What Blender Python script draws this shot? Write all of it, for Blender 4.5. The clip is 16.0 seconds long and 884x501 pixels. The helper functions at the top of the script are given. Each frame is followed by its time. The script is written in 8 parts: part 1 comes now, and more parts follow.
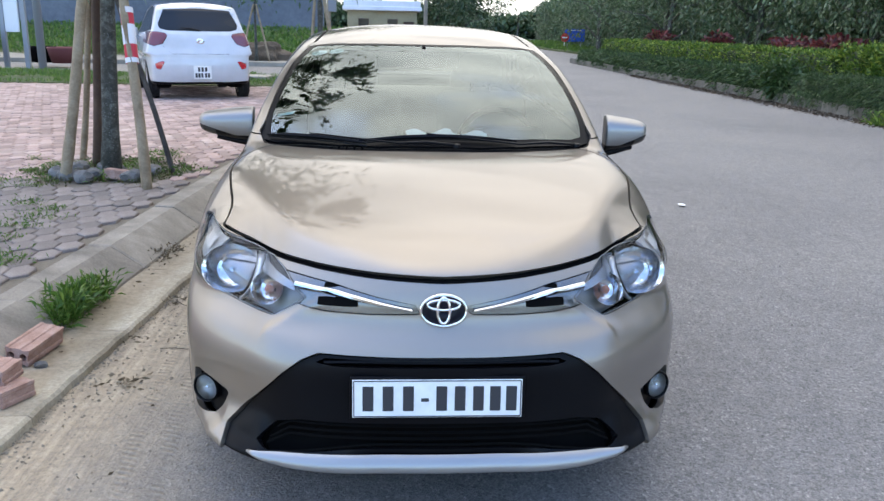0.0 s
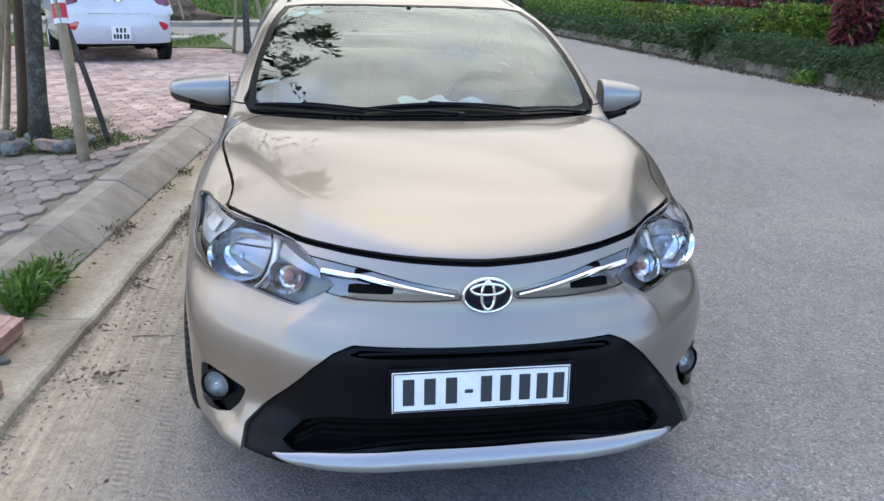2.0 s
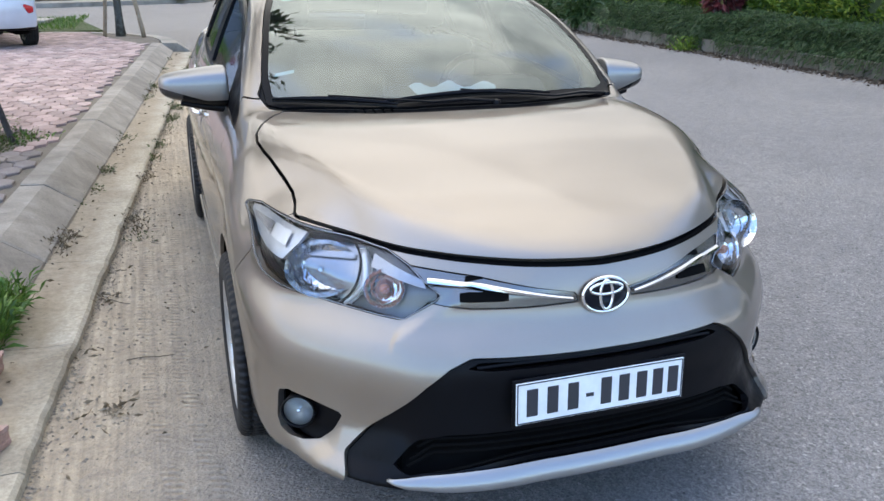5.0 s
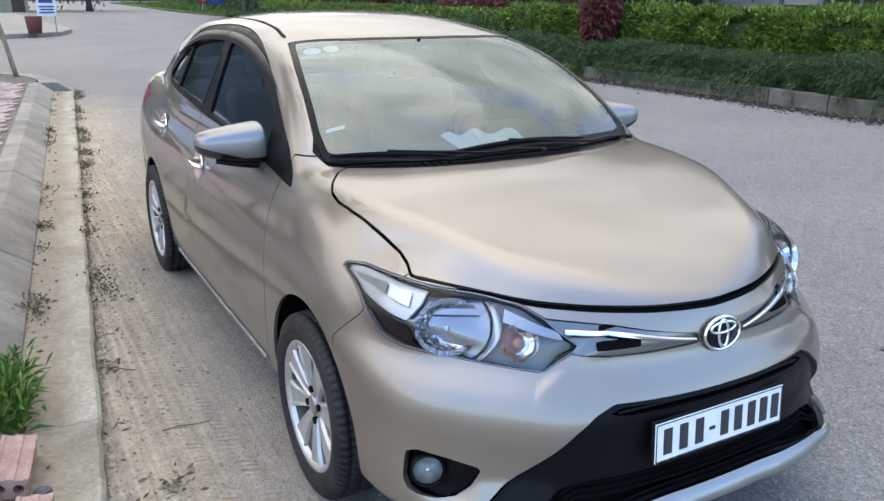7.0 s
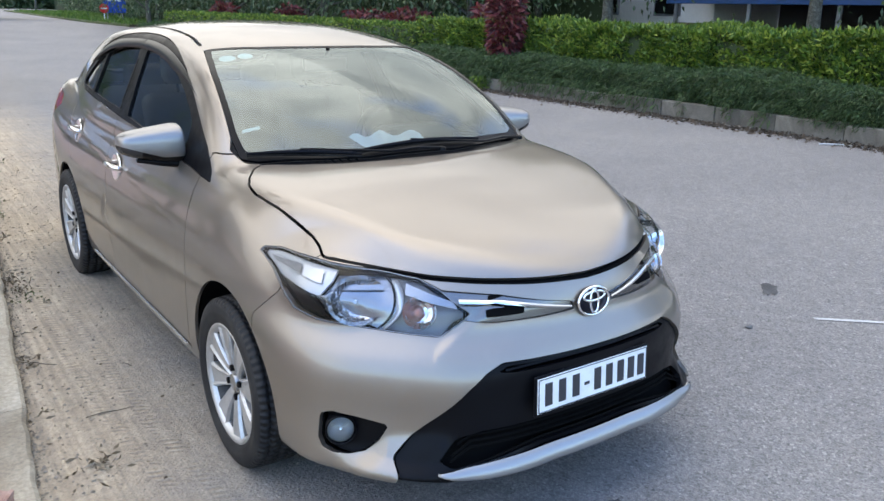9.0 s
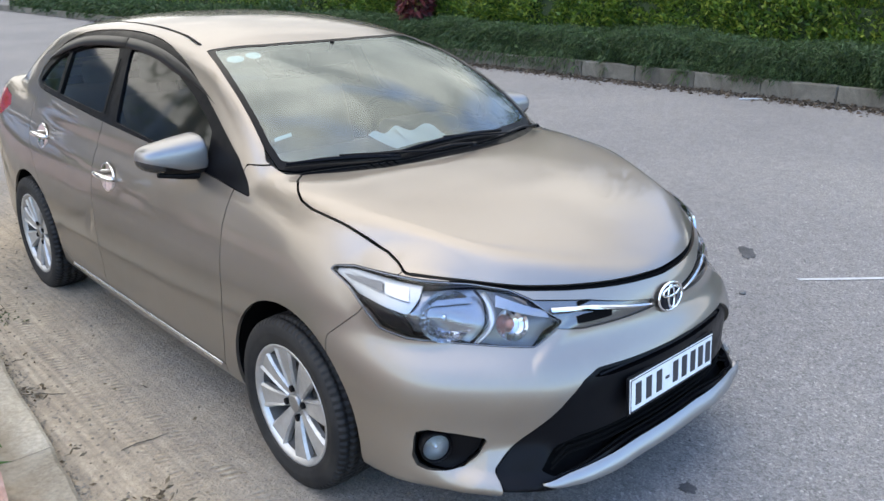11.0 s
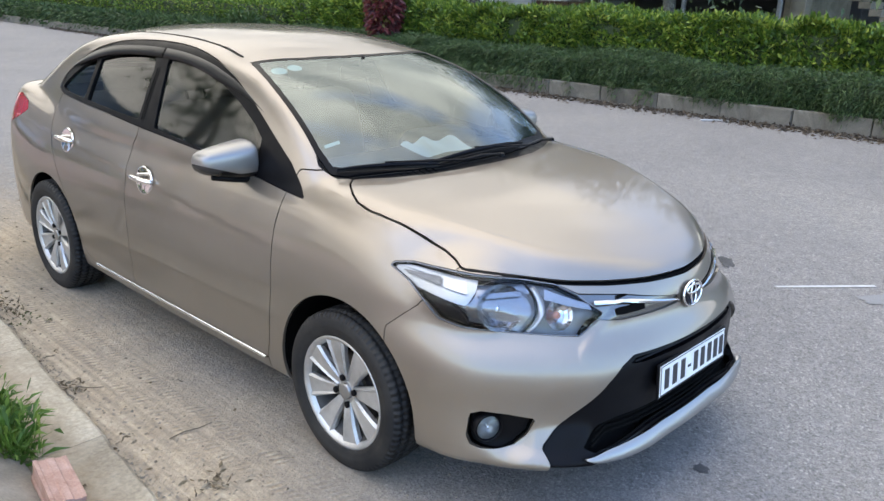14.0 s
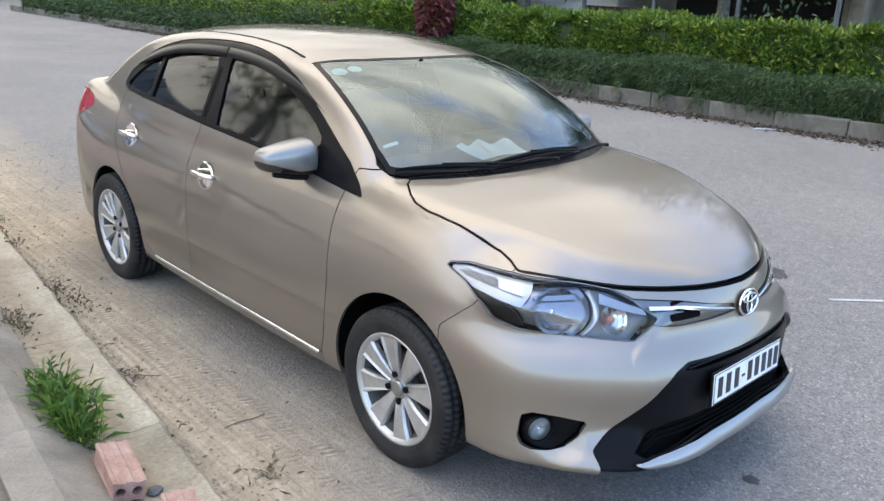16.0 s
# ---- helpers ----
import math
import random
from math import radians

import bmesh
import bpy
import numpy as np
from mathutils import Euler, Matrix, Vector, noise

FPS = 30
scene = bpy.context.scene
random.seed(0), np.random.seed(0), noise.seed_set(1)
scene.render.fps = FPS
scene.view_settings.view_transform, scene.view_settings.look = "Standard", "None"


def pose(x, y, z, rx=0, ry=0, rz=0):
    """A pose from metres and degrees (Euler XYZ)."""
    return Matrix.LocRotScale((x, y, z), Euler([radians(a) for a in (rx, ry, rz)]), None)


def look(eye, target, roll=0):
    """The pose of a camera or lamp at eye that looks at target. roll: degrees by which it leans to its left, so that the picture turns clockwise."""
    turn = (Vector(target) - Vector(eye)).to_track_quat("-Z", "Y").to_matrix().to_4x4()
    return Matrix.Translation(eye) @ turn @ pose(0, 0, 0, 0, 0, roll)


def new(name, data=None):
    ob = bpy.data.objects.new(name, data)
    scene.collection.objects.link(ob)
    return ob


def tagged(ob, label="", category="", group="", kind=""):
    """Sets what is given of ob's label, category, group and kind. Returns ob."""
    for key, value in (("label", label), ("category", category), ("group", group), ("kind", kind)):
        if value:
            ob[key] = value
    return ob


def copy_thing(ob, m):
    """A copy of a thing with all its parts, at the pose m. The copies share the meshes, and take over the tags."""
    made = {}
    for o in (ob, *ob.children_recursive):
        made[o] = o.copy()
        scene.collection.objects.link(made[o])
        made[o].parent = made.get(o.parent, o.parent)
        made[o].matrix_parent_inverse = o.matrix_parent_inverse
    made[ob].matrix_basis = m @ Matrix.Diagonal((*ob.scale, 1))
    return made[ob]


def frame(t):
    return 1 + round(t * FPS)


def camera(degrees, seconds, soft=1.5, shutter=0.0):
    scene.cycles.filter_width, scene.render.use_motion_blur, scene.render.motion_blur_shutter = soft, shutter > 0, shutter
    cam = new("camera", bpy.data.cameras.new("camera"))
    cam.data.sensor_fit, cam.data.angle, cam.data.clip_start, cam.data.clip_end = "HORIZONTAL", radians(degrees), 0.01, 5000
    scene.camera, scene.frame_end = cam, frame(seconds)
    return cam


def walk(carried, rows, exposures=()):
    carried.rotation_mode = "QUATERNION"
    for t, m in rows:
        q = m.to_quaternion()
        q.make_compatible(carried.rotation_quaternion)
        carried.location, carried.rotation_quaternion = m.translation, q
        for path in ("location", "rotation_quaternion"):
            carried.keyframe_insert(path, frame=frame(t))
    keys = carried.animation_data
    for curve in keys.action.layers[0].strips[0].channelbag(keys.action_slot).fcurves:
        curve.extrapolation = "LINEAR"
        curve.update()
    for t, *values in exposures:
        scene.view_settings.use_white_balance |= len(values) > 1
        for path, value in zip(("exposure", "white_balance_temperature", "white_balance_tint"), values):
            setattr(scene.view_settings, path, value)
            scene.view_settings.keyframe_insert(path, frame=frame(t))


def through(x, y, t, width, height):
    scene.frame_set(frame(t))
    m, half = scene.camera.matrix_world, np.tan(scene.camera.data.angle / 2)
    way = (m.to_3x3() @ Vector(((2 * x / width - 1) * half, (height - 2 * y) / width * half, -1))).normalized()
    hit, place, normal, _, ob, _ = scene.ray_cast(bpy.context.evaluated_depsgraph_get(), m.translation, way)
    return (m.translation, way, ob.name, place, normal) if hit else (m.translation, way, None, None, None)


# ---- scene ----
cam = camera(57.4, 16.0)
PATH = [
    (0, (-0.131, -2.979, 1.465), (-0.005, -1.055, 0.936), 1.3),
    (0.5, (-0.137, -2.972, 1.465), (0.018, -1.054, 0.919), 1.5),
    (1, (-0.205, -2.901, 1.479), (-0.003, -0.994, 0.91), 1.7),
    (1.5, (-0.339, -2.837, 1.474), (-0.083, -0.945, 0.879), 1.6),
    (2, (-0.428, -2.774, 1.461), (-0.108, -0.898, 0.846), 1.5),
    (2.5, (-0.504, -2.649, 1.463), (-0.122, -0.789, 0.834), 1.0),
    (3, (-0.582, -2.551, 1.461), (-0.14, -0.707, 0.823), 0.6),
    (3.5, (-0.739, -2.545, 1.478), (-0.248, -0.718, 0.829), 0.4),
    (4, (-0.876, -2.555, 1.477), (-0.346, -0.746, 0.81), 0.3),
    (4.2, (-0.909, -2.562, 1.473), (-0.363, -0.759, 0.8), 0.4),
    (6.3, (-1.243, -2.284, 1.503), (-0.44, -0.567, 0.865), 0.5),
    (6.5, (-1.361, -2.266, 1.51), (-0.522, -0.562, 0.883), 0.4),
    (7, (-1.581, -2.248, 1.568), (-0.656, -0.582, 0.96), 0.3),
    (7.5, (-1.659, -2.354, 1.578), (-0.659, -0.723, 0.996), 0.3),
    (8, (-1.691, -2.483, 1.572), (-0.638, -0.881, 1.002), 0.6),
    (8.5, (-1.699, -2.524, 1.567), (-0.616, -0.941, 0.999), 1.0),
    (9, (-1.713, -2.521, 1.57), (-0.604, -0.959, 0.994), 1.2),
    (9.2, (-1.729, -2.492, 1.569), (-0.606, -0.942, 0.989), 1.2),
    (11.3, (-2.125, -2.066, 1.698), (-0.829, -0.695, 1.033), -0.2),
    (11.5, (-2.153, -2.044, 1.694), (-0.853, -0.675, 1.035), -0.0),
    (12, (-2.284, -2.027, 1.717), (-0.978, -0.657, 1.07), 0.4),
    (12.5, (-2.43, -2.03, 1.722), (-1.113, -0.665, 1.09), 0.8),
    (13, (-2.514, -2.038, 1.711), (-1.177, -0.686, 1.089), 1.0),
    (13.5, (-2.512, -2.048, 1.708), (-1.147, -0.724, 1.088), 1.3),
    (14, (-2.485, -2.056, 1.715), (-1.104, -0.753, 1.087), 1.5),
    (14.5, (-2.485, -2.049, 1.708), (-1.105, -0.751, 1.067), 1.7),
    (15, (-2.525, -2.036, 1.702), (-1.163, -0.718, 1.061), 2.1),
    (15.5, (-2.538, -2.033, 1.708), (-1.202, -0.684, 1.078), 2.4),
    (16, (-2.544, -2.044, 1.716), (-1.234, -0.668, 1.092), 2.2),
]
walk(cam, [(t, look(eye, target, roll)) for t, eye, target, roll in PATH],
     [(0.0, 0.78, 6950, 10), (9.2, 0.87, 6950, 10), (11.3, 0.92, 7100, 10), (16.0, 0.98, 7350, 10)])

# ---- light: a bright, thinly clouded sky and a veiled sun ----
world = bpy.data.worlds.new("sky")
scene.world = world
world.use_nodes = True
wn = world.node_tree
bg = wn.nodes["Background"]
sky = wn.nodes.new("ShaderNodeTexSky")
sky.sky_type, sky.sun_disc = "NISHITA", False
sky.sun_elevation, sky.sun_rotation = radians(63), radians(320)
sky.air_density, sky.dust_density, sky.ozone_density = 1.0, 0.6, 2.0
way = wn.nodes.new("ShaderNodeTexCoord")
stretch = wn.nodes.new("ShaderNodeMapping")
stretch.inputs["Scale"].default_value = (1.0, 1.0, 2.2)
puffs = wn.nodes.new("ShaderNodeTexNoise")
puffs.inputs["Scale"].default_value, puffs.inputs["Detail"].default_value, puffs.inputs["Roughness"].default_value, puffs.inputs["Distortion"].default_value = 1.5, 5.0, 0.48, 0.3
veil = wn.nodes.new("ShaderNodeValToRGB")
veil.color_ramp.elements[0].position, veil.color_ramp.elements[0].color = 0.34, (0.06, 0.06, 0.06, 1)
veil.color_ramp.elements[1].position, veil.color_ramp.elements[1].color = 0.58, (1, 1, 1, 1)
shade = wn.nodes.new("ShaderNodeMix")
shade.data_type = "RGBA"
# grey and bright parts of the cloud
heap = wn.nodes.new("ShaderNodeTexNoise")
heap.inputs["Scale"].default_value, heap.inputs["Detail"].default_value, heap.inputs["Roughness"].default_value, heap.inputs["Distortion"].default_value = 2.6, 5.0, 0.5, 0.5
tones = wn.nodes.new("ShaderNodeValToRGB")
tones.color_ramp.elements[0].position, tones.color_ramp.elements[0].color = 0.36, (0.50, 0.53, 0.56, 1)
tones.color_ramp.elements[1].position, tones.color_ramp.elements[1].color = 0.62, (0.99, 1.0, 1.0, 1)
cloud = wn.nodes.new("ShaderNodeVectorMath")
cloud.operation = "SCALE"
cloud.inputs["Scale"].default_value = 9.9
wn.links.new(stretch.outputs[0], heap.inputs["Vector"])
wn.links.new(heap.outputs["Fac"], tones.inputs[0])
wn.links.new(tones.outputs[0], cloud.inputs[0])
wn.links.new(cloud.outputs[0], shade.inputs[7])
wn.links.new(way.outputs["Generated"], stretch.inputs[0])
wn.links.new(stretch.outputs[0], puffs.inputs["Vector"])
# the cloud thins out to clear blue low in the direction behind the camera
up = wn.nodes.new("ShaderNodeSeparateXYZ")
wn.links.new(way.outputs["Generated"], up.inputs[0])
thin = wn.nodes.new("ShaderNodeMath")
thin.operation = "MULTIPLY_ADD"
thin.inputs[1].default_value = 0.32
wn.links.new(up.outputs["Y"], thin.inputs[0])
part_clear = wn.nodes.new("ShaderNodeMath")
part_clear.operation = "SUBTRACT"
part_clear.inputs[1].default_value = 0.0
wn.links.new(puffs.outputs["Fac"], part_clear.inputs[0])
wn.links.new(part_clear.outputs[0], thin.inputs[2])
wn.links.new(thin.outputs[0], veil.inputs[0])
wn.links.new(veil.outputs[0], shade.inputs[0])
blue = wn.nodes.new("ShaderNodeVectorMath")
blue.operation = "MULTIPLY"
blue.inputs[1].default_value = (2.1, 2.5, 3.0)
wn.links.new(sky.outputs[0], blue.inputs[0])
wn.links.new(blue.outputs[0], shade.inputs[6])
# an overcast sky is about three times as bright overhead as at the skyline
rise = wn.nodes.new("ShaderNodeMapRange")
rise.inputs[3].default_value, rise.inputs[4].default_value = 0.95, 1.45
fade = wn.nodes.new("ShaderNodeVectorMath")
fade.operation = "SCALE"
wn.links.new(up.outputs["Z"], rise.inputs[0])
wn.links.new(shade.outputs[2], fade.inputs[0])
wn.links.new(rise.outputs[0], fade.inputs["Scale"])
wn.links.new(fade.outputs[0], bg.inputs[0])
bg.inputs[1].default_value = 0.118
sun = new("sun", bpy.data.lights.new("sun", "SUN"))
sun.data.energy, sun.data.angle, sun.data.color = 0.5, radians(95), (1.0, 0.975, 0.94)
sun.matrix_world = look((0, 0, 0), (0.28, -0.34, -0.90))

# ---- materials ----
def material(name, colour=(0.5, 0.5, 0.5), rough=0.5, metal=0.0, **extra):
    m = bpy.data.materials.new(name)
    m.use_nodes = True
    b = m.node_tree.nodes["Principled BSDF"]
    b.inputs["Base Color"].default_value = (*colour, 1)
    b.inputs["Roughness"].default_value = rough
    b.inputs["Metallic"].default_value = metal
    for key, value in extra.items():
        b.inputs[key.replace("_", " ")].default_value = value
    return m


def node(m, kind, **values):
    n = m.node_tree.nodes.new(kind)
    for key, value in values.items():
        if key.startswith("s_"):
            n.inputs[key[2:].replace("_", " ")].default_value = value
        elif key == "blend_type":
            n.blend_type = value
        elif key == "data_type":
            n.data_type = value
        elif key == "operation":
            n.operation = value
        elif key == "feature":
            n.feature = value
    return n


def link(m, a, b):
    m.node_tree.links.new(a, b)


def noise_tex(m, scale, detail=6.0, rough=0.6, coords="Object", distort=0.0, stretch=None):
    tc = node(m, "ShaderNodeTexCoord")
    t = node(m, "ShaderNodeTexNoise", s_Scale=scale, s_Detail=detail, s_Roughness=rough, s_Distortion=distort)
    src = tc.outputs[coords]
    if stretch:
        mp = node(m, "ShaderNodeMapping")
        mp.inputs["Scale"].default_value = stretch
        link(m, src, mp.inputs[0])
        src = mp.outputs[0]
    link(m, src, t.inputs["Vector"])
    return t


def ramp(m, src, stops):
    r = node(m, "ShaderNodeValToRGB")
    e = r.color_ramp.elements
    while len(e) < len(stops):
        e.new(0.5)
    for k, (p, c) in zip(e, stops):
        k.position, k.color = p, (*c, 1) if len(c) == 3 else c
    link(m, src, r.inputs[0])
    return r


def mix(m, fac, a, b, blend="MIX"):
    n = node(m, "ShaderNodeMix", data_type="RGBA", blend_type=blend)
    for v, i in ((fac, 0), (a, 6), (b, 7)):
        if hasattr(v, "links"):
            link(m, v, n.inputs[i])
        else:
            n.inputs[i].default_value = v if i == 0 else (*v, 1)
    return n.outputs[2]


def bump_from(m, src, strength, distance=0.01, after=None):
    n = node(m, "ShaderNodeBump", s_Strength=strength, s_Distance=distance)
    link(m, src, n.inputs["Height"])
    if after:
        link(m, after.outputs[0], n.inputs["Normal"])
    return n


def bsdf(m):
    return m.node_tree.nodes["Principled BSDF"]


def earthy(name, dark, mid, light, scale=3.0, fine=60.0, rough=0.9, relief=0.4, depth=0.01, shift=0.0, grain=0.25):
    """Mineral surface: broad stains, a fine grain and relief."""
    m = material(name, mid, rough)
    broad = noise_tex(m, scale, 8, 0.65, distort=0.6)
    col = ramp(m, broad.outputs["Fac"], [(0.3, dark), (0.5, mid), (0.72, light)]).outputs[0]
    small = noise_tex(m, fine, 4, 0.7)
    g = ramp(m, small.outputs["Fac"], [(0.3, (0.35, 0.35, 0.35)), (0.7, (0.68, 0.68, 0.68))])
    col = mix(m, grain * 2, col, g.outputs[0], "OVERLAY")
    if shift:
        info = node(m, "ShaderNodeObjectInfo")
        tone = ramp(m, info.outputs["Random"], [(0.0, (0.5 - shift,) * 3), (1.0, (0.5 + shift,) * 3)])
        col = mix(m, 1.0, col, tone.outputs[0], "OVERLAY")
    link(m, col, bsdf(m).inputs["Base Color"])
    b = bump_from(m, small.outputs["Fac"], relief, depth)
    b2 = bump_from(m, broad.outputs["Fac"], relief * 0.6, depth * 2, b)
    link(m, b2.outputs[0], bsdf(m).inputs["Normal"])
    return m


def pane(name, tint, gloss=(1, 1, 1), ior=1.5, rough=0.02):
    """A clear pane: see-through, mirroring more at a slant."""
    m = bpy.data.materials.new(name)
    m.use_nodes = True
    nt = m.node_tree
    nt.nodes.remove(nt.nodes["Principled BSDF"])
    out = nt.nodes["Material Output"]
    tr, gl, fr, mx = (nt.nodes.new("ShaderNode" + k) for k in ("BsdfTransparent", "BsdfGlossy", "Fresnel", "MixShader"))
    tr.inputs[0].default_value, gl.inputs[0].default_value = (*tint, 1), (*gloss, 1)
    gl.inputs["Roughness"].default_value = rough
    fr.inputs[0].default_value = ior
    nt.links.new(fr.outputs[0], mx.inputs[0])
    nt.links.new(tr.outputs[0], mx.inputs[1])
    nt.links.new(gl.outputs[0], mx.inputs[2])
    nt.links.new(mx.outputs[0], out.inputs[0])
    return m


# car
PAINT = material("champagne_metallic_paint", (0.40, 0.345, 0.28), 0.42, 0.80, Coat_Weight=1.0, Coat_Roughness=0.05, Coat_IOR=1.45, Specular_Tint=(0.40, 0.40, 0.43, 1))
flake = noise_tex(PAINT, 900, 2, 0.5)
dirt = noise_tex(PAINT, 2.2, 8, 0.7, distort=0.8)
pc = ramp(PAINT, flake.outputs["Fac"], [(0.3, (0.278, 0.241, 0.203)), (0.7, (0.302, 0.264, 0.225))]).outputs[0]
dm = ramp(PAINT, dirt.outputs["Fac"], [(0.5, (0, 0, 0)), (0.8, (0.22, 0.22, 0.22))])
link(PAINT, mix(PAINT, dm.outputs[0], pc, (0.40, 0.36, 0.31)), bsdf(PAINT).inputs["Base Color"])
link(PAINT, ramp(PAINT, dirt.outputs["Fac"], [(0.35, (0.38,) * 3), (0.75, (0.48,) * 3)]).outputs[0], bsdf(PAINT).inputs["Roughness"])
SILVER = material("silver_paint", (0.31, 0.305, 0.30), 0.38, 0.8, Coat_Weight=0.6, Coat_Roughness=0.08)
CHROME = material("chrome", (0.85, 0.86, 0.88), 0.07, 1.0)
BRIGHT = material("reflector_chrome", (0.9, 0.93, 0.97), 0.22, 1.0)
ALLOY = material("alloy", (0.60, 0.60, 0.61), 0.48, 0.8)
an = noise_tex(ALLOY, 9, 6, 0.7)
link(ALLOY, ramp(ALLOY, an.outputs["Fac"], [(0.35, (0.40, 0.395, 0.39)), (0.65, (0.56, 0.555, 0.55))]).outputs[0], bsdf(ALLOY).inputs["Base Color"])
BLACK = material("black_plastic", (0.005, 0.005, 0.006), 0.38, Specular_IOR_Level=0.10)
bn = noise_tex(BLACK, 14, 8, 0.7)
link(BLACK, ramp(BLACK, bn.outputs["Fac"], [(0.4, (0.30,) * 3), (0.75, (0.55,) * 3)]).outputs[0], bsdf(BLACK).inputs["Roughness"])
MATT = material("matt_black", (0.004, 0.004, 0.004), 0.9, Specular_IOR_Level=0.05)
VISOR = material("smoked_acrylic", (0.012, 0.012, 0.012), 0.34, Specular_IOR_Level=0.22)
RUBBER = material("tyre_rubber", (0.016, 0.016, 0.017), 0.75, Specular_IOR_Level=0.2)
rn = noise_tex(RUBBER, 7, 8, 0.7)
link(RUBBER, ramp(RUBBER, rn.outputs["Fac"], [(0.4, (0.012, 0.012, 0.013)), (0.8, (0.05, 0.046, 0.04))]).outputs[0], bsdf(RUBBER).inputs["Base Color"])
TYRE = material("tyre_tread_rubber", (0.016, 0.016, 0.017), 0.7, Specular_IOR_Level=0.25)
tn = noise_tex(TYRE, 7, 8, 0.7)
link(TYRE, ramp(TYRE, tn.outputs["Fac"], [(0.4, (0.011, 0.011, 0.012)), (0.8, (0.042, 0.039, 0.035))]).outputs[0], bsdf(TYRE).inputs["Base Color"])
txyz = node(TYRE, "ShaderNodeSeparateXYZ")
link(TYRE, node(TYRE, "ShaderNodeTexCoord").outputs["Object"], txyz.inputs[0])
turn_a, turns, wave_a, wide2, high2, far2, band, rungs = (node(TYRE, "ShaderNodeMath", operation=k) for k in ("ARCTAN2", "MULTIPLY", "SINE", "MULTIPLY", "MULTIPLY_ADD", "SQRT", "GREATER_THAN", "MULTIPLY"))
link(TYRE, txyz.outputs["Z"], turn_a.inputs[0])
link(TYRE, txyz.outputs["Y"], turn_a.inputs[1])
link(TYRE, turn_a.outputs[0], turns.inputs[0])
turns.inputs[1].default_value = 74.0
link(TYRE, turns.outputs[0], wave_a.inputs[0])
for i in (0, 1):
    link(TYRE, txyz.outputs["Y"], wide2.inputs[i])
    link(TYRE, txyz.outputs["Z"], high2.inputs[i])
link(TYRE, wide2.outputs[0], high2.inputs[2])
link(TYRE, high2.outputs[0], far2.inputs[0])
link(TYRE, far2.outputs[0], band.inputs[0])
band.inputs[1].default_value = 0.276
link(TYRE, wave_a.outputs[0], rungs.inputs[0])
link(TYRE, band.outputs[0], rungs.inputs[1])
link(TYRE, bump_from(TYRE, rungs.outputs[0], 0.55, 0.005).outputs[0], bsdf(TYRE).inputs["Normal"])
# dark grey that paints the shade inside the wheel rim
BARREL_SHADE = earthy("barrel_shade", (0.035, 0.033, 0.031), (0.06, 0.057, 0.053), (0.10, 0.095, 0.09), 8, 90, 0.7, 0.2, 0.002)
IRON = material("cast_iron", (0.10, 0.09, 0.085), 0.5, 0.8)
SCREEN_GLASS = pane("windscreen_glass", (0.60, 0.70, 0.68), (0.87, 0.97, 0.98), 2.05)
TINT_GLASS = pane("tinted_glass", (0.36, 0.39, 0.37), ior=1.5, rough=0.06)
LENS = pane("clear_lens", (0.96, 0.97, 0.98), ior=1.33)
RED_LENS = material("red_lens", (0.50, 0.012, 0.02), 0.1, Coat_Weight=1.0)
AMBER = material("amber_bulb", (0.46, 0.20, 0.14), 0.2)
SEAT = earthy("seat_cloth", (0.24, 0.22, 0.19), (0.31, 0.285, 0.25), (0.36, 0.33, 0.29), 6, 300, 0.85, 0.15, 0.002)
TRIM_DARK = material("dash_plastic", (0.05, 0.048, 0.045), 0.6)
LINER = material("headliner", (0.42, 0.40, 0.36), 0.9)
WHITE_PLATE = material("plate_white", (0.78, 0.78, 0.76), 0.4)
pn = noise_tex(WHITE_PLATE, 12, 8, 0.7)
link(WHITE_PLATE, ramp(WHITE_PLATE, pn.outputs["Fac"], [(0.3, (0.70, 0.70, 0.68)), (0.6, (0.82, 0.82, 0.80))]).outputs[0], bsdf(WHITE_PLATE).inputs["Base Color"])
INK = material("plate_ink", (0.03, 0.03, 0.035), 0.45)
PAPER = material("paper", (0.78, 0.86, 0.90), 0.8)
STICKER = material("sticker", (0.62, 0.75, 0.76), 0.6)

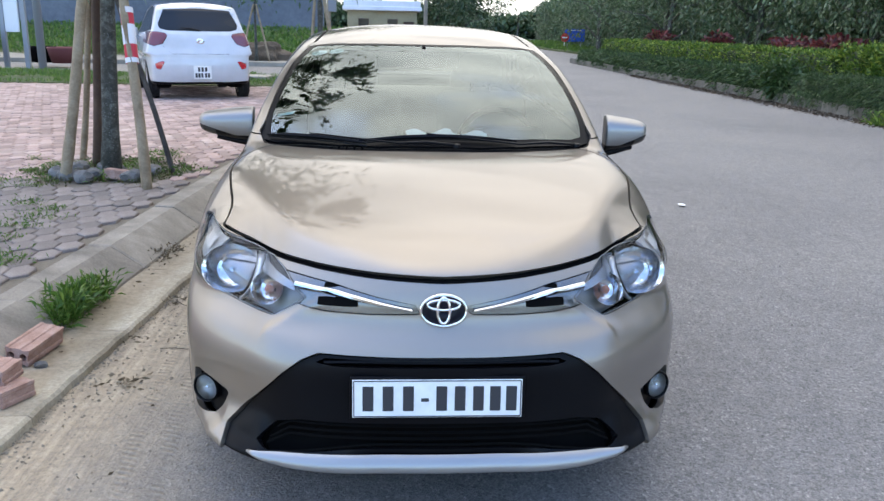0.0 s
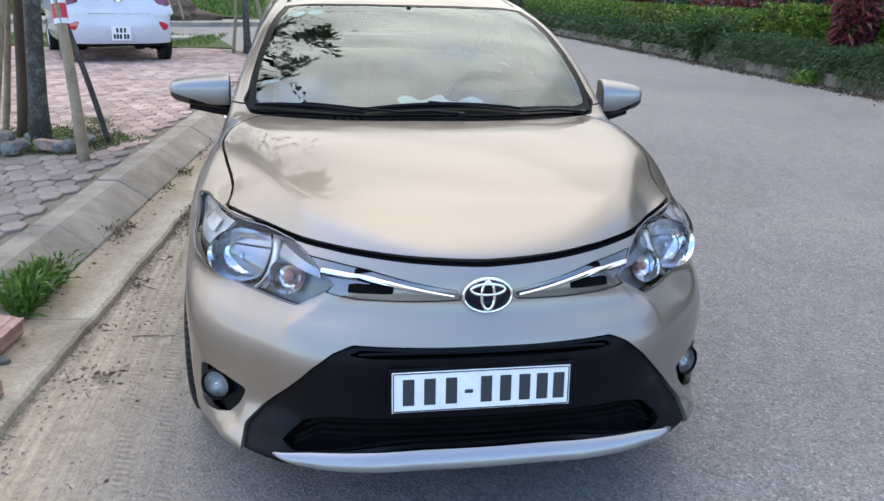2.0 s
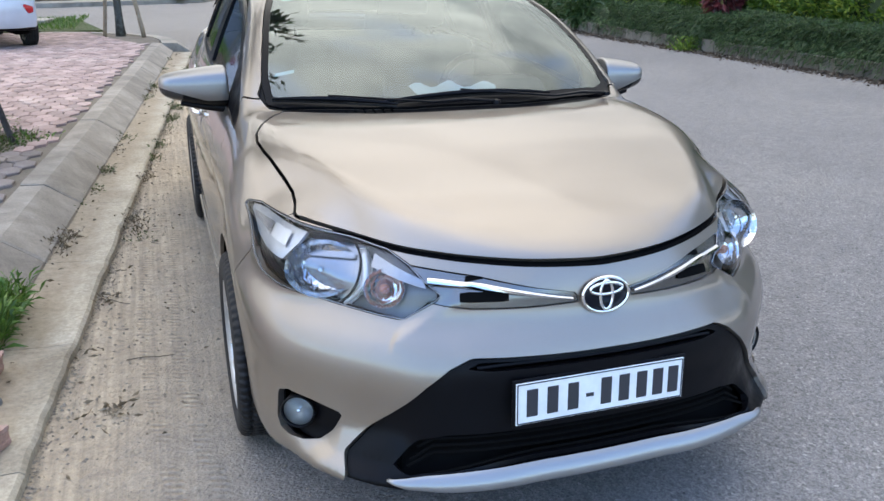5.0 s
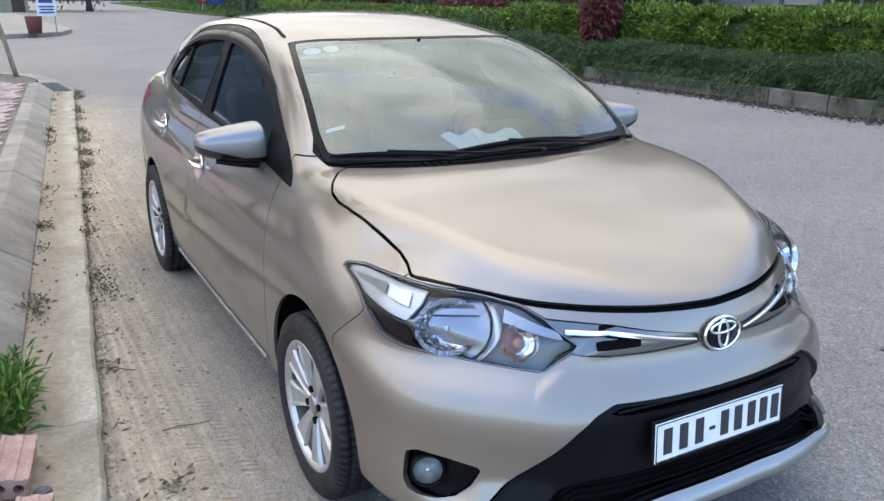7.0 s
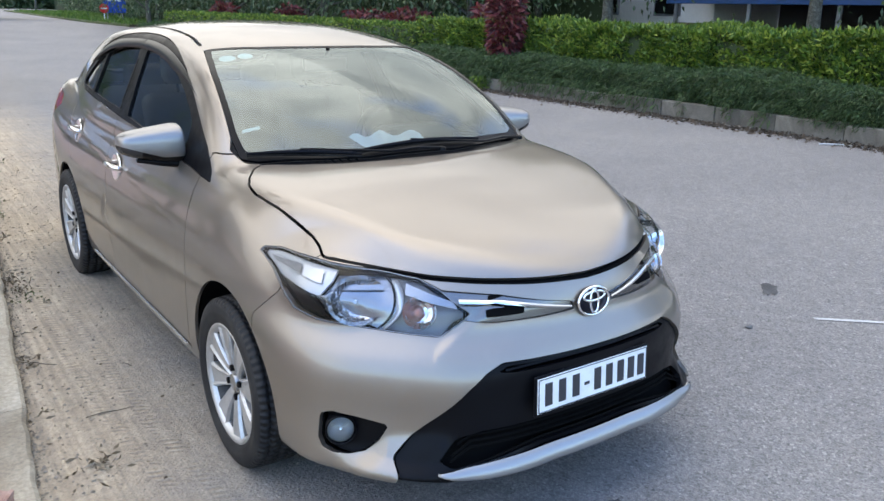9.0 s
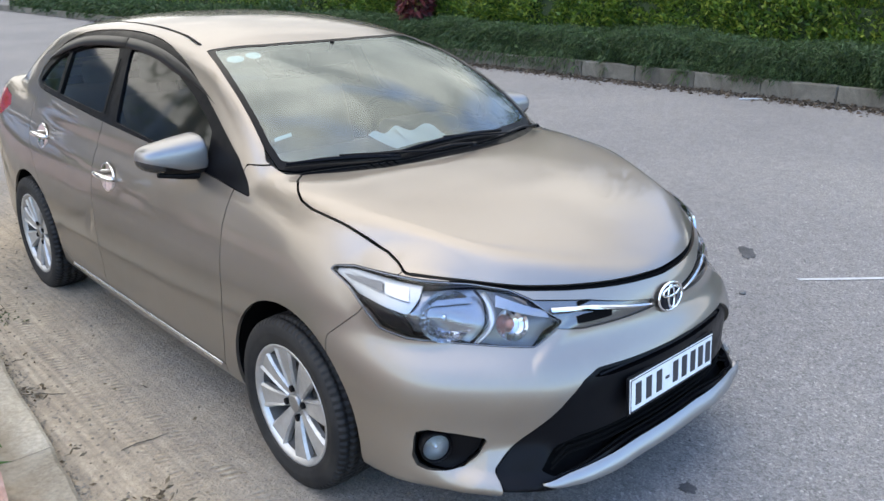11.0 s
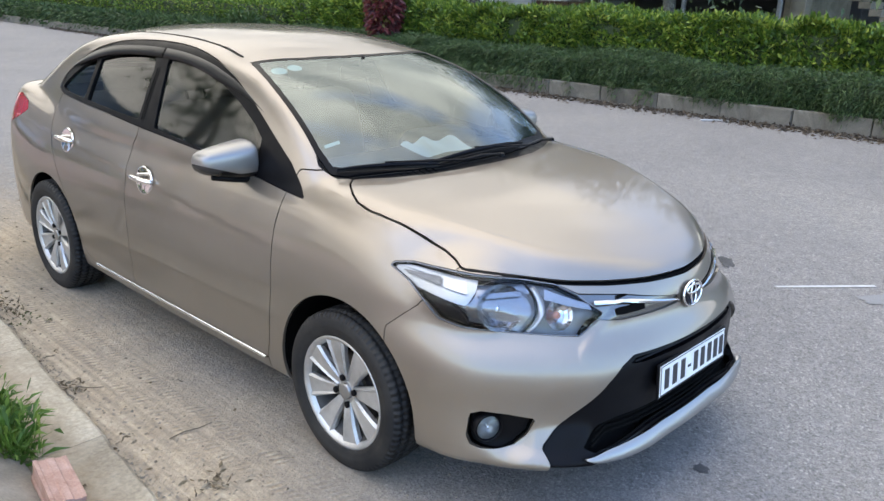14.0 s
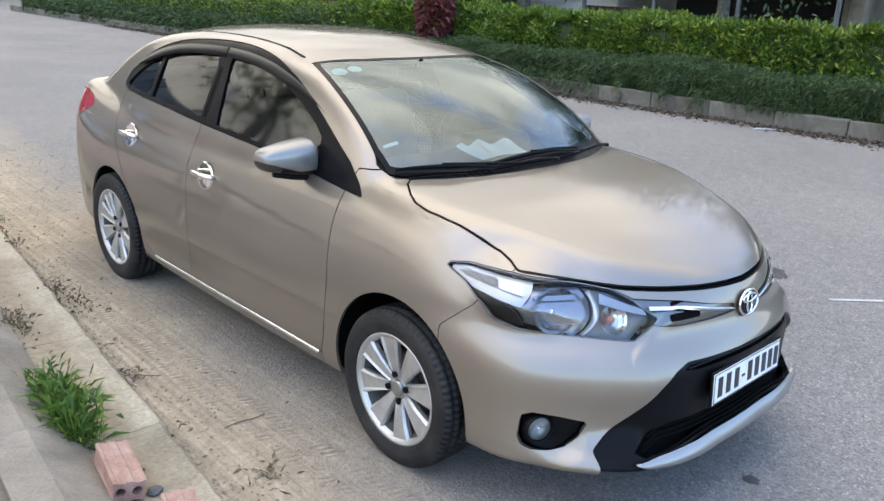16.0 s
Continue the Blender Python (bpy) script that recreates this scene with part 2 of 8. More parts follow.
# surroundings
def road_material():
    """Bleached asphalt with stone grain; drifts of sand along the gutter line."""
    m = material("asphalt", (0.2, 0.2, 0.2), 0.85)
    tc = node(m, "ShaderNodeTexCoord")
    broad = noise_tex(m, 0.35, 8, 0.65, distort=0.5)
    mid = noise_tex(m, 9, 6, 0.7)
    grit = node(m, "ShaderNodeTexVoronoi", s_Scale=95.0)
    link(m, tc.outputs["Object"], grit.inputs["Vector"])
    grit2 = node(m, "ShaderNodeTexVoronoi", s_Scale=240.0)
    link(m, tc.outputs["Object"], grit2.inputs["Vector"])
    base = ramp(m, broad.outputs["Fac"], [(0.3, (0.166, 0.158, 0.153)), (0.5, (0.196, 0.186, 0.178)), (0.7, (0.225, 0.212, 0.197))]).outputs[0]
    base = mix(m, 0.5, base, ramp(m, mid.outputs["Fac"], [(0.3, (0.38,) * 3), (0.7, (0.62,) * 3)]).outputs[0], "OVERLAY")
    stones = ramp(m, grit.outputs["Color"], [(0.0, (0.24,) * 3), (0.45, (0.49,) * 3), (0.8, (0.58, 0.57, 0.56)), (0.97, (0.92, 0.90, 0.87))]).outputs[0]
    base = mix(m, 0.85, base, stones, "OVERLAY")
    base = mix(m, 0.6, base, ramp(m, grit2.outputs["Color"], [(0.1, (0.2,) * 3), (0.9, (0.78,) * 3)]).outputs[0], "OVERLAY")
    # sand: more of it towards the gutter
    xyz = node(m, "ShaderNodeSeparateXYZ")
    link(m, tc.outputs["Object"], xyz.inputs[0])
    ky = node(m, "ShaderNodeMath", operation="MULTIPLY")
    link(m, xyz.outputs["Y"], ky.inputs[0])
    ky.inputs[1].default_value = -0.087
    off = node(m, "ShaderNodeMath", operation="ADD")
    link(m, xyz.outputs["X"], off.inputs[0])
    link(m, ky.outputs[0], off.inputs[1])
    wob = noise_tex(m, 1.6, 7, 0.7, distort=0.5)
    wm = node(m, "ShaderNodeMath", operation="MULTIPLY_ADD")
    link(m, wob.outputs["Fac"], wm.inputs[0])
    wm.inputs[1].default_value, wm.inputs[2].default_value = 0.9, 1.02
    dist = node(m, "ShaderNodeMath", operation="SUBTRACT")
    link(m, off.outputs[0], dist.inputs[0])
    link(m, wm.outputs[0], dist.inputs[1])
    near = node(m, "ShaderNodeMapRange")
    link(m, dist.outputs[0], near.inputs[0])
    for i, v in enumerate((-2.75, -1.95, 1.0, 0.0), 1):
        near.inputs[i].default_value = v
    sandn = noise_tex(m, 5, 8, 0.7)
    tracks = noise_tex(m, 1.0, 4, 0.6, stretch=(46, 0.9, 1))
    sand = ramp(m, sandn.outputs["Fac"], [(0.3, (0.375, 0.283, 0.184)), (0.55, (0.475, 0.372, 0.248)), (0.75, (0.555, 0.446, 0.308))]).outputs[0]
    sand = mix(m, 0.6, sand, ramp(m, tracks.outputs["Fac"], [(0.38, (0.34,) * 3), (0.62, (0.64,) * 3)]).outputs[0], "OVERLAY")
    # prints of tyre treads: rungs across two curving strips
    def calc(op, a, b=0.0, c=0.0):
        q = node(m, "ShaderNodeMath", operation=op)
        for i, v in enumerate((a, b, c)):
            if hasattr(v, "links"):
                link(m, v, q.inputs[i])
            else:
                q.inputs[i].default_value = v
        return q.outputs[0]
    bend = calc("SUBTRACT", xyz.outputs["Y"], 1.1)
    across = calc("ADD", calc("SUBTRACT", xyz.outputs["X"], calc("MULTIPLY", calc("MULTIPLY", bend, bend), 0.045)), 1.135)
    across = calc("MULTIPLY_ADD", noise_tex(m, 3, 3, 0.5).outputs["Fac"], 0.03, calc("SUBTRACT", across, 0.015))
    strip = calc("ABSOLUTE", calc("SUBTRACT", calc("ABSOLUTE", calc("SUBTRACT", across, 0.06)), 0.06))
    rung = calc("SINE", calc("MULTIPLY_ADD", across, 60.0, calc("MULTIPLY", xyz.outputs["Y"], 190.0)))
    worn = ramp(m, noise_tex(m, 7, 5, 0.7).outputs["Fac"], [(0.42, (0, 0, 0)), (0.56, (1, 1, 1))]).outputs[0]
    inside = node(m, "ShaderNodeMapRange")
    link(m, strip, inside.inputs[0])
    for i, v in enumerate((0.020, 0.034, 1.0, 0.0), 1):
        inside.inputs[i].default_value = v
    tread = calc("MULTIPLY_ADD", calc("MULTIPLY", calc("MULTIPLY", rung, inside.outputs[0]), worn), 0.5, 0.5)
    sand = mix(m, 0.8, sand, ramp(m, tread, [(0.0, (0.30,) * 3), (0.5, (0.5,) * 3), (1.0, (0.64,) * 3)]).outputs[0], "OVERLAY")
    clods = noise_tex(m, 26, 6, 0.75, distort=0.4)
    sand = mix(m, 0.7, sand, ramp(m, clods.outputs["Fac"], [(0.34, (0.28,) * 3), (0.5, (0.5,) * 3), (0.68, (0.64,) * 3)]).outputs[0], "OVERLAY")
    sand = mix(m, 0.18, sand, stones, "OVERLAY")
    # the side road beyond the kerb's end is swept clean
    swept = node(m, "ShaderNodeMapRange")
    link(m, xyz.outputs["Y"], swept.inputs[0])
    for i, v in enumerate((9.0, 13.0, 1.0, 0.12), 1):
        swept.inputs[i].default_value = v
    cover = node(m, "ShaderNodeMath", operation="MULTIPLY")
    link(m, near.outputs[0], cover.inputs[0])
    link(m, swept.outputs[0], cover.inputs[1])
    col = mix(m, cover.outputs[0], base, sand)
    # thin dust beyond it
    dust = node(m, "ShaderNodeMapRange")
    link(m, dist.outputs[0], dust.inputs[0])
    for i, v in enumerate((-2.4, -0.6, 0.3, 0.0), 1):
        dust.inputs[i].default_value = v
    col = mix(m, dust.outputs[0], col, (0.19, 0.175, 0.15))
    link(m, col, bsdf(m).inputs["Base Color"])
    b = bump_from(m, grit.outputs["Distance"], 0.65, 0.005)
    b2 = bump_from(m, clods.outputs["Fac"], 0.6, 0.016, b)
    b3 = bump_from(m, tread, 0.8, 0.008, b2)
    link(m, b3.outputs[0], bsdf(m).inputs["Normal"])
    return m


def leaf_material(name, stops, rough=0.5, through=0.25):
    m = material(name, stops[0][1], rough)
    g = node(m, "ShaderNodeNewGeometry")
    c = ramp(m, g.outputs["Random Per Island"], stops).outputs[0]
    link(m, c, bsdf(m).inputs["Base Color"])
    nt = m.node_tree
    tl, mx = nt.nodes.new("ShaderNodeBsdfTranslucent"), nt.nodes.new("ShaderNodeMixShader")
    link(m, c, tl.inputs[0])
    mx.inputs[0].default_value = through
    link(m, bsdf(m).outputs[0], mx.inputs[1])
    link(m, tl.outputs[0], mx.inputs[2])
    link(m, mx.outputs[0], nt.nodes["Material Output"].inputs[0])
    return m


ROAD = road_material()
CONCRETE = earthy("weathered_concrete", (0.202, 0.183, 0.147), (0.293, 0.262, 0.213), (0.383, 0.341, 0.275), 2.6, 70, 0.9, 0.35, 0.006, 0.06)
KERB_TOP = earthy("kerb_concrete", (0.172, 0.149, 0.120), (0.25, 0.218, 0.176), (0.35, 0.306, 0.25), 3.4, 80, 0.9, 0.35, 0.006, 0.08)
GUTTER = earthy("gutter_concrete", (0.225, 0.182, 0.125), (0.365, 0.312, 0.228), (0.47, 0.415, 0.322), 1.9, 55, 0.92, 0.5, 0.010, 0.07, 0.4)
gx = node(GUTTER, "ShaderNodeSeparateXYZ")
link(GUTTER, node(GUTTER, "ShaderNodeTexCoord").outputs["Object"], gx.inputs[0])
gk = node(GUTTER, "ShaderNodeMath", operation="MULTIPLY_ADD")
link(GUTTER, gx.outputs["Y"], gk.inputs[0])
gk.inputs[1].default_value = -0.087
link(GUTTER, gx.outputs["X"], gk.inputs[2])
gw = node(GUTTER, "ShaderNodeMath", operation="MULTIPLY_ADD")
link(GUTTER, noise_tex(GUTTER, 5, 7, 0.7, distort=0.5).outputs["Fac"], gw.inputs[0])
gw.inputs[1].default_value = 0.30
link(GUTTER, gk.outputs[0], gw.inputs[2])
silt = node(GUTTER, "ShaderNodeMapRange")
link(GUTTER, gw.outputs[0], silt.inputs[0])
for i, v in enumerate((-1.47, -1.38, 0.85, 0.0), 1):
    silt.inputs[i].default_value = v
earth_tone = ramp(GUTTER, noise_tex(GUTTER, 30, 6, 0.7).outputs["Fac"], [(0.3, (0.21, 0.160, 0.103)), (0.5, (0.295, 0.235, 0.160)), (0.7, (0.375, 0.308, 0.22))])
was = bsdf(GUTTER).inputs["Base Color"].links[0].from_socket
link(GUTTER, mix(GUTTER, silt.outputs[0], was, earth_tone.outputs[0]), bsdf(GUTTER).inputs["Base Color"])
PAVER = earthy("pink_paver", (0.150, 0.122, 0.107), (0.210, 0.175, 0.155), (0.272, 0.234, 0.212), 2.2, 90, 0.88, 0.3, 0.004, 0.12)
SAND_BED = earthy("paver_bed", (0.111, 0.091, 0.065), (0.156, 0.130, 0.098), (0.195, 0.163, 0.124), 3, 80, 0.95, 0.4)
GRASSY = earthy("short_grass_soil", (0.040, 0.060, 0.016), (0.068, 0.092, 0.028), (0.136, 0.124, 0.064), 1.4, 30, 0.95, 0.8, 0.05)
SOIL = earthy("brown_soil", (0.058, 0.042, 0.029), (0.098, 0.072, 0.049), (0.143, 0.111, 0.078), 2, 30, 0.95, 0.8, 0.04)
BRICK = earthy("fired_brick", (0.26, 0.145, 0.105), (0.37, 0.225, 0.175), (0.44, 0.30, 0.245), 14, 160, 0.9, 0.35, 0.003)
STONE = earthy("grey_stone", (0.078, 0.075, 0.072), (0.143, 0.137, 0.130), (0.221, 0.215, 0.202), 12, 120, 0.9, 0.4, 0.004, 0.1)
BARK = earthy("speckled_bark", (0.035, 0.036, 0.030), (0.066, 0.065, 0.053), (0.172, 0.179, 0.149), 16, 110, 0.95, 0.7, 0.01)
BAMBOO = earthy("dry_bamboo", (0.17, 0.120, 0.070), (0.27, 0.203, 0.128), (0.34, 0.275, 0.187), 5, 50, 0.8, 0.25, 0.003)
STICK_DARK = earthy("grey_stick", (0.033, 0.029, 0.026), (0.058, 0.052, 0.046), (0.098, 0.085, 0.072), 8, 60, 0.9, 0.4, 0.004)
ROAD_WHITE = earthy("worn_road_paint", (0.293, 0.293, 0.293), (0.429, 0.429, 0.423), (0.488, 0.488, 0.481), 18, 120, 0.8, 0.2, 0.002)
LEAF_HEDGE = leaf_material("hedge_leaf", [(0.0, (0.030, 0.075, 0.012)), (0.45, (0.080, 0.155, 0.020)), (0.8, (0.165, 0.250, 0.030)), (1.0, (0.36, 0.41, 0.075))], 0.45, 0.3)
LEAF_JUNIPER = leaf_material("feathery_dark_leaf", [(0.0, (0.014, 0.036, 0.010)), (0.5, (0.034, 0.072, 0.020)), (1.0, (0.085, 0.140, 0.045))], 0.6)
LEAF_BROWN = leaf_material("dark_fallen_leaf", [(0.0, (0.035, 0.026, 0.018)), (0.6, (0.075, 0.055, 0.038)), (0.93, (0.13, 0.10, 0.07)), (1.0, (0.32, 0.29, 0.24))], 0.9, 0.1)
LEAF_TREE = leaf_material("tree_leaf", [(0.0, (0.024, 0.055, 0.024)), (0.5, (0.059, 0.104, 0.046)), (0.85, (0.104, 0.160, 0.070)), (1.0, (0.209, 0.251, 0.154))], 0.32)
LEAF_YOUNG = leaf_material("young_tree_leaf", [(0.0, (0.024, 0.056, 0.016)), (0.6, (0.048, 0.096, 0.024)), (1.0, (0.088, 0.144, 0.040))], 0.4)
LEAF_RED = leaf_material("copper_red_leaf", [(0.0, (0.040, 0.012, 0.015)), (0.5, (0.125, 0.024, 0.030)), (0.9, (0.25, 0.060, 0.055)), (1.0, (0.12, 0.13, 0.04))], 0.4)
LEAF_WEED = leaf_material("weed_blade", [(0.0, (0.040, 0.096, 0.014)), (0.6, (0.080, 0.168, 0.024)), (1.0, (0.160, 0.240, 0.048))], 0.5, 0.35)
LEAF_GUTTER = leaf_material("dusty_gutter_weed", [(0.0, (0.085, 0.070, 0.036)), (0.45, (0.075, 0.088, 0.030)), (0.8, (0.080, 0.125, 0.032)), (1.0, (0.20, 0.17, 0.11))], 0.8, 0.2)
LEAF_DRY = leaf_material("dry_litter", [(0.0, (0.080, 0.056, 0.032)), (0.6, (0.160, 0.120, 0.072)), (1.0, (0.272, 0.232, 0.168))], 0.9, 0.1)
# near-black green: the shade deep between leaves, put into the colour
FOLIAGE_SHADE = material("hedge_shade", (0.022, 0.038, 0.012), 0.95)
WALL_GREY = earthy("grey_blue_sheet_wall", (0.083, 0.093, 0.113), (0.108, 0.123, 0.146), (0.135, 0.149, 0.172), 0.3, 4, 0.6, 0.1)
WALL_WHITE = earthy("white_render", (0.66, 0.68, 0.69), (0.77, 0.79, 0.80), (0.84, 0.85, 0.86), 0.5, 8, 0.8, 0.1)
WALL_YELLOW = earthy("yellow_render", (0.325, 0.273, 0.156), (0.377, 0.319, 0.189), (0.416, 0.358, 0.227), 0.5, 8, 0.8, 0.1)
BLUE_SHEET = material("blue_sheet", (0.03, 0.10, 0.30), 0.5)
SIGN_BLUE = material("sign_blue", (0.01, 0.075, 0.42), 0.4)
SIGN_RED = material("sign_red", (0.55, 0.02, 0.02), 0.4)
SIGN_WHITE = material("sign_white", (0.75, 0.76, 0.76), 0.5)
STEEL = material("painted_steel", (0.26, 0.28, 0.31), 0.45, 0.4)
DARK_WOOD = earthy("brown_boards", (0.052, 0.029, 0.019), (0.078, 0.046, 0.029), (0.104, 0.065, 0.042), 4, 40, 0.8, 0.3)
WHITE_PAINT = material("white_car_paint", (0.76, 0.78, 0.80), 0.3, Coat_Weight=1.0, Coat_Roughness=0.04)
wd = noise_tex(WHITE_PAINT, 3, 6, 0.6)
link(WHITE_PAINT, ramp(WHITE_PAINT, wd.outputs["Fac"], [(0.3, (0.50, 0.515, 0.54)), (0.6, (0.57, 0.585, 0.61))]).outputs[0], bsdf(WHITE_PAINT).inputs["Base Color"])
DARK_GLASS = material("dark_glass", (0.010, 0.012, 0.014), 0.08, Specular_IOR_Level=0.4)

spk = node(BARK, "ShaderNodeTexVoronoi", s_Scale=62.0)
stc = node(BARK, "ShaderNodeTexCoord")
link(BARK, stc.outputs["Object"], spk.inputs["Vector"])
spots_ = ramp(BARK, spk.outputs["Distance"], [(0.16, (1, 1, 1)), (0.30, (0, 0, 0))])
patch = ramp(BARK, noise_tex(BARK, 9, 5, 0.6).outputs["Fac"], [(0.40, (0, 0, 0)), (0.55, (1, 1, 1))])
was = bsdf(BARK).inputs["Base Color"].links[0].from_socket
link(BARK, mix(BARK, mix(BARK, 1.0, spots_.outputs[0], patch.outputs[0], "MULTIPLY"), was, (0.24, 0.25, 0.23)), bsdf(BARK).inputs["Base Color"])
# ---- car body shape: a smooth solid from few profile curves ----
def spline(xs, ys, flat=False):
    """A smooth curve through the points (straight on beyond the ends; level at the first point if flat)."""
    xs, ys = np.array(xs, float), np.array(ys, float)
    n, h = len(xs), np.diff(xs)
    a, b = np.zeros((n, n)), np.zeros(n)
    a[0, 0] = a[-1, -1] = 1
    if flat:
        a[0, 0], a[0, 1], b[0] = 2 * h[0], h[0], 6 * (ys[1] - ys[0]) / h[0]
    for i in range(1, n - 1):
        a[i, i - 1], a[i, i], a[i, i + 1] = h[i - 1], 2 * (h[i - 1] + h[i]), h[i]
        b[i] = 6 * ((ys[i + 1] - ys[i]) / h[i] - (ys[i] - ys[i - 1]) / h[i - 1])
    m = np.linalg.solve(a, b)
    s0 = (ys[1] - ys[0]) / h[0] - h[0] * (2 * m[0] + m[1]) / 6
    s1 = (ys[-1] - ys[-2]) / h[-1] + h[-1] * (m[-2] + 2 * m[-1]) / 6

    lo, step = xs[0] - 1.5, 0.0005
    x = np.arange(lo, xs[-1] + 1.5, step)
    i = np.clip(np.searchsorted(xs, x) - 1, 0, n - 2)
    q = np.clip(x, xs[0], xs[-1])
    p, r = xs[i + 1] - q, q - xs[i]
    table = (m[i] * p**3 + m[i + 1] * r**3) / (6 * h[i]) + (ys[i] / h[i] - m[i] * h[i] / 6) * p + (ys[i + 1] / h[i] - m[i + 1] * h[i] / 6) * r
    table += np.minimum(x - xs[0], 0) * s0 + np.maximum(x - xs[-1], 0) * s1
    last = len(table) - 2.001

    def at(x):
        k = np.clip((np.asarray(x, float) - lo) / step, 0, last)
        c = k.astype(np.int64)
        return table[c] + (table[c + 1] - table[c]) * (k - c)
    return at


def smax(a, b, k):
    h = np.maximum(k - np.abs(a - b), 0) / k
    return np.maximum(a, b) + h * h * h * k / 6


def smin(a, b, k):
    return -smax(-a, -b, k)


def bump(v, c, w):
    """A soft hump of height 1, w wide on each side of c."""
    q = np.clip(np.abs(v - c) / w, 0, 1)
    return (1 - q * q) ** 2


def ease(q):
    """0 to 1 with soft ends."""
    q = np.clip(q, 0, 1)
    return q * q * (3 - 2 * q)


PLAN_SIDE = spline([-0.9, -0.6, -0.3, 0.0, 0.5, 1.3, 2.3, 2.8, 3.2, 3.5], [0.80, 0.835, 0.852, 0.852, 0.848, 0.85, 0.848, 0.845, 0.825, 0.77])
TUCK = spline([0.15, 0.3, 0.45, 0.6, 0.72, 0.84, 0.95, 1.05, 1.15], [0.055, 0.016, 0.003, 0.0, 0.004, 0.024, 0.063, 0.113, 0.168])
NOSE = spline([0.0, 0.2, 0.3, 0.42, 0.5, 0.6, 0.7, 0.76, 0.82, 0.86, 0.9], [0.938, 0.93, 0.919, 0.89, 0.852, 0.765, 0.662, 0.588, 0.47, 0.31, 0.0], True)
NOSE_LEAN = spline([0.14, 0.22, 0.28, 0.42, 0.55, 0.63, 0.69, 0.75, 0.8, 0.86, 0.95, 1.1], [0.1, 0.035, 0.0, -0.003, 0.005, 0.065, 0.145, 0.175, 0.230, 0.305, 0.41, 0.62])
NOSE_WIDE = spline([0.0, 0.2, 0.37, 0.47, 0.66, 0.8, 0.95], [0.25, 0.34, 0.54, 0.66, 0.97, 1.03, 1.05], True)
TOP = spline([-1.0, -0.86, -0.75, -0.5, -0.2, 0.08, 0.35, 0.8, 1.6, 2.4, 2.8, 3.1, 3.35, 3.5], [0.795, 0.842, 0.885, 0.955, 1.012, 1.04, 1.047, 1.035, 1.03, 1.06, 1.095, 1.115, 1.11, 1.085])
CROWN = spline([-0.9, -0.4, -0.1, 0.27, 1.0, 2.6, 3.4], [0.16, 0.172, 0.128, 0.077, 0.06, 0.06, 0.08])
HOOD_ARCH = spline([0.0, 0.2, 0.35, 0.5, 0.6, 0.66, 0.71, 0.76, 0.82, 0.9], [0.0, 0.015, 0.04, 0.075, 0.11, 0.165, 0.28, 0.51, 0.93, 1.6], True)
ARCH = spline([0.0, 0.2, 0.35, 0.5, 0.6, 0.69, 0.78, 0.9], [0.0, 0.015, 0.06, 0.19, 0.40, 0.70, 1.02, 1.3], True)
FLOOR = spline([-1.0, -0.5, 0.4, 2.0, 2.9, 3.5], [0.26, 0.245, 0.215, 0.215, 0.24, 0.29])
TAIL = spline([0.0, 0.3, 0.5, 0.62, 0.7, 0.76, 0.8, 0.84, 0.88], [3.48, 3.465, 3.425, 3.375, 3.325, 3.265, 3.19, 2.95, 2.5], True)
TAIL_LEAN = spline([0.15, 0.35, 0.6, 0.8, 1.0, 1.1], [0.12, 0.03, 0.0, 0.02, 0.07, 0.11])
SCREEN = spline([0.85, 1.02, 1.165, 1.315, 1.41, 1.445, 1.475, 1.55], [-0.18, 0.06, 0.25, 0.555, 0.83, 0.95, 1.07, 1.4])
ROOF = spline([0.8, 1.1, 1.3, 1.6, 2.0, 2.3, 2.6], [1.415, 1.468, 1.492, 1.505, 1.498, 1.472, 1.42])
BACK = spline([0.9, 1.1, 1.25, 1.36, 1.42, 1.48], [3.47, 3.15, 2.87, 2.63, 2.47, 2.25])
CABIN_SIDE = spline([0.1, 0.5, 1.0, 1.6, 2.2, 2.6, 3.0, 3.3], [0.745, 0.772, 0.79, 0.795, 0.785, 0.752, 0.70, 0.65])


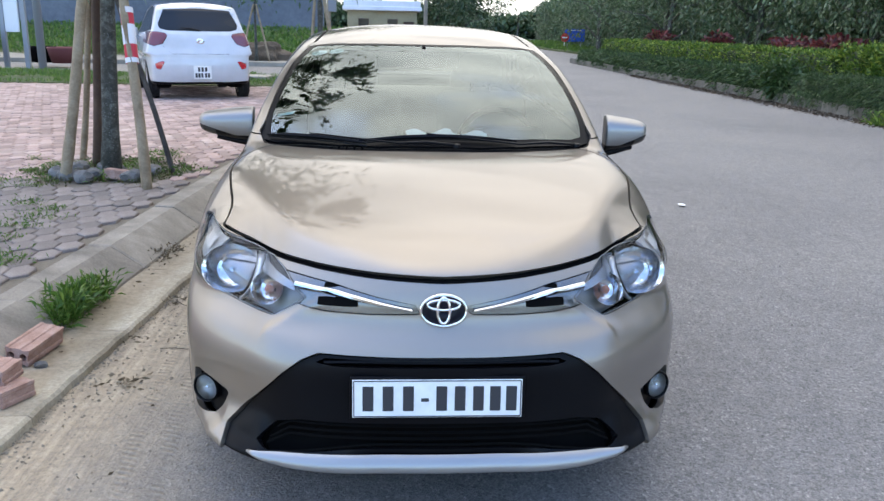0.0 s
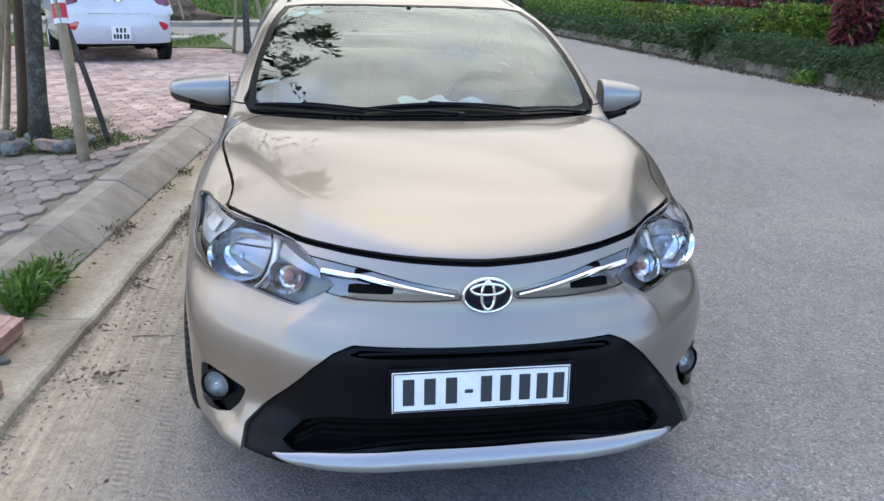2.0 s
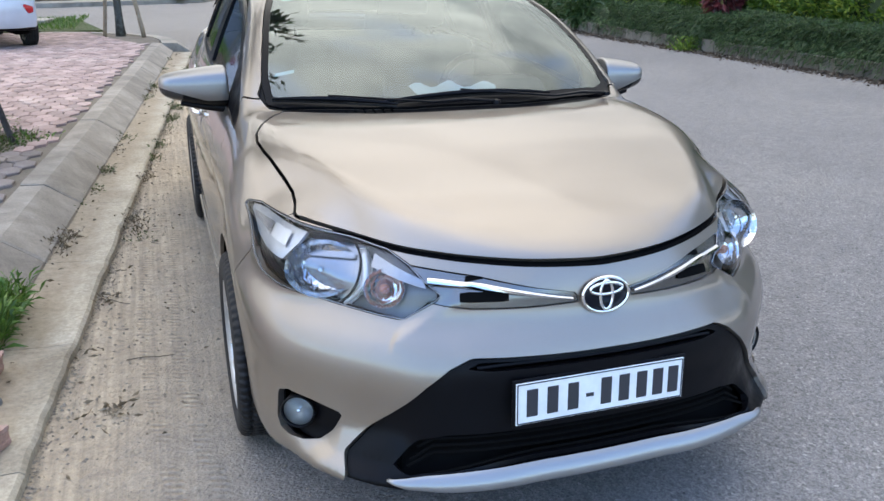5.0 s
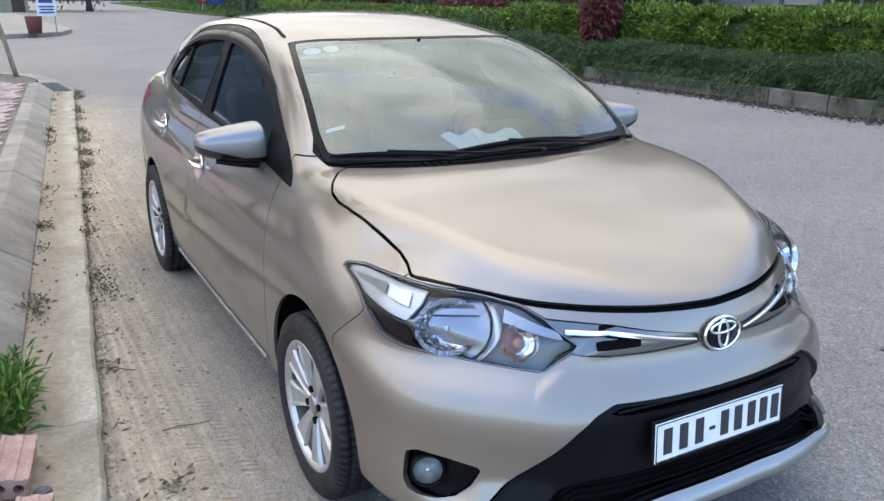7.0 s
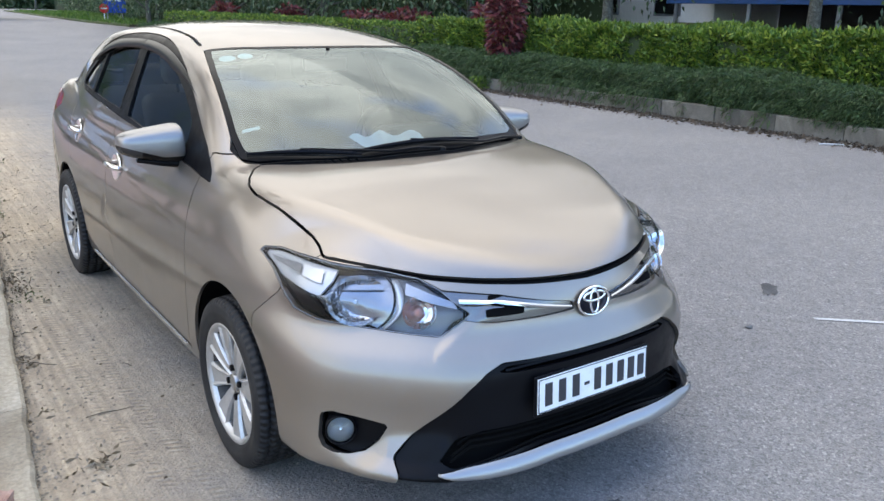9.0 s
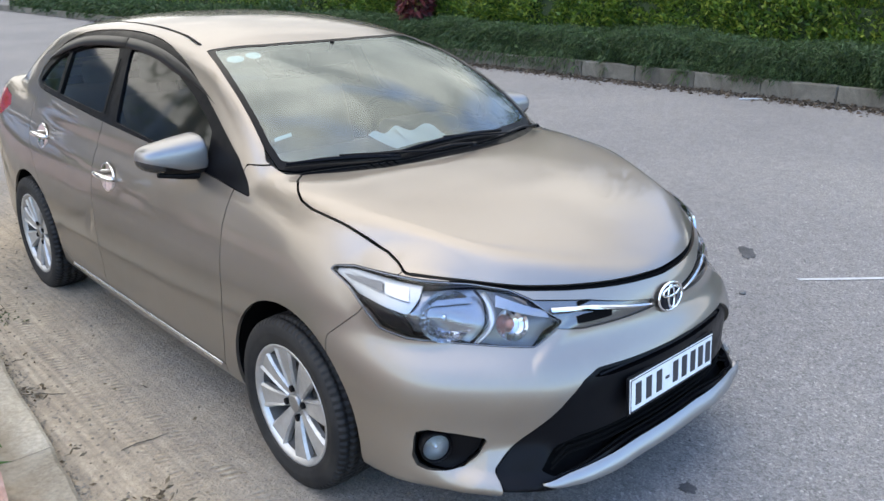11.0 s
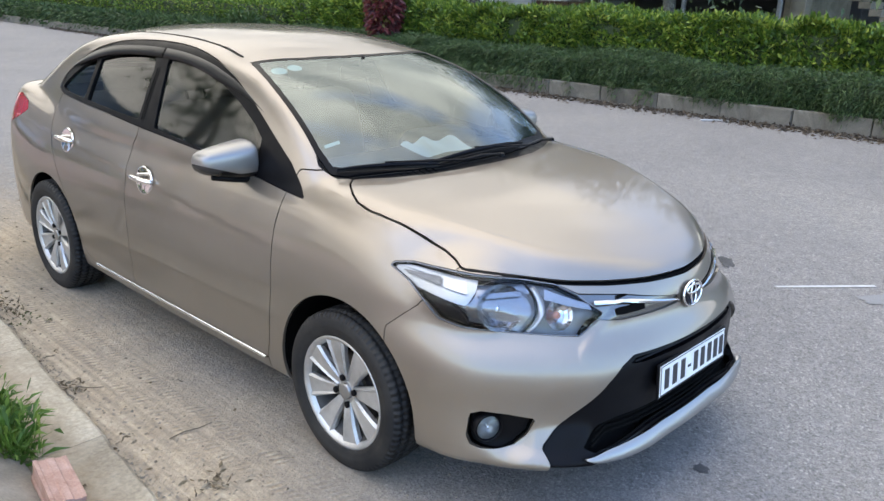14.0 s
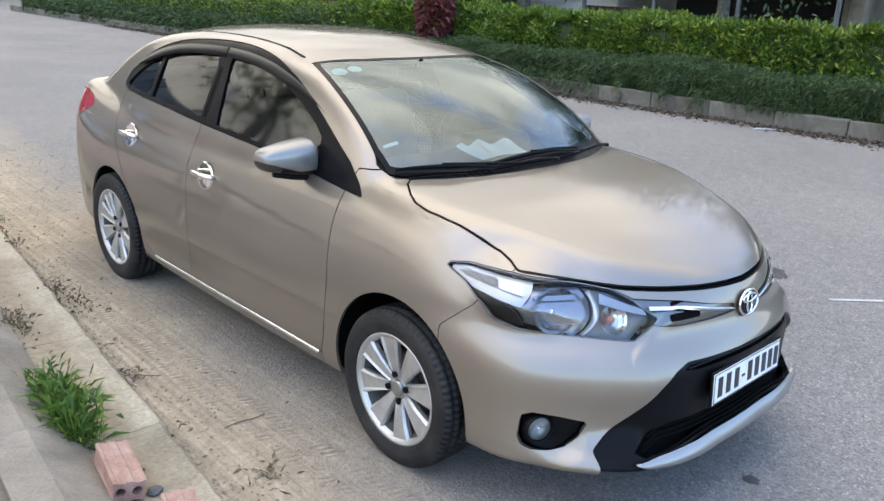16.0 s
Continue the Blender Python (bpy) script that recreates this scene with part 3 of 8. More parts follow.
def body(x, y, z):
    """Signed height of a point over the car's skin (negative inside)."""
    ax, y, z = 1.012 * np.sqrt(x * x + 1e-6), y - 0.01, z + 0.021
    side = ax - (PLAN_SIDE(y) - TUCK(z))
    # a crease along the lower door and one under the handles
    side = side + 0.006 * bump(z, 0.40, 0.09) * bump(y, 1.3, 1.2)
    # the doors are hollowed a little under the line of the handles
    under = 0.838 + 0.0655 * (y - 1.415) - z
    side = side + 0.0032 * ease((under + 0.010) / 0.026) * np.exp(-np.maximum(under, 0) / 0.10) * ease((y - 0.2) / 0.5) * ease((3.1 - y) / 0.4)
    # a shallow dent low in one rear door
    side = side + np.where(x < 0, 0.007, 0.0) * bump((y - 1.66) + 0.55 * (z - 0.60), 0, 0.05) * bump(z, 0.60, 0.09)
    g = NOSE(ax) - NOSE_LEAN(z) * NOSE_WIDE(ax)
    slope = np.clip((NOSE(ax + 0.01) - NOSE(ax - 0.01)) / 0.02, -6, 0)
    g = g + 0.05 * bump(z, 0.27, 0.09) * bump(ax, 0.45, 0.3) + 0.05 * bump(z, 0.285, 0.055) * bump(ax, 0.67, 0.16)
    # the bumper's shoulder under the lamp
    g = g + 0.04 * bump(z, 0.70, 0.26) * bump(ax, 0.69, 0.30)
    # a brow over the lower grille, its face turned up
    g = g + 0.026 * bump(z, 0.602, 0.125) * bump(ax, 0.0, 0.62)
    front = (-y - g) / np.sqrt(1 + slope**2)
    # the hood grows flatter across towards the windscreen
    flat = ease((y + 1.05) / 0.50)
    top = (z - (TOP(y) - CROWN(y) * (ARCH(ax) * (1 - flat) + HOOD_ARCH(ax) * flat))) * 0.97
    rear_slope = np.clip((TAIL(ax + 0.01) - TAIL(ax - 0.01)) / 0.02, -6, 0)
    rear = (y - (TAIL(ax) - TAIL_LEAN(z))) / np.sqrt(1 + rear_slope**2)
    low = smax(side, front, 0.08)
    low = smax(low, rear, 0.10)
    low = smax(low, top, 0.09)
    lamp = ((ax - 0.69) / 0.2) ** 2 + ((y + 0.45) / 0.24) ** 2 + ((z - 0.83) / 0.13) ** 2
    low = low - 0.05 * np.clip(1 - lamp, 0, 1) ** 2
    lens = ((ax - 0.71) / 0.19) ** 2 + ((y + 0.52) / 0.22) ** 2 + ((z - 0.78) / 0.12) ** 2
    low = low - 0.035 * np.clip(1 - lens, 0, 1) ** 2
    # the shelf below the fog lamp and the ridge that leaves the lamp's inner corner
    u = 0.7071 * (ax + y)
    shelf = np.interp(u, [-0.3, -0.19, -0.066, 0.02, 0.10, 0.2], [0.415, 0.412, 0.392, 0.315, 0.285, 0.285]) - z
    low = low - 0.024 * ease((shelf + 0.01) / 0.08) * ease((ax - 0.46) / 0.08) * ease((-0.35 - y) / 0.2)
    past = 0.6 * (-0.202 - u) + 0.8 * (0.660 - z)
    low = low - 0.011 * ease((past + 0.012) / 0.034) * np.exp(-np.maximum(past, 0) / 0.06) * ease((-0.192 - u) / 0.02) * ease((z - 0.60) / 0.05) * ease((0.80 - z) / 0.08) * ease((-0.3 - y) / 0.2)
    low = smax(low, FLOOR(y) - z, 0.05)
    glass = (SCREEN(z) + 0.36 * ax**2 - y) * 0.42
    roof = z - (ROOF(y) - 0.062 * (ax / 0.6) ** 2.6)
    back = (y - (BACK(z) - 0.25 * ax**2)) * 0.45
    up = 0.5 * (z - 1.0 + np.sqrt((z - 1.0) ** 2 + 0.002))
    flank = (ax - (CABIN_SIDE(y) - 0.43 * up - 0.10 * up**2 - 0.25 * (up - z + 1.0))) * 0.9
    cab = smax(smax(roof, glass, 0.03), back, 0.06)
    cab = smax(cab, flank, 0.055)
    cab = smax(cab, 0.8 - z, 0.02)
    return smin(low, cab, 0.03)


def slope_of(f, p, e=0.002):
    g = np.empty_like(p)
    for i in range(3):
        d = np.zeros(3)
        d[i] = e
        g[:, i] = f(*(p + d).T) - f(*(p - d).T)
    return g / (2 * e)


def skin(f, lo, hi, step):
    """A mesh of quads on f = 0, by surface nets, its points drawn onto the surface. Returns points, normals, quads."""
    ax = [np.arange(a, b + step, step) for a, b in zip(lo, hi)]
    # a coarse pass first; the fine one only near the surface
    shape, w = [len(a) for a in ax], 4
    co = [a[::w] for a in ax]
    cv = f(*[q.ravel() for q in np.meshgrid(*co, indexing="ij")]).reshape([len(a) for a in co])
    idx = [np.minimum((np.arange(k) + w // 2) // w, len(c) - 1) for k, c in zip(shape, co)]
    v = cv[np.ix_(*idx)].astype(np.float32)
    near = np.argwhere(np.abs(v) < step * w * 1.25)
    v[tuple(near.T)] = f(*(np.array(lo) + near * step).T)
    inside = v < 0
    c = [inside[i:i + v.shape[0] - 1, j:j + v.shape[1] - 1, k:k + v.shape[2] - 1] for i in (0, 1) for j in (0, 1) for k in (0, 1)]
    total = sum(q.astype(np.int8) for q in c)
    cells = np.argwhere((total > 0) & (total < 8))
    ids = np.full(total.shape, -1, np.int64)
    ids[tuple(cells.T)] = np.arange(len(cells))
    pts = np.array(lo) + (cells + 0.5) * step
    for _ in range(6):
        g = slope_of(f, pts)
        s = f(*pts.T)[:, None] * g / np.maximum((g * g).sum(1, keepdims=True), 0.05)
        pts = pts - np.clip(s, -step, step) * 0.9
    quads = []
    for d in range(3):
        o = [(1, 2), (2, 0), (0, 1)][d]
        a = np.moveaxis(inside, d, 0)
        cross = np.moveaxis(a[:-1] != a[1:], 0, d)
        e = np.argwhere(cross)
        lim = [total.shape[o[0]], total.shape[o[1]]]
        keep = (e[:, o[0]] > 0) & (e[:, o[1]] > 0) & (e[:, o[0]] < lim[0]) & (e[:, o[1]] < lim[1])
        e = e[keep]
        q = []
        for s0, s1 in ((1, 1), (0, 1), (0, 0), (1, 0)):
            w = e.copy()
            w[:, o[0]] -= s0
            w[:, o[1]] -= s1
            q.append(ids[tuple(w.T)])
        q = np.stack(q, 1)
        flip = ~inside[tuple(e.T)]
        q[flip] = q[flip][:, ::-1]
        quads.append(q)
    g = slope_of(f, pts)
    return pts, g / np.linalg.norm(g, axis=1, keepdims=True), np.concatenate(quads)

# ---- cutting the skin into panels ----
def poly_sd(px, py, pts):
    """Signed distance from points to a closed outline (negative inside)."""
    pts = np.array(pts, float)
    d = np.full(px.shape, 1e9)
    sign = np.ones(px.shape)
    for i in range(len(pts)):
        a, b = pts[i], pts[i - 1]
        ex, ey = b - a
        wx, wy = px - a[0], py - a[1]
        t = np.clip((wx * ex + wy * ey) / (ex * ex + ey * ey + 1e-12), 0, 1)
        d = np.minimum(d, (wx - ex * t) ** 2 + (wy - ey * t) ** 2)
        c1, c2, c3 = py >= a[1], py < b[1], ex * wy > ey * wx
        sign = np.where((c1 & c2 & c3) | (~c1 & ~c2 & ~c3), -sign, sign)
    return sign * np.sqrt(d)


def line_d(px, py, pts):
    pts = np.array(pts, float)
    d = np.full(px.shape, 1e9)
    for a, b in zip(pts[:-1], pts[1:]):
        e = b - a
        t = np.clip(((px - a[0]) * e[0] + (py - a[1]) * e[1]) / (e @ e), 0, 1)
        d = np.minimum(d, (px - a[0] - e[0] * t) ** 2 + (py - a[1] - e[1] * t) ** 2)
    return np.sqrt(d)


def cut(mesh, s):
    """Split the triangles of mesh (points, normals, faces, labels) along s = 0. Returns the mesh and s at its points."""
    V, N, F, L = mesh
    s = np.where(np.abs(s) < 1e-5, 1e-5, s)
    neg = s[F] < 0
    k = neg.sum(1)
    whole = (k == 0) | (k == 3)
    T, lab, ng, k = F[~whole], L[~whole], neg[~whole], k[~whole]
    if not len(T):
        return mesh, s
    lone = np.where(k == 1, ng.argmax(1), (~ng).argmax(1))
    r = np.arange(len(T))
    a, b, c = T[r, lone], T[r, (lone + 1) % 3], T[r, (lone + 2) % 3]
    ed = np.concatenate([np.stack([a, b], 1), np.stack([a, c], 1)])
    ed.sort(axis=1)
    u, inv = np.unique(ed, axis=0, return_inverse=True)
    inv = inv.reshape(-1)
    t = (s[u[:, 0]] / (s[u[:, 0]] - s[u[:, 1]]))[:, None]
    nv = V[u[:, 0]] * (1 - t) + V[u[:, 1]] * t
    nn = N[u[:, 0]] * (1 - t) + N[u[:, 1]] * t
    nn /= np.linalg.norm(nn, axis=1, keepdims=True)
    ab, ac = len(V) + inv[:len(T)], len(V) + inv[len(T):]
    new_f = np.concatenate([np.stack([a, ab, ac], 1), np.stack([ab, b, c], 1), np.stack([ab, c, ac], 1)])
    out = (np.concatenate([V, nv]), np.concatenate([N, nn]), np.concatenate([F[whole], new_f]), np.concatenate([L[whole], lab, lab, lab]))
    return out, np.concatenate([s, np.zeros(len(nv))])


def side_of(s, F):
    """For each face the sign of s, taken from its corner farthest from the cut."""
    q = s[F]
    return q[np.arange(len(F)), np.abs(q).argmax(1)] < 0


def carve(mesh, sd, label, allowed, gap=0.0, gap_label=-1):
    """Give the label to the part of the allowed panels where sd < 0, with an open joint round it."""
    if gap:
        f = sd(mesh[0], mesh[1])
        mesh, s = cut(mesh, f - gap)
        V, N, F, L = mesh
        hit = side_of(s, F) & np.isin(L, allowed)
        L = L.copy()
        L[hit] = 999
        mesh = (V, N, F, L)
        f = sd(V, N)
        mesh, s = cut(mesh, f + gap)
        V, N, F, L = mesh
        inner = side_of(s, F)
        L = L.copy()
        L[(L == 999) & inner] = label
        L[L == 999] = gap_label
        return V, N, F, L
    mesh, s = cut(mesh, sd(mesh[0], mesh[1]))
    V, N, F, L = mesh
    L = L.copy()
    L[side_of(s, F) & np.isin(L, allowed)] = label
    return V, N, F, L


def mesh_object(name, V, F, mat, parent=None, normals=None, label="", smooth=True):
    me = bpy.data.meshes.new(name)
    me.from_pydata(np.asarray(V).tolist(), [], np.asarray(F).tolist() if isinstance(F, np.ndarray) else F)
    me.materials.append(mat)
    if smooth:
        me.shade_smooth()
    if normals is not None:
        me.normals_split_custom_set_from_vertices(np.asarray(normals).tolist())
    ob = new(name, me)
    if parent:
        ob.parent = parent
    if label:
        ob["label"] = label
    return ob


def panel(name, mesh, want, mat, parent, depth=0.012, offset=0.0, side=0, label="", keep=None):
    """One sheet-metal or glass part from the faces with the wanted labels, with turned-in edges."""
    V, N, F, L = mesh
    sel = np.isin(L, want)
    if side:
        sel &= np.sign(V[F].mean(1)[:, 0]) == side
    if keep is not None:
        sel &= keep(V[F].mean(1))
    f = F[sel]
    used, g = np.unique(f, return_inverse=True)
    g = g.reshape(f.shape)
    v, n = V[used] + N[used] * offset, N[used]
    if depth:
        e = np.concatenate([g[:, [0, 1]], g[:, [1, 2]], g[:, [2, 0]]])
        key = np.sort(e, 1)
        _, first, count = np.unique(key, axis=0, return_index=True, return_counts=True)
        rim = e[first[count == 1]]
        p, q = v[rim[:, 0]], v[rim[:, 1]]
        pi, qi = p - n[rim[:, 0]] * depth, q - n[rim[:, 1]] * depth
        rn = np.cross(q - p, n[rim[:, 0]])
        rn /= np.maximum(np.linalg.norm(rn, axis=1, keepdims=True), 1e-9)
        b = len(v) + 4 * np.arange(len(rim))
        v = np.concatenate([v, np.stack([p, q, qi, pi], 1).reshape(-1, 3)])
        n = np.concatenate([n, np.repeat(rn, 4, 0)])
        g = np.concatenate([g, np.stack([b + 1, b, b + 3], 1), np.stack([b + 1, b + 3, b + 2], 1)])
    return mesh_object(name, v, g, mat, parent, n, label)


def part(name, bm, mat, parent=None, label="", smooth=False):
    me = bpy.data.meshes.new(name)
    bm.to_mesh(me)
    bm.free()
    me.materials.append(mat)
    if smooth:
        me.shade_smooth()
    ob = new(name, me)
    if parent:
        ob.parent = parent
    if label:
        ob["label"] = label
    return ob


def thing(name, m=None, label="", category="", group="", kind=""):
    ob = new(name)
    ob.empty_display_size = 0.1
    if m is not None:
        ob.matrix_world = m
    return tagged(ob, label, category, group, kind)


def box_bm(sx, sy, sz, bevel=0.0, segments=2, at=(0, 0, 0)):
    bm = bmesh.new()
    bmesh.ops.create_cube(bm, size=1, matrix=Matrix.Translation(at) @ Matrix.Diagonal((sx, sy, sz, 1)))
    if bevel:
        bmesh.ops.bevel(bm, geom=bm.edges[:], offset=bevel, segments=segments, affect="EDGES", profile=0.5)
    return bm


def lathe(profile, n=48, axis="X", closed=False):
    """Turn a profile of (along, radius) about an axis."""
    bm = bmesh.new()
    rings = []
    for i in range(n):
        a = 2 * math.pi * i / n
        row = []
        for t, r in profile:
            c, s = r * math.cos(a), r * math.sin(a)
            row.append(bm.verts.new({"X": (t, c, s), "Y": (c, t, s), "Z": (c, s, t)}[axis]))
        rings.append(row)
    m = len(profile)
    for i in range(n):
        p, q = rings[i], rings[(i + 1) % n]
        for j in range(m if closed else m - 1):
            k = (j + 1) % m
            vs = [p[j], p[k], q[k], q[j]]
            bm.faces.new(vs)
    bmesh.ops.remove_doubles(bm, verts=bm.verts, dist=1e-5)
    bmesh.ops.recalc_face_normals(bm, faces=bm.faces)
    return bm


def tube_bm(path, radii, n=8, squash=1.0, cap=True):
    """A round rod along a path, with a radius for each point."""
    path = [Vector(p) for p in path]
    bm = bmesh.new()
    rings = []
    for i, p in enumerate(path):
        d = (path[min(i + 1, len(path) - 1)] - path[max(i - 1, 0)]).normalized()
        x = d.cross(Vector((0, 0, 1)))
        x = x.normalized() if x.length > 1e-3 else Vector((1, 0, 0))
        y = d.cross(x).normalized()
        r = radii[i] if hasattr(radii, "__len__") else radii
        rings.append([bm.verts.new(p + x * r * math.cos(2 * math.pi * k / n) + y * r * squash * math.sin(2 * math.pi * k / n)) for k in range(n)])
    for a, b in zip(rings[:-1], rings[1:]):
        for k in range(n):
            bm.faces.new([a[k], a[(k + 1) % n], b[(k + 1) % n], b[k]])
    if cap:
        bm.faces.new(rings[0][::-1])
        bm.faces.new(rings[-1])
    bmesh.ops.recalc_face_normals(bm, faces=bm.faces)
    return bm


def onto_skin_all(p, lift=0.0):
    """The points of the car's skin next to the points p, lifted off it, and the normals there."""
    p = np.array(p, float)
    for _ in range(7):
        g = slope_of(body, p)
        p = p - np.clip(body(*p.T)[:, None] * g / np.maximum((g * g).sum(1, keepdims=True), 0.05), -0.05, 0.05)
    g = slope_of(body, p)
    g /= np.linalg.norm(g, axis=1, keepdims=True)
    return p + g * np.reshape(lift, (-1, 1)), g


def onto_skin(p, lift=0.0):
    q, g = onto_skin_all([tuple(p)], lift)
    return Vector(q[0]), Vector(g[0])


def slant_points(uz, side, lift):
    """Points of the skin at (slant, height) pairs of the front corner on one side."""
    u, z = np.array(uz, float).T
    lo, hi = np.full(len(u), 0.25), np.full(len(u), 0.95)
    for _ in range(24):
        mid = 0.5 * (lo + hi)
        out = body(mid, u / 0.7071 - mid, z) > 0
        hi, lo = np.where(out, mid, hi), np.where(out, lo, mid)
    return onto_skin_all(np.stack([side * lo, u / 0.7071 - lo, z], 1), lift)

# ---- the parked sedan ----
sedan = thing("sedan_car", pose(0.014, 0, 0), "champagne metallic four-door sedan parked beside a sandy gutter", "car")

pts, nor, quads = skin(body, (-0.95, -1.02, 0.1), (0.95, 3.6, 1.55), 0.016)
tri = np.concatenate([quads[:, [0, 1, 2]], quads[:, [0, 2, 3]]])
shell_mesh = (pts, nor, tri, np.zeros(len(tri), int))
(SHELL, HOOD, BUMPER, FENDER, DOOR_F, DOOR_R, BLACKS, GLASS_F, GLASS_R, GLASS_Q, SCREEN_L, BORDER, COWL, LAMP, GRILLE, MESH_G, FOG, SLIT, LIP, TAIL_L, REARGLASS, OPEN, SEAL, TRUNK, LAMP_T, LAMP_D, LAMP_N) = range(27)
FAR = 1.0


def where(ok, s):
    return np.where(ok, s, FAR)


def slant(v):
    return 0.7071 * (np.abs(v[:, 0]) + v[:, 1])


def side_view(poly, xmin=0.42):
    return lambda v, n: where(np.abs(v[:, 0]) > xmin, poly_sd(v[:, 1], v[:, 2], poly))


def hood_sd(v, n):
    ax = np.abs(v[:, 0])
    edge = poly_sd(ax, v[:, 1], [(-0.2, -1.1), (0.4, -1.0), (0.680, -0.43), (0.670, -0.39), (0.668, -0.34), (0.676, -0.29), (0.693, -0.22), (0.712, -0.12), (0.721, -0.03), (0.714, 0.04), (0.69, 0.095), (0.64, 0.17), (0.60, 0.20), (0.485, 0.14), (0.33, 0.085), (0.16, 0.06), (-0.2, 0.05)])
    front = np.interp(ax, [0, 0.2, 0.35, 0.45, 0.55, 0.66], [0.800, 0.805, 0.811, 0.818, 0.828, 0.846]) - v[:, 2]
    return where((v[:, 2] > 0.6) & (v[:, 1] < 0.4), np.maximum(edge, front))


def seal_sd(v, n):
    ax = np.abs(v[:, 0])
    z0 = np.interp(ax, [0, 0.2, 0.35, 0.45, 0.55, 0.66], [0.786, 0.792, 0.799, 0.807, 0.818, 0.84])
    return where((v[:, 1] < -0.3) & (v[:, 2] > 0.6), np.maximum(z0 - v[:, 2], ax - 0.60))


lamp_outline = [(0.408, 0.832), (0.395, 0.842), (0.332, 0.850), (0.191, 0.842), (-0.002, 0.824), (-0.122, 0.812), (-0.187, 0.786), (-0.282, 0.724), (-0.27, 0.709), (-0.202, 0.664), (0.013, 0.672), (0.172, 0.681), (0.25, 0.700), (0.29, 0.742), (0.344, 0.795)]
fog_outline = [(0.146, 0.410), (0.111, 0.424), (0.03, 0.418), (-0.066, 0.403), (-0.038, 0.352), (0.002, 0.316), (0.05, 0.302), (0.106, 0.296), (0.140, 0.304), (0.153, 0.330)]
grille_outline = [(-0.2, 0.602), (0.345, 0.594), (0.395, 0.570), (0.45, 0.525), (0.55, 0.415), (0.632, 0.32), (0.645, 0.262), (0.64, 0.19), (0.578, 0.19), (0.573, 0.258), (0.45, 0.281), (0.28, 0.298), (-0.2, 0.298)]


def slanted(poly):
    return lambda v, n: where((v[:, 1] < 0.1) & (np.abs(v[:, 0]) > 0.3), poly_sd(slant(v), v[:, 2], poly))


def front_view(poly):
    return lambda v, n: where((v[:, 1] < -0.5), poly_sd(np.abs(v[:, 0]), v[:, 2], poly))


def top_view(poly, lo, hi):
    return lambda v, n: where((v[:, 2] > lo) & (v[:, 1] < hi), poly_sd(np.abs(v[:, 0]), v[:, 1], poly))


def bumper_sd(v, n):
    return v[:, 1] - np.interp(v[:, 2], [0.3, 0.632, 0.736, 0.85], [-0.232, -0.232, -0.352, -0.42])


def fender_sd(v, n):
    yd = np.interp(v[:, 2], [0.27, 0.35, 0.585, 0.84, 0.95, 1.05], [0.475, 0.45, 0.414, 0.408, 0.398, 0.36])
    return np.maximum(v[:, 1] - yd, np.maximum(v[:, 2] - 1.045, 0.5 - np.abs(v[:, 0])))


def arch_sd(c):
    return lambda v, n: where(np.abs(v[:, 0]) > 0.45, np.minimum(np.hypot(v[:, 1] - c, v[:, 2] - 0.295) - 0.366, np.maximum(np.abs(v[:, 1] - c) - 0.345, v[:, 2] - 0.22)))


glass_line = [(0.286, 0.949), (0.415, 0.957), (1.064, 1.019), (1.552, 1.043), (1.92, 1.066), (2.47, 1.090), (2.565, 1.10), (2.61, 1.122), (2.57, 1.19), (2.40, 1.29), (2.282, 1.342), (2.14, 1.378), (2.0, 1.404), (1.8, 1.42), (1.604, 1.427), (1.362, 1.42), (1.161, 1.391), (1.02, 1.353), (0.879, 1.306), (0.681, 1.209), (0.415, 1.057)]
upper = np.array(glass_line[9:])
for _ in range(2):
    upper = np.concatenate([upper[:1], np.stack([upper[:-1] * 0.75 + upper[1:] * 0.25, upper[:-1] * 0.25 + upper[1:] * 0.75], 1).reshape(-1, 2), upper[-1:]])
glass_line = glass_line[:9] + [tuple(q) for q in upper]
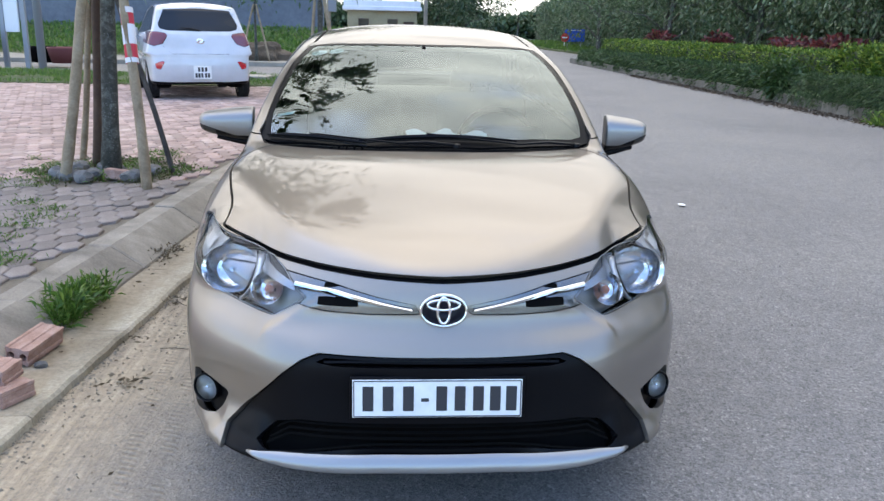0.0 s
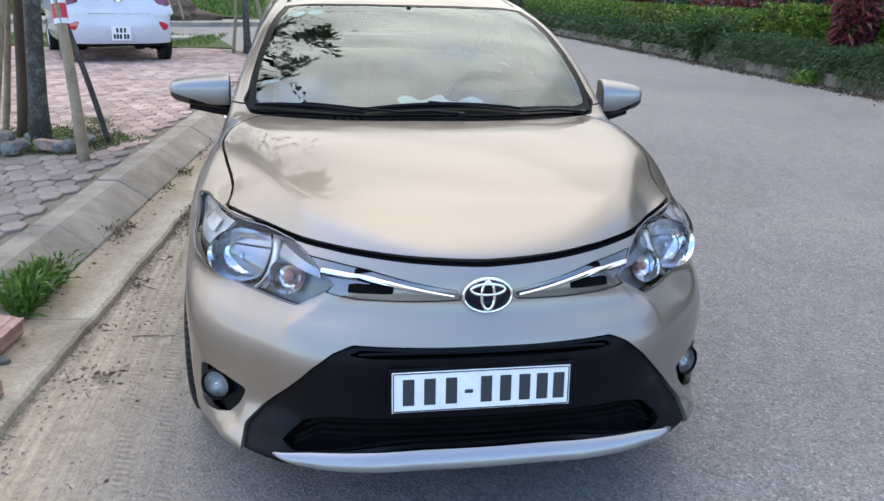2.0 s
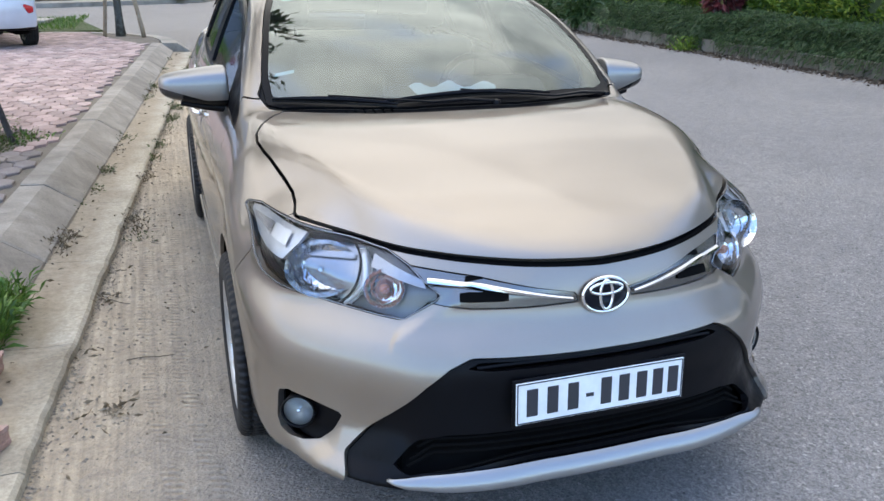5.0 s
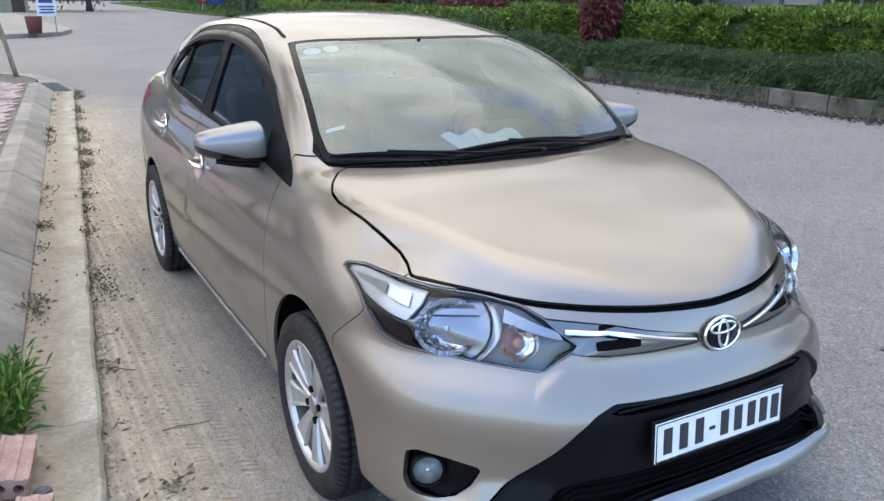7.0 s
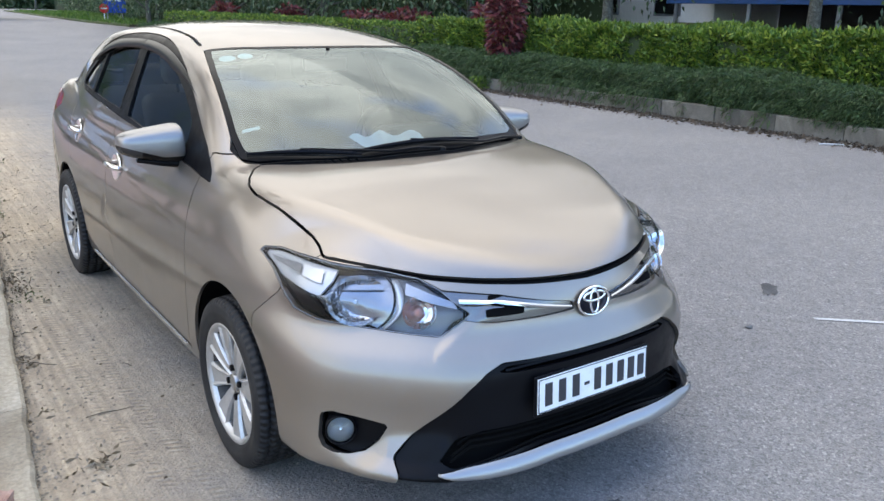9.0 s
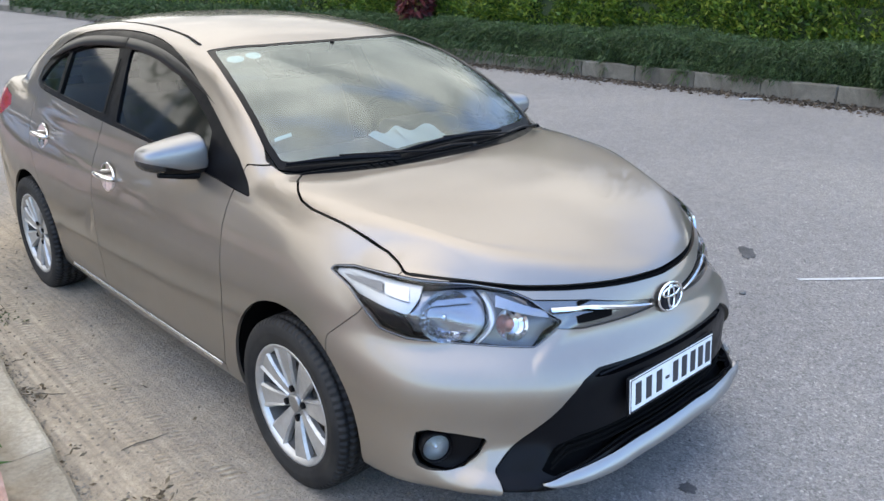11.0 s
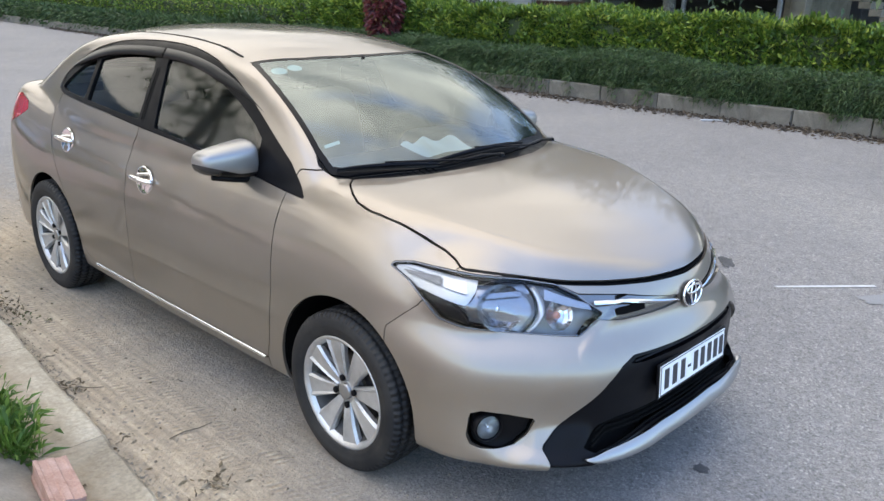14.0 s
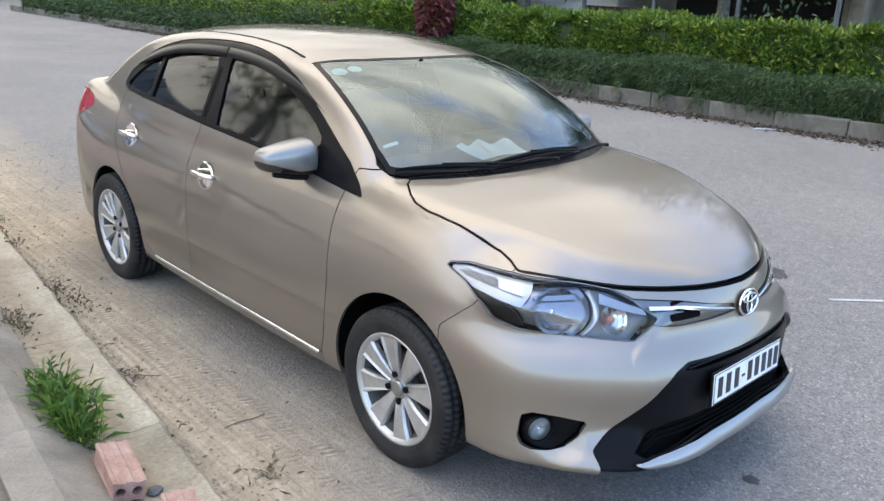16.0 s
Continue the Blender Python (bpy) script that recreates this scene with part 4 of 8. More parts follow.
ops = [
    (arch_sd(0.0), OPEN, [SHELL], 0), (arch_sd(2.553), OPEN, [SHELL], 0),
    (slanted(lamp_outline), LAMP, [SHELL], 0.0025),
    (lambda v, n: where((v[:, 1] < 0.1) & (np.abs(v[:, 0]) > 0.3), np.interp(slant(v), [-0.3, 0.10, 0.13, 0.17, 0.34, 0.42], [0.92, 0.92, 0.81, 0.757, 0.788, 0.80]) - v[:, 2]), LAMP_T, [LAMP], 0),
    (lambda v, n: where((v[:, 1] < 0.1) & (np.abs(v[:, 0]) > 0.3), 0.165 - slant(v) + 0.8 * (v[:, 2] - 0.69)), LAMP_D, [LAMP], 0),
    (lambda v, n: where((v[:, 1] < 0.1) & (np.abs(v[:, 0]) > 0.3), np.maximum(0.106 - np.hypot(slant(v) - 0.03, (v[:, 2] - 0.745) * 1.25), slant(v) - 0.0)), LAMP_N, [LAMP], 0),
    (slanted(fog_outline), FOG, [SHELL], 0.0015),
    (front_view(grille_outline), GRILLE, [SHELL], 0.0015),
    (front_view([(-0.2, 0.392), (0.40, 0.388), (0.475, 0.372), (0.54, 0.318), (0.50, 0.298), (0.28, 0.312), (-0.2, 0.312)]), MESH_G, [GRILLE], 0),
    (front_view([(-0.2, 0.594), (0.33, 0.585), (0.36, 0.568), (0.30, 0.562), (-0.2, 0.572)]), MESH_G, [GRILLE], 0),
    (front_view([(-0.2, 0.297), (0.28, 0.297), (0.45, 0.280), (0.574, 0.257), (0.582, 0.244), (0.572, 0.1), (-0.2, 0.1)]), LIP, [SHELL], 0.0015),
    (hood_sd, HOOD, [SHELL], 0.004), (seal_sd, SEAL, [SHELL], 0),
    (front_view([(0.45, 0.785), (0.30, 0.770), (0.18, 0.747), (0.066, 0.729), (0.066, 0.706), (0.2, 0.699), (0.33, 0.696), (0.41, 0.704), (0.45, 0.72)]), SLIT, [SHELL], 0.001),
    (top_view([(-0.2, 0.098), (0.2, 0.112), (0.35, 0.145), (0.48, 0.186), (0.60, 0.226), (0.652, 0.265), (0.655, 0.345), (0.622, 0.52), (0.588, 0.70), (0.55, 0.86), (0.525, 0.955), (0.3, 0.885), (0.1, 0.86), (-0.2, 0.855)], 0.9, 1.3), BORDER, [SHELL], 0.0015),
    (top_view([(-0.2, 0.135), (0.2, 0.149), (0.35, 0.181), (0.48, 0.218), (0.58, 0.252), (0.628, 0.285), (0.628, 0.36), (0.597, 0.53), (0.563, 0.70), (0.526, 0.855), (0.503, 0.932), (0.3, 0.868), (0.1, 0.843), (-0.2, 0.838)], 0.9, 1.3), SCREEN_L, [BORDER], 0),
    (top_view([(-0.2, -0.2), (0.3, -0.1), (0.59, 0.19), (0.645, 0.235), (0.675, 0.31), (0.655, 0.35), (0.5, 0.45), (-0.2, 0.4)], 0.8, 0.6), COWL, [SHELL], 0),
    (side_view(glass_line), BLACKS, [SHELL], 0.001),
    (side_view([(1.497, 1.352), (1.35, 1.358), (1.271, 1.348), (1.15, 1.325), (1.022, 1.298), (0.831, 1.228), (0.70, 1.165), (0.632, 1.12), (0.62, 1.06), (0.63, 1.0), (0.68, 0.993), (1.067, 1.03), (1.43, 1.056)]), GLASS_F, [BLACKS], 0),
    (side_view([(2.165, 1.302), (2.04, 1.334), (1.9, 1.352), (1.62, 1.364), (1.592, 1.30), (1.592, 1.074), (2.175, 1.100)]), GLASS_R, [BLACKS], 0),
    (side_view([(2.545, 1.15), (2.46, 1.205), (2.36, 1.255), (2.28, 1.285), (2.205, 1.298), (2.215, 1.102), (2.51, 1.112), (2.56, 1.128)]), GLASS_Q, [BLACKS], 0),
    (lambda v, n: where((v[:, 1] > 2.0) & (v[:, 2] > 1.0), poly_sd(np.abs(v[:, 0]), v[:, 1], [(-0.2, 2.50), (0.42, 2.47), (0.50, 2.6), (0.555, 2.88), (0.4, 2.99), (-0.2, 3.03)])), REARGLASS, [SHELL], 0.001),
    (side_view([(2.915, 0.965), (2.96, 1.008), (3.1, 1.035), (3.6, 1.03), (3.6, 0.80), (3.25, 0.84), (3.02, 0.915)], 0.3), TAIL_L, [SHELL], 0.0015),
    (bumper_sd, BUMPER, [SHELL], 0.002),
    (fender_sd, FENDER, [SHELL], 0.0025),
    (side_view([(0.2, 0.97), (0.2, 0.27), (0.5, 0.262), (1.0, 0.258), (1.605, 0.262), (1.60, 0.6), (1.612, 0.85), (1.60, 0.95), (1.56, 1.0), (1.555, 1.06), (1.06, 1.04), (0.4, 0.97)]), DOOR_F, [SHELL], 0.0022),
    (side_view([(1.5, 1.06), (1.5, 0.262), (2.05, 0.262), (2.14, 0.30), (2.205, 0.42), (2.26, 0.52), (2.372, 0.67), (2.50, 0.85), (2.545, 0.951), (2.56, 1.03), (2.53, 1.10), (2.44, 1.11)]), DOOR_R, [SHELL], 0.0022),
    (lambda v, n: where((v[:, 2] > 1.3) & (np.abs(v[:, 0]) > 0.3), line_d(np.abs(v[:, 0]), v[:, 1], [(0.513, 1.03), (0.492, 1.2), (0.485, 1.5), (0.48, 1.9), (0.47, 2.35)]) - 0.009), -1, [SHELL], 0),
]
for sd, lab, ok, gap in ops:
    shell_mesh = carve(shell_mesh, sd, lab, ok, gap)

panel("body_shell", shell_mesh, [SHELL], PAINT, sedan)
hood = panel("hood", shell_mesh, [HOOD], PAINT, sedan, 0.02, label="champagne hood standing slightly proud of its gap")
front_bumper = panel("front_bumper", shell_mesh, [BUMPER], PAINT, sedan, 0.02)
panel("hood_seal", shell_mesh, [SEAL], MATT, front_bumper, 0.0, -0.012, label="black rubber seal strip")
for s in (-1, 1):
    panel("fender", shell_mesh, [FENDER], PAINT, sedan, side=s)
    for lab in (DOOR_F, DOOR_R):
        panel("door", shell_mesh, [lab], PAINT, sedan, side=s)
    panel("window_surround", shell_mesh, [BLACKS], BLACK, sedan, 0.02, -0.004, side=s, label="black window surround")
    for lab in (GLASS_F, GLASS_R, GLASS_Q):
        g = panel("side_window", shell_mesh, [lab], TINT_GLASS, sedan, 0, -0.012, side=s, label="tinted side window")
        g.visible_shadow = False
    panel("tail_lamp", shell_mesh, [TAIL_L], RED_LENS, sedan, side=s, label="red tail lamp")
ws = panel("windscreen", shell_mesh, [SCREEN_L], SCREEN_GLASS, sedan, 0, -0.003, label="windscreen mirroring clouds")
ws.visible_shadow = False
if "custom_normal" in ws.data.attributes:
    ws.data.attributes.remove(ws.data.attributes["custom_normal"])
rw = panel("rear_window", shell_mesh, [REARGLASS], TINT_GLASS, sedan, 0, -0.003, label="tinted rear window")
rw.visible_shadow = False
panel("windscreen_border", shell_mesh, [BORDER], BLACK, sedan, 0.01, -0.002, label="black windscreen border")
panel("cowl_panel", shell_mesh, [COWL], BLACK, sedan, 0.02, -0.012, label="black plastic cowl panel")
grille = panel("lower_grille", shell_mesh, [GRILLE], BLACK, sedan, 0.02, -0.012, label="black plastic lower grille")
panel("under_tray", shell_mesh, [LIP], BLACK, front_bumper, 0.0, -0.012, label="black bumper underside")
# dark lining behind the joints and openings
V, N, F, L = shell_mesh
lined = np.isin(L, [SHELL, HOOD, BUMPER, FENDER, DOOR_F, DOOR_R, -1, SEAL, COWL, LIP, TAIL_L])
low_face = V[F].mean(1)[:, 2] < 1.06
panel("inner_lining", (V, N, F, np.where(lined & low_face, 1, 0)), [1], MATT, sedan, 0, -0.024)
panel("headlining", (V, N, F, np.where(lined & ~low_face, 1, 0)), [1], LINER, sedan, 0, -0.03)
deep = (V, N, F, np.where(np.isin(L, [GRILLE, MESH_G]), 1, 0))
panel("grille_backing", deep, [1], MATT, grille, 0, -0.06)

# slats of the lower grille
for z in (0.322, 0.341, 0.360, 0.379):
    row = onto_skin_all([(x, -0.93, z) for x in np.linspace(-0.5, 0.5, 25)], -0.02)[0]
    part("slat", tube_bm(row, 0.0040, 6, 1.0), MATT, grille)
row = onto_skin_all([(x, -0.92, 0.579) for x in np.linspace(-0.34, 0.34, 19)], -0.02)[0]
part("slat", tube_bm(row, 0.005, 6), BLACK, grille)


def skin_strip(rows, lift, mat, name, parent, label=""):
    """A sheet lofted over rows of points that are laid onto the skin."""
    F, n = [], len(rows[0])
    V = onto_skin_all([p for r in rows for p in r], [k for k in lift for _ in range(n)] if isinstance(lift, list) else lift)[0]
    for i in range(len(rows) - 1):
        for j in range(n - 1):
            a = i * n + j
            F.append((a, a + 1, a + n + 1, a + n))
    ob = mesh_object(name, V, F, mat, parent, label=label)
    return ob


def blade_bar(p0, p1, w0, w1, proud, mat, name, parent, n=14, label=""):
    """A slim bar along the skin with a raised ridge, tapering from w0 to w1."""
    prof = [(-0.5, -0.004), (-0.45, 0.6), (-0.1, 1.0), (0.25, 0.85), (0.5, -0.004)]
    raw, up, F = [], [], []
    for i in range(n):
        t = i / (n - 1)
        p = Vector(p0).lerp(Vector(p1), t)
        w = w0 + (w1 - w0) * t
        for a, h in prof:
            raw.append((p.x, p.y, p.z - a * w))
            up.append(proud * h if h > 0 else h)
    V = onto_skin_all(raw, up)[0]
    m = len(prof)
    for i in range(n - 1):
        for j in range(m - 1):
            a = i * m + j
            F.append((a, a + 1, a + m + 1, a + m))
    F += [tuple(range(m)), tuple(range((n - 1) * m, n * m))[::-1]]
    return mesh_object(name, V, F, mat, parent, label=label, smooth=False)


# silver lip spoiler: a blade along the lower edge, its face leaning up and forwards
nl, LIP_Z = 41, 0.302
lip_x = np.linspace(-0.575, 0.575, nl)
edge_p, edge_n = onto_skin_all([(x, -0.9, 0.300) for x in lip_x], 0.0)
LV = []
for x, p, nrm in zip(lip_x, edge_p, edge_n):
    e = abs(x) / 0.575
    flat = Vector((nrm[0], nrm[1], 0)).normalized()
    h = 0.047 * (1 - 0.9 * e**5)
    w = 1 - 0.85 * e**6
    for dz, k in ((0.0, 0.001), (-0.16, 0.012 * w), (-0.5, 0.021 * w), (-0.88, 0.027 * w), (-1.0, 0.024 * w), (-1.06, -0.012)):
        LV.append((p[0] + flat.x * k, p[1] + flat.y * k, LIP_Z - 0.008 * e**2 + dz * h))
LF = [(i * 6 + k, i * 6 + k + 1, i * 6 + k + 7, i * 6 + k + 6) for i in range(nl - 1) for k in range(5)]
LF += [tuple(range(6))[::-1], tuple(range((nl - 1) * 6, nl * 6))]
mesh_object("lip_spoiler", LV, LF, SILVER, front_bumper, label="silver lip spoiler")

BAR_CHROME = material("bar_chrome", (0.58, 0.60, 0.63), 0.14, 1.0)
SATIN = material("satin_chrome", (0.20, 0.197, 0.195), 0.25, 0.95)
for s in (-1, 1):
    panel("grille_recess", shell_mesh, [SLIT], SATIN, front_bumper, 0.014, -0.008, side=s, label="silver grille recess")
    blade_bar((s * 0.415, -0.76, 0.752), (s * 0.085, -0.885, 0.717), 0.021, 0.008, 0.009, BAR_CHROME, "chrome_bar", front_bumper, label="chrome grille bar")
    skin_strip([[(s * x, -0.8, z) for x in np.linspace(0.335, 0.225, 6)] for z in (0.774, 0.766, 0.758)], -0.004, MATT, "upper_slot", front_bumper, "black grille slot")
    skin_strip([[(s * x, -0.8, z) for x in np.linspace(0.345, 0.225, 6)] for z in (0.728, 0.719, 0.708)], -0.004, MATT, "lower_slot", front_bumper, "black grille slot")

# badge: plain chrome ovals on black
badge_at, badge_n = onto_skin((0, -0.9, 0.722), 0.004)
badge = new("badge", None)
badge.empty_display_size = 0.05
badge.parent = front_bumper
tilt = math.degrees(math.atan2(badge_n.z, -badge_n.y))
badge.matrix_local = pose(*badge_at, 90 - tilt, 0, 0)
bd = lathe([(0.0, 0.001), (0.006, 0.001), (0.006, 0.062), (0.0, 0.064)], 40, "Z")
bmesh.ops.scale(bd, verts=bd.verts, vec=(1.0, 0.70, 1.0))
part("badge_plate", bd, material("badge_black", (0.004, 0.005, 0.010), 0.3, Specular_IOR_Level=0.2), badge, "glossy black oval plate", True)


def oval_ring(rx, ry, r, z, at=(0, 0)):
    pts_ = [(at[0] + rx * math.cos(a), at[1] + ry * math.sin(a), z) for a in np.linspace(0, 2 * math.pi, 41)]
    return tube_bm(pts_, r, 8, cap=False)


part("ring", oval_ring(0.063, 0.0435, 0.0045, 0.006), CHROME, badge, "chrome oval ring", True)
part("ring", oval_ring(0.017, 0.036, 0.0042, 0.009), CHROME, badge, "chrome oval ring", True)
part("ring", oval_ring(0.044, 0.014, 0.0042, 0.009, (0, 0.016)), CHROME, badge, "chrome oval ring", True)

# number plate with plain bars
plate = new("number_plate", None)
plate.parent = sedan
plate.matrix_local = pose(-0.014, -0.938, 0.480, 90 - 4, 0, 0)
plate["label"] = "white number plate with dark bars"
part("plate_holder", box_bm(0.486, 0.126, 0.008, 0.004, 2, (0, 0, -0.005)), BLACK, plate, "black plate holder")
part("plate_bracket", box_bm(0.36, 0.10, 0.035, 0.004, 2, (0, 0, -0.025)), BLACK, plate)
part("plate_face", box_bm(0.47, 0.11, 0.003, 0.0012, 1, (0, 0, 0.001)), WHITE_PLATE, plate)
for a, b, w, h in ((0, 0.0515, 0.46, 0.0028), (0, -0.0515, 0.46, 0.0028), (-0.231, 0, 0.0028, 0.103), (0.231, 0, 0.0028, 0.103)):
    part("plate_edge", box_bm(w, h, 0.002, at=(a, b, 0.0028)), INK, plate)
for x in (-0.192, -0.137, -0.081, 0.011, 0.062, 0.113, 0.160, 0.205):
    part("bar", box_bm(0.030, 0.072, 0.0026, 0.001, 1, (x, 0, 0.003)), INK, plate)
part("dash_bar", box_bm(0.022, 0.010, 0.0026, 0.001, 1, (-0.035, -0.004, 0.003)), INK, plate)

# fog lamps
FOG_GLASS = pane("fog_lens_glass", (0.93, 0.95, 0.96), ior=1.45)
FOG_CHROME = material("fog_reflector_chrome", (0.44, 0.44, 0.43), 0.3, 0.75)
for s in (-1, 1):
    bz = panel("fog_bezel", shell_mesh, [FOG], BLACK, front_bumper, 0.045, -0.042, side=s, label="black fog lamp bezel")
    at, nn = onto_skin((s * 0.722, -0.60, 0.362), -0.018)
    q = Vector((0.42 * s, -0.90, 0.06)).to_track_quat("Z", "Y").to_matrix().to_4x4()
    for prof, mat, nm, lb in (([(-0.03, 0.044), (0.012, 0.047), (0.016, 0.043), (0.006, 0.042)], BLACK, "fog_ring", ""),
                              ([(-0.014, 0.002), (-0.012, 0.014), (-0.010, 0.0145), (-0.007, 0.025), (-0.005, 0.0255), (0.001, 0.035), (0.003, 0.0355), (0.007, 0.040)], FOG_CHROME, "fog_reflector", "chrome fog lamp reflector"),
                              ([(-0.012, 0.006), (0.004, 0.0065), (0.008, 0.005), (0.009, 0.001)], BRIGHT, "fog_bulb", "silvered fog lamp bulb"),
                              ([(0.022, 0.001), (0.019, 0.020), (0.008, 0.0425)], FOG_GLASS, "fog_lens", "clear fog lamp lens")):
        b = lathe(prof, 28, "Z")
        b.transform(Matrix.Translation(at) @ q)
        o = part(nm, b, mat, bz, lb, True)

# headlamps
LAMP_GREY = material("satin_lamp_grey", (0.30, 0.31, 0.33), 0.24, 0.75)
LAMP_STRIP = material("frosted_lamp_strip", (0.40, 0.42, 0.445), 0.3, 0.6)
BOWL = material("lamp_bowl_chrome", (0.62, 0.64, 0.67), 0.10, 1.0)
link(BOWL, bump_from(BOWL, noise_tex(BOWL, 60, 2, 0.5, stretch=(1, 1, 0.35)).outputs["Fac"], 0.3, 0.012).outputs[0], bsdf(BOWL).inputs["Normal"])
LAMP_DARK = material("dark_lamp_grey", (0.17, 0.17, 0.175), 0.35, 0.4)
LAMP_PALE = material("pale_lamp_plate", (0.58, 0.59, 0.60), 0.35, 0.6)
LAMP_BLACK = material("lamp_housing", (0.008, 0.008, 0.009), 0.3, Specular_IOR_Level=0.15)
V, N, F, L = shell_mesh
for s in (-1, 1):
    hl = panel("headlamp", shell_mesh, [LAMP, LAMP_T, LAMP_D, LAMP_N], LENS, sedan, 0, 0.0, side=s, label="clear headlamp lens over chrome reflectors")
    hl.visible_shadow = False
    for nm, pick, mat, off, lb in (("lamp_housing", LAMP_D, LAMP_BLACK, -0.026, "black lamp housing"), ("turn_housing", LAMP_N, LAMP_DARK, -0.05, "dark grey turn signal housing"), ("lamp_base", LAMP, LAMP_GREY, -0.045, "satin chrome lamp base"), ("lamp_bezel", LAMP_T, LAMP_STRIP, -0.022, "pale upper bezel")):
        panel(nm, shell_mesh, [pick], mat, hl, 0.01, off, side=s, label=lb)
    # rim of the lens
    uz = [(a[0] + (b[0] - a[0]) * t, a[1] + (b[1] - a[1]) * t) for a, b in zip(lamp_outline, lamp_outline[1:] + lamp_outline[:1]) for t in (0.0, 0.34, 0.67)]
    rim_pts = slant_points(uz, s, -0.004)[0].tolist()
    part("lens_rim", tube_bm(rim_pts + rim_pts[:1], 0.0017, 6, cap=False), LAMP_GREY, hl, "grey lens rim", True)

    def bowl(u0, z0, r, squash, depth, mat, name, label="", lift=-0.02, turn=0.5, facets=22):
        p, nn = (Vector(a[0]) for a in slant_points([(u0, z0)], s, lift))
        face = Vector((nn.x * turn, nn.y - 0.3, nn.z * 0.4 + 0.3)).normalized()
        q = face.to_track_quat("Z", "Y").to_matrix().to_4x4()
        # stepped rings of flat facets
        prof = [(-depth, 0.0015), (-depth * 0.93, r * 0.3), (-depth * 0.86, r * 0.32), (-depth * 0.66, r * 0.6), (-depth * 0.58, r * 0.615), (-depth * 0.35, r * 0.83), (-depth * 0.28, r * 0.84), (0.0, r)]
        b = lathe(prof, facets, "Z")
        bmesh.ops.scale(b, verts=b.verts, vec=(1, squash, 1))
        b.transform(Matrix.Translation(p) @ q)
        part(name, b, mat, hl, label, False)
        return p, q

    p, q = bowl(0.045, 0.752, 0.094, 0.80, 0.05, BOWL, "main_reflector", "chrome reflector bowl", -0.026)
    bl = lathe([(-0.07, 0.006), (-0.03, 0.007), (-0.018, 0.009), (-0.012, 0.001)], 14, "Z")
    bl.transform(Matrix.Translation(p) @ q)
    part("bulb", bl, CHROME, hl, "", True)
    p2, q2 = bowl(-0.135, 0.728, 0.052, 0.95, 0.032, BOWL, "turn_reflector", "chrome turn signal bowl", -0.018)
    bl = lathe([(-0.03, 0.010), (-0.014, 0.014), (-0.006, 0.010), (-0.003, 0.001)], 14, "Z")
    bl.transform(Matrix.Translation(p2) @ q2)
    part("turn_bulb", bl, AMBER, hl, "amber turn signal bulb", True)
    arc = slant_points([(0.03 - 0.106 * math.cos(a), 0.745 + 0.085 * math.sin(a)) for a in np.linspace(-0.95, 0.75, 11)], s, -0.012)[0]
    part("divider", tube_bm(arc, 0.011, 8, 0.45), LAMP_PALE, hl, "silver divider", True)
    arc = slant_points([(0.047 - 0.106 * math.cos(a), 0.745 + 0.088 * math.sin(a)) for a in np.linspace(-0.95, 0.85, 11)], s, -0.012)[0]
    part("divider_edge", tube_bm(arc, 0.004, 6), LAMP_BLACK, hl, "black divider edge", True)

    def patch(name, a, b, c, d, lift, mat, label=""):
        """A curved plate between two edges a-b and c-d, given as (slant, height)."""
        uz = [tuple(np.array(p0) * (1 - t) + np.array(p1) * t) for p0, p1 in ((a, b), ((np.array(a) + c) / 2, (np.array(b) + d) / 2), (c, d)) for t in np.linspace(0, 1, 7)]
        mesh_object(name, slant_points(uz, s, lift)[0], [(i * 7 + j, i * 7 + j + 1, i * 7 + j + 8, i * 7 + j + 7) for i in range(2) for j in range(6)], mat, hl, label=label)

    patch("smoked_window", (0.372, 0.829), (0.248, 0.831), (0.350, 0.817), (0.246, 0.808), -0.014, LAMP_DARK, "smoked strip in the upper bezel")
    patch("bright_window", (0.240, 0.832), (0.165, 0.826), (0.238, 0.806), (0.163, 0.795), -0.014, LAMP_PALE, "pale plate in the upper bezel")
    patch("upper_trim", (-0.085, 0.800), (-0.232, 0.758), (-0.085, 0.772), (-0.245, 0.738), -0.010, LAMP_GREY, "satin trim over the turn signal")
    patch("lamp_visor", (0.125, 0.806), (-0.02, 0.800), (0.115, 0.790), (-0.02, 0.786), -0.036, LAMP_GREY, "satin ledge over the reflector")
    # side blade of the lamp's rear corner
    skin_strip([[(s * (0.69 + 0.05 * t), -0.45 + 0.2 * t, zz + 0.03 * t) for t in np.linspace(0, 1, 6)] for zz in (0.800, 0.794, 0.788)], -0.016, LAMP_STRIP, "side_blade", hl)

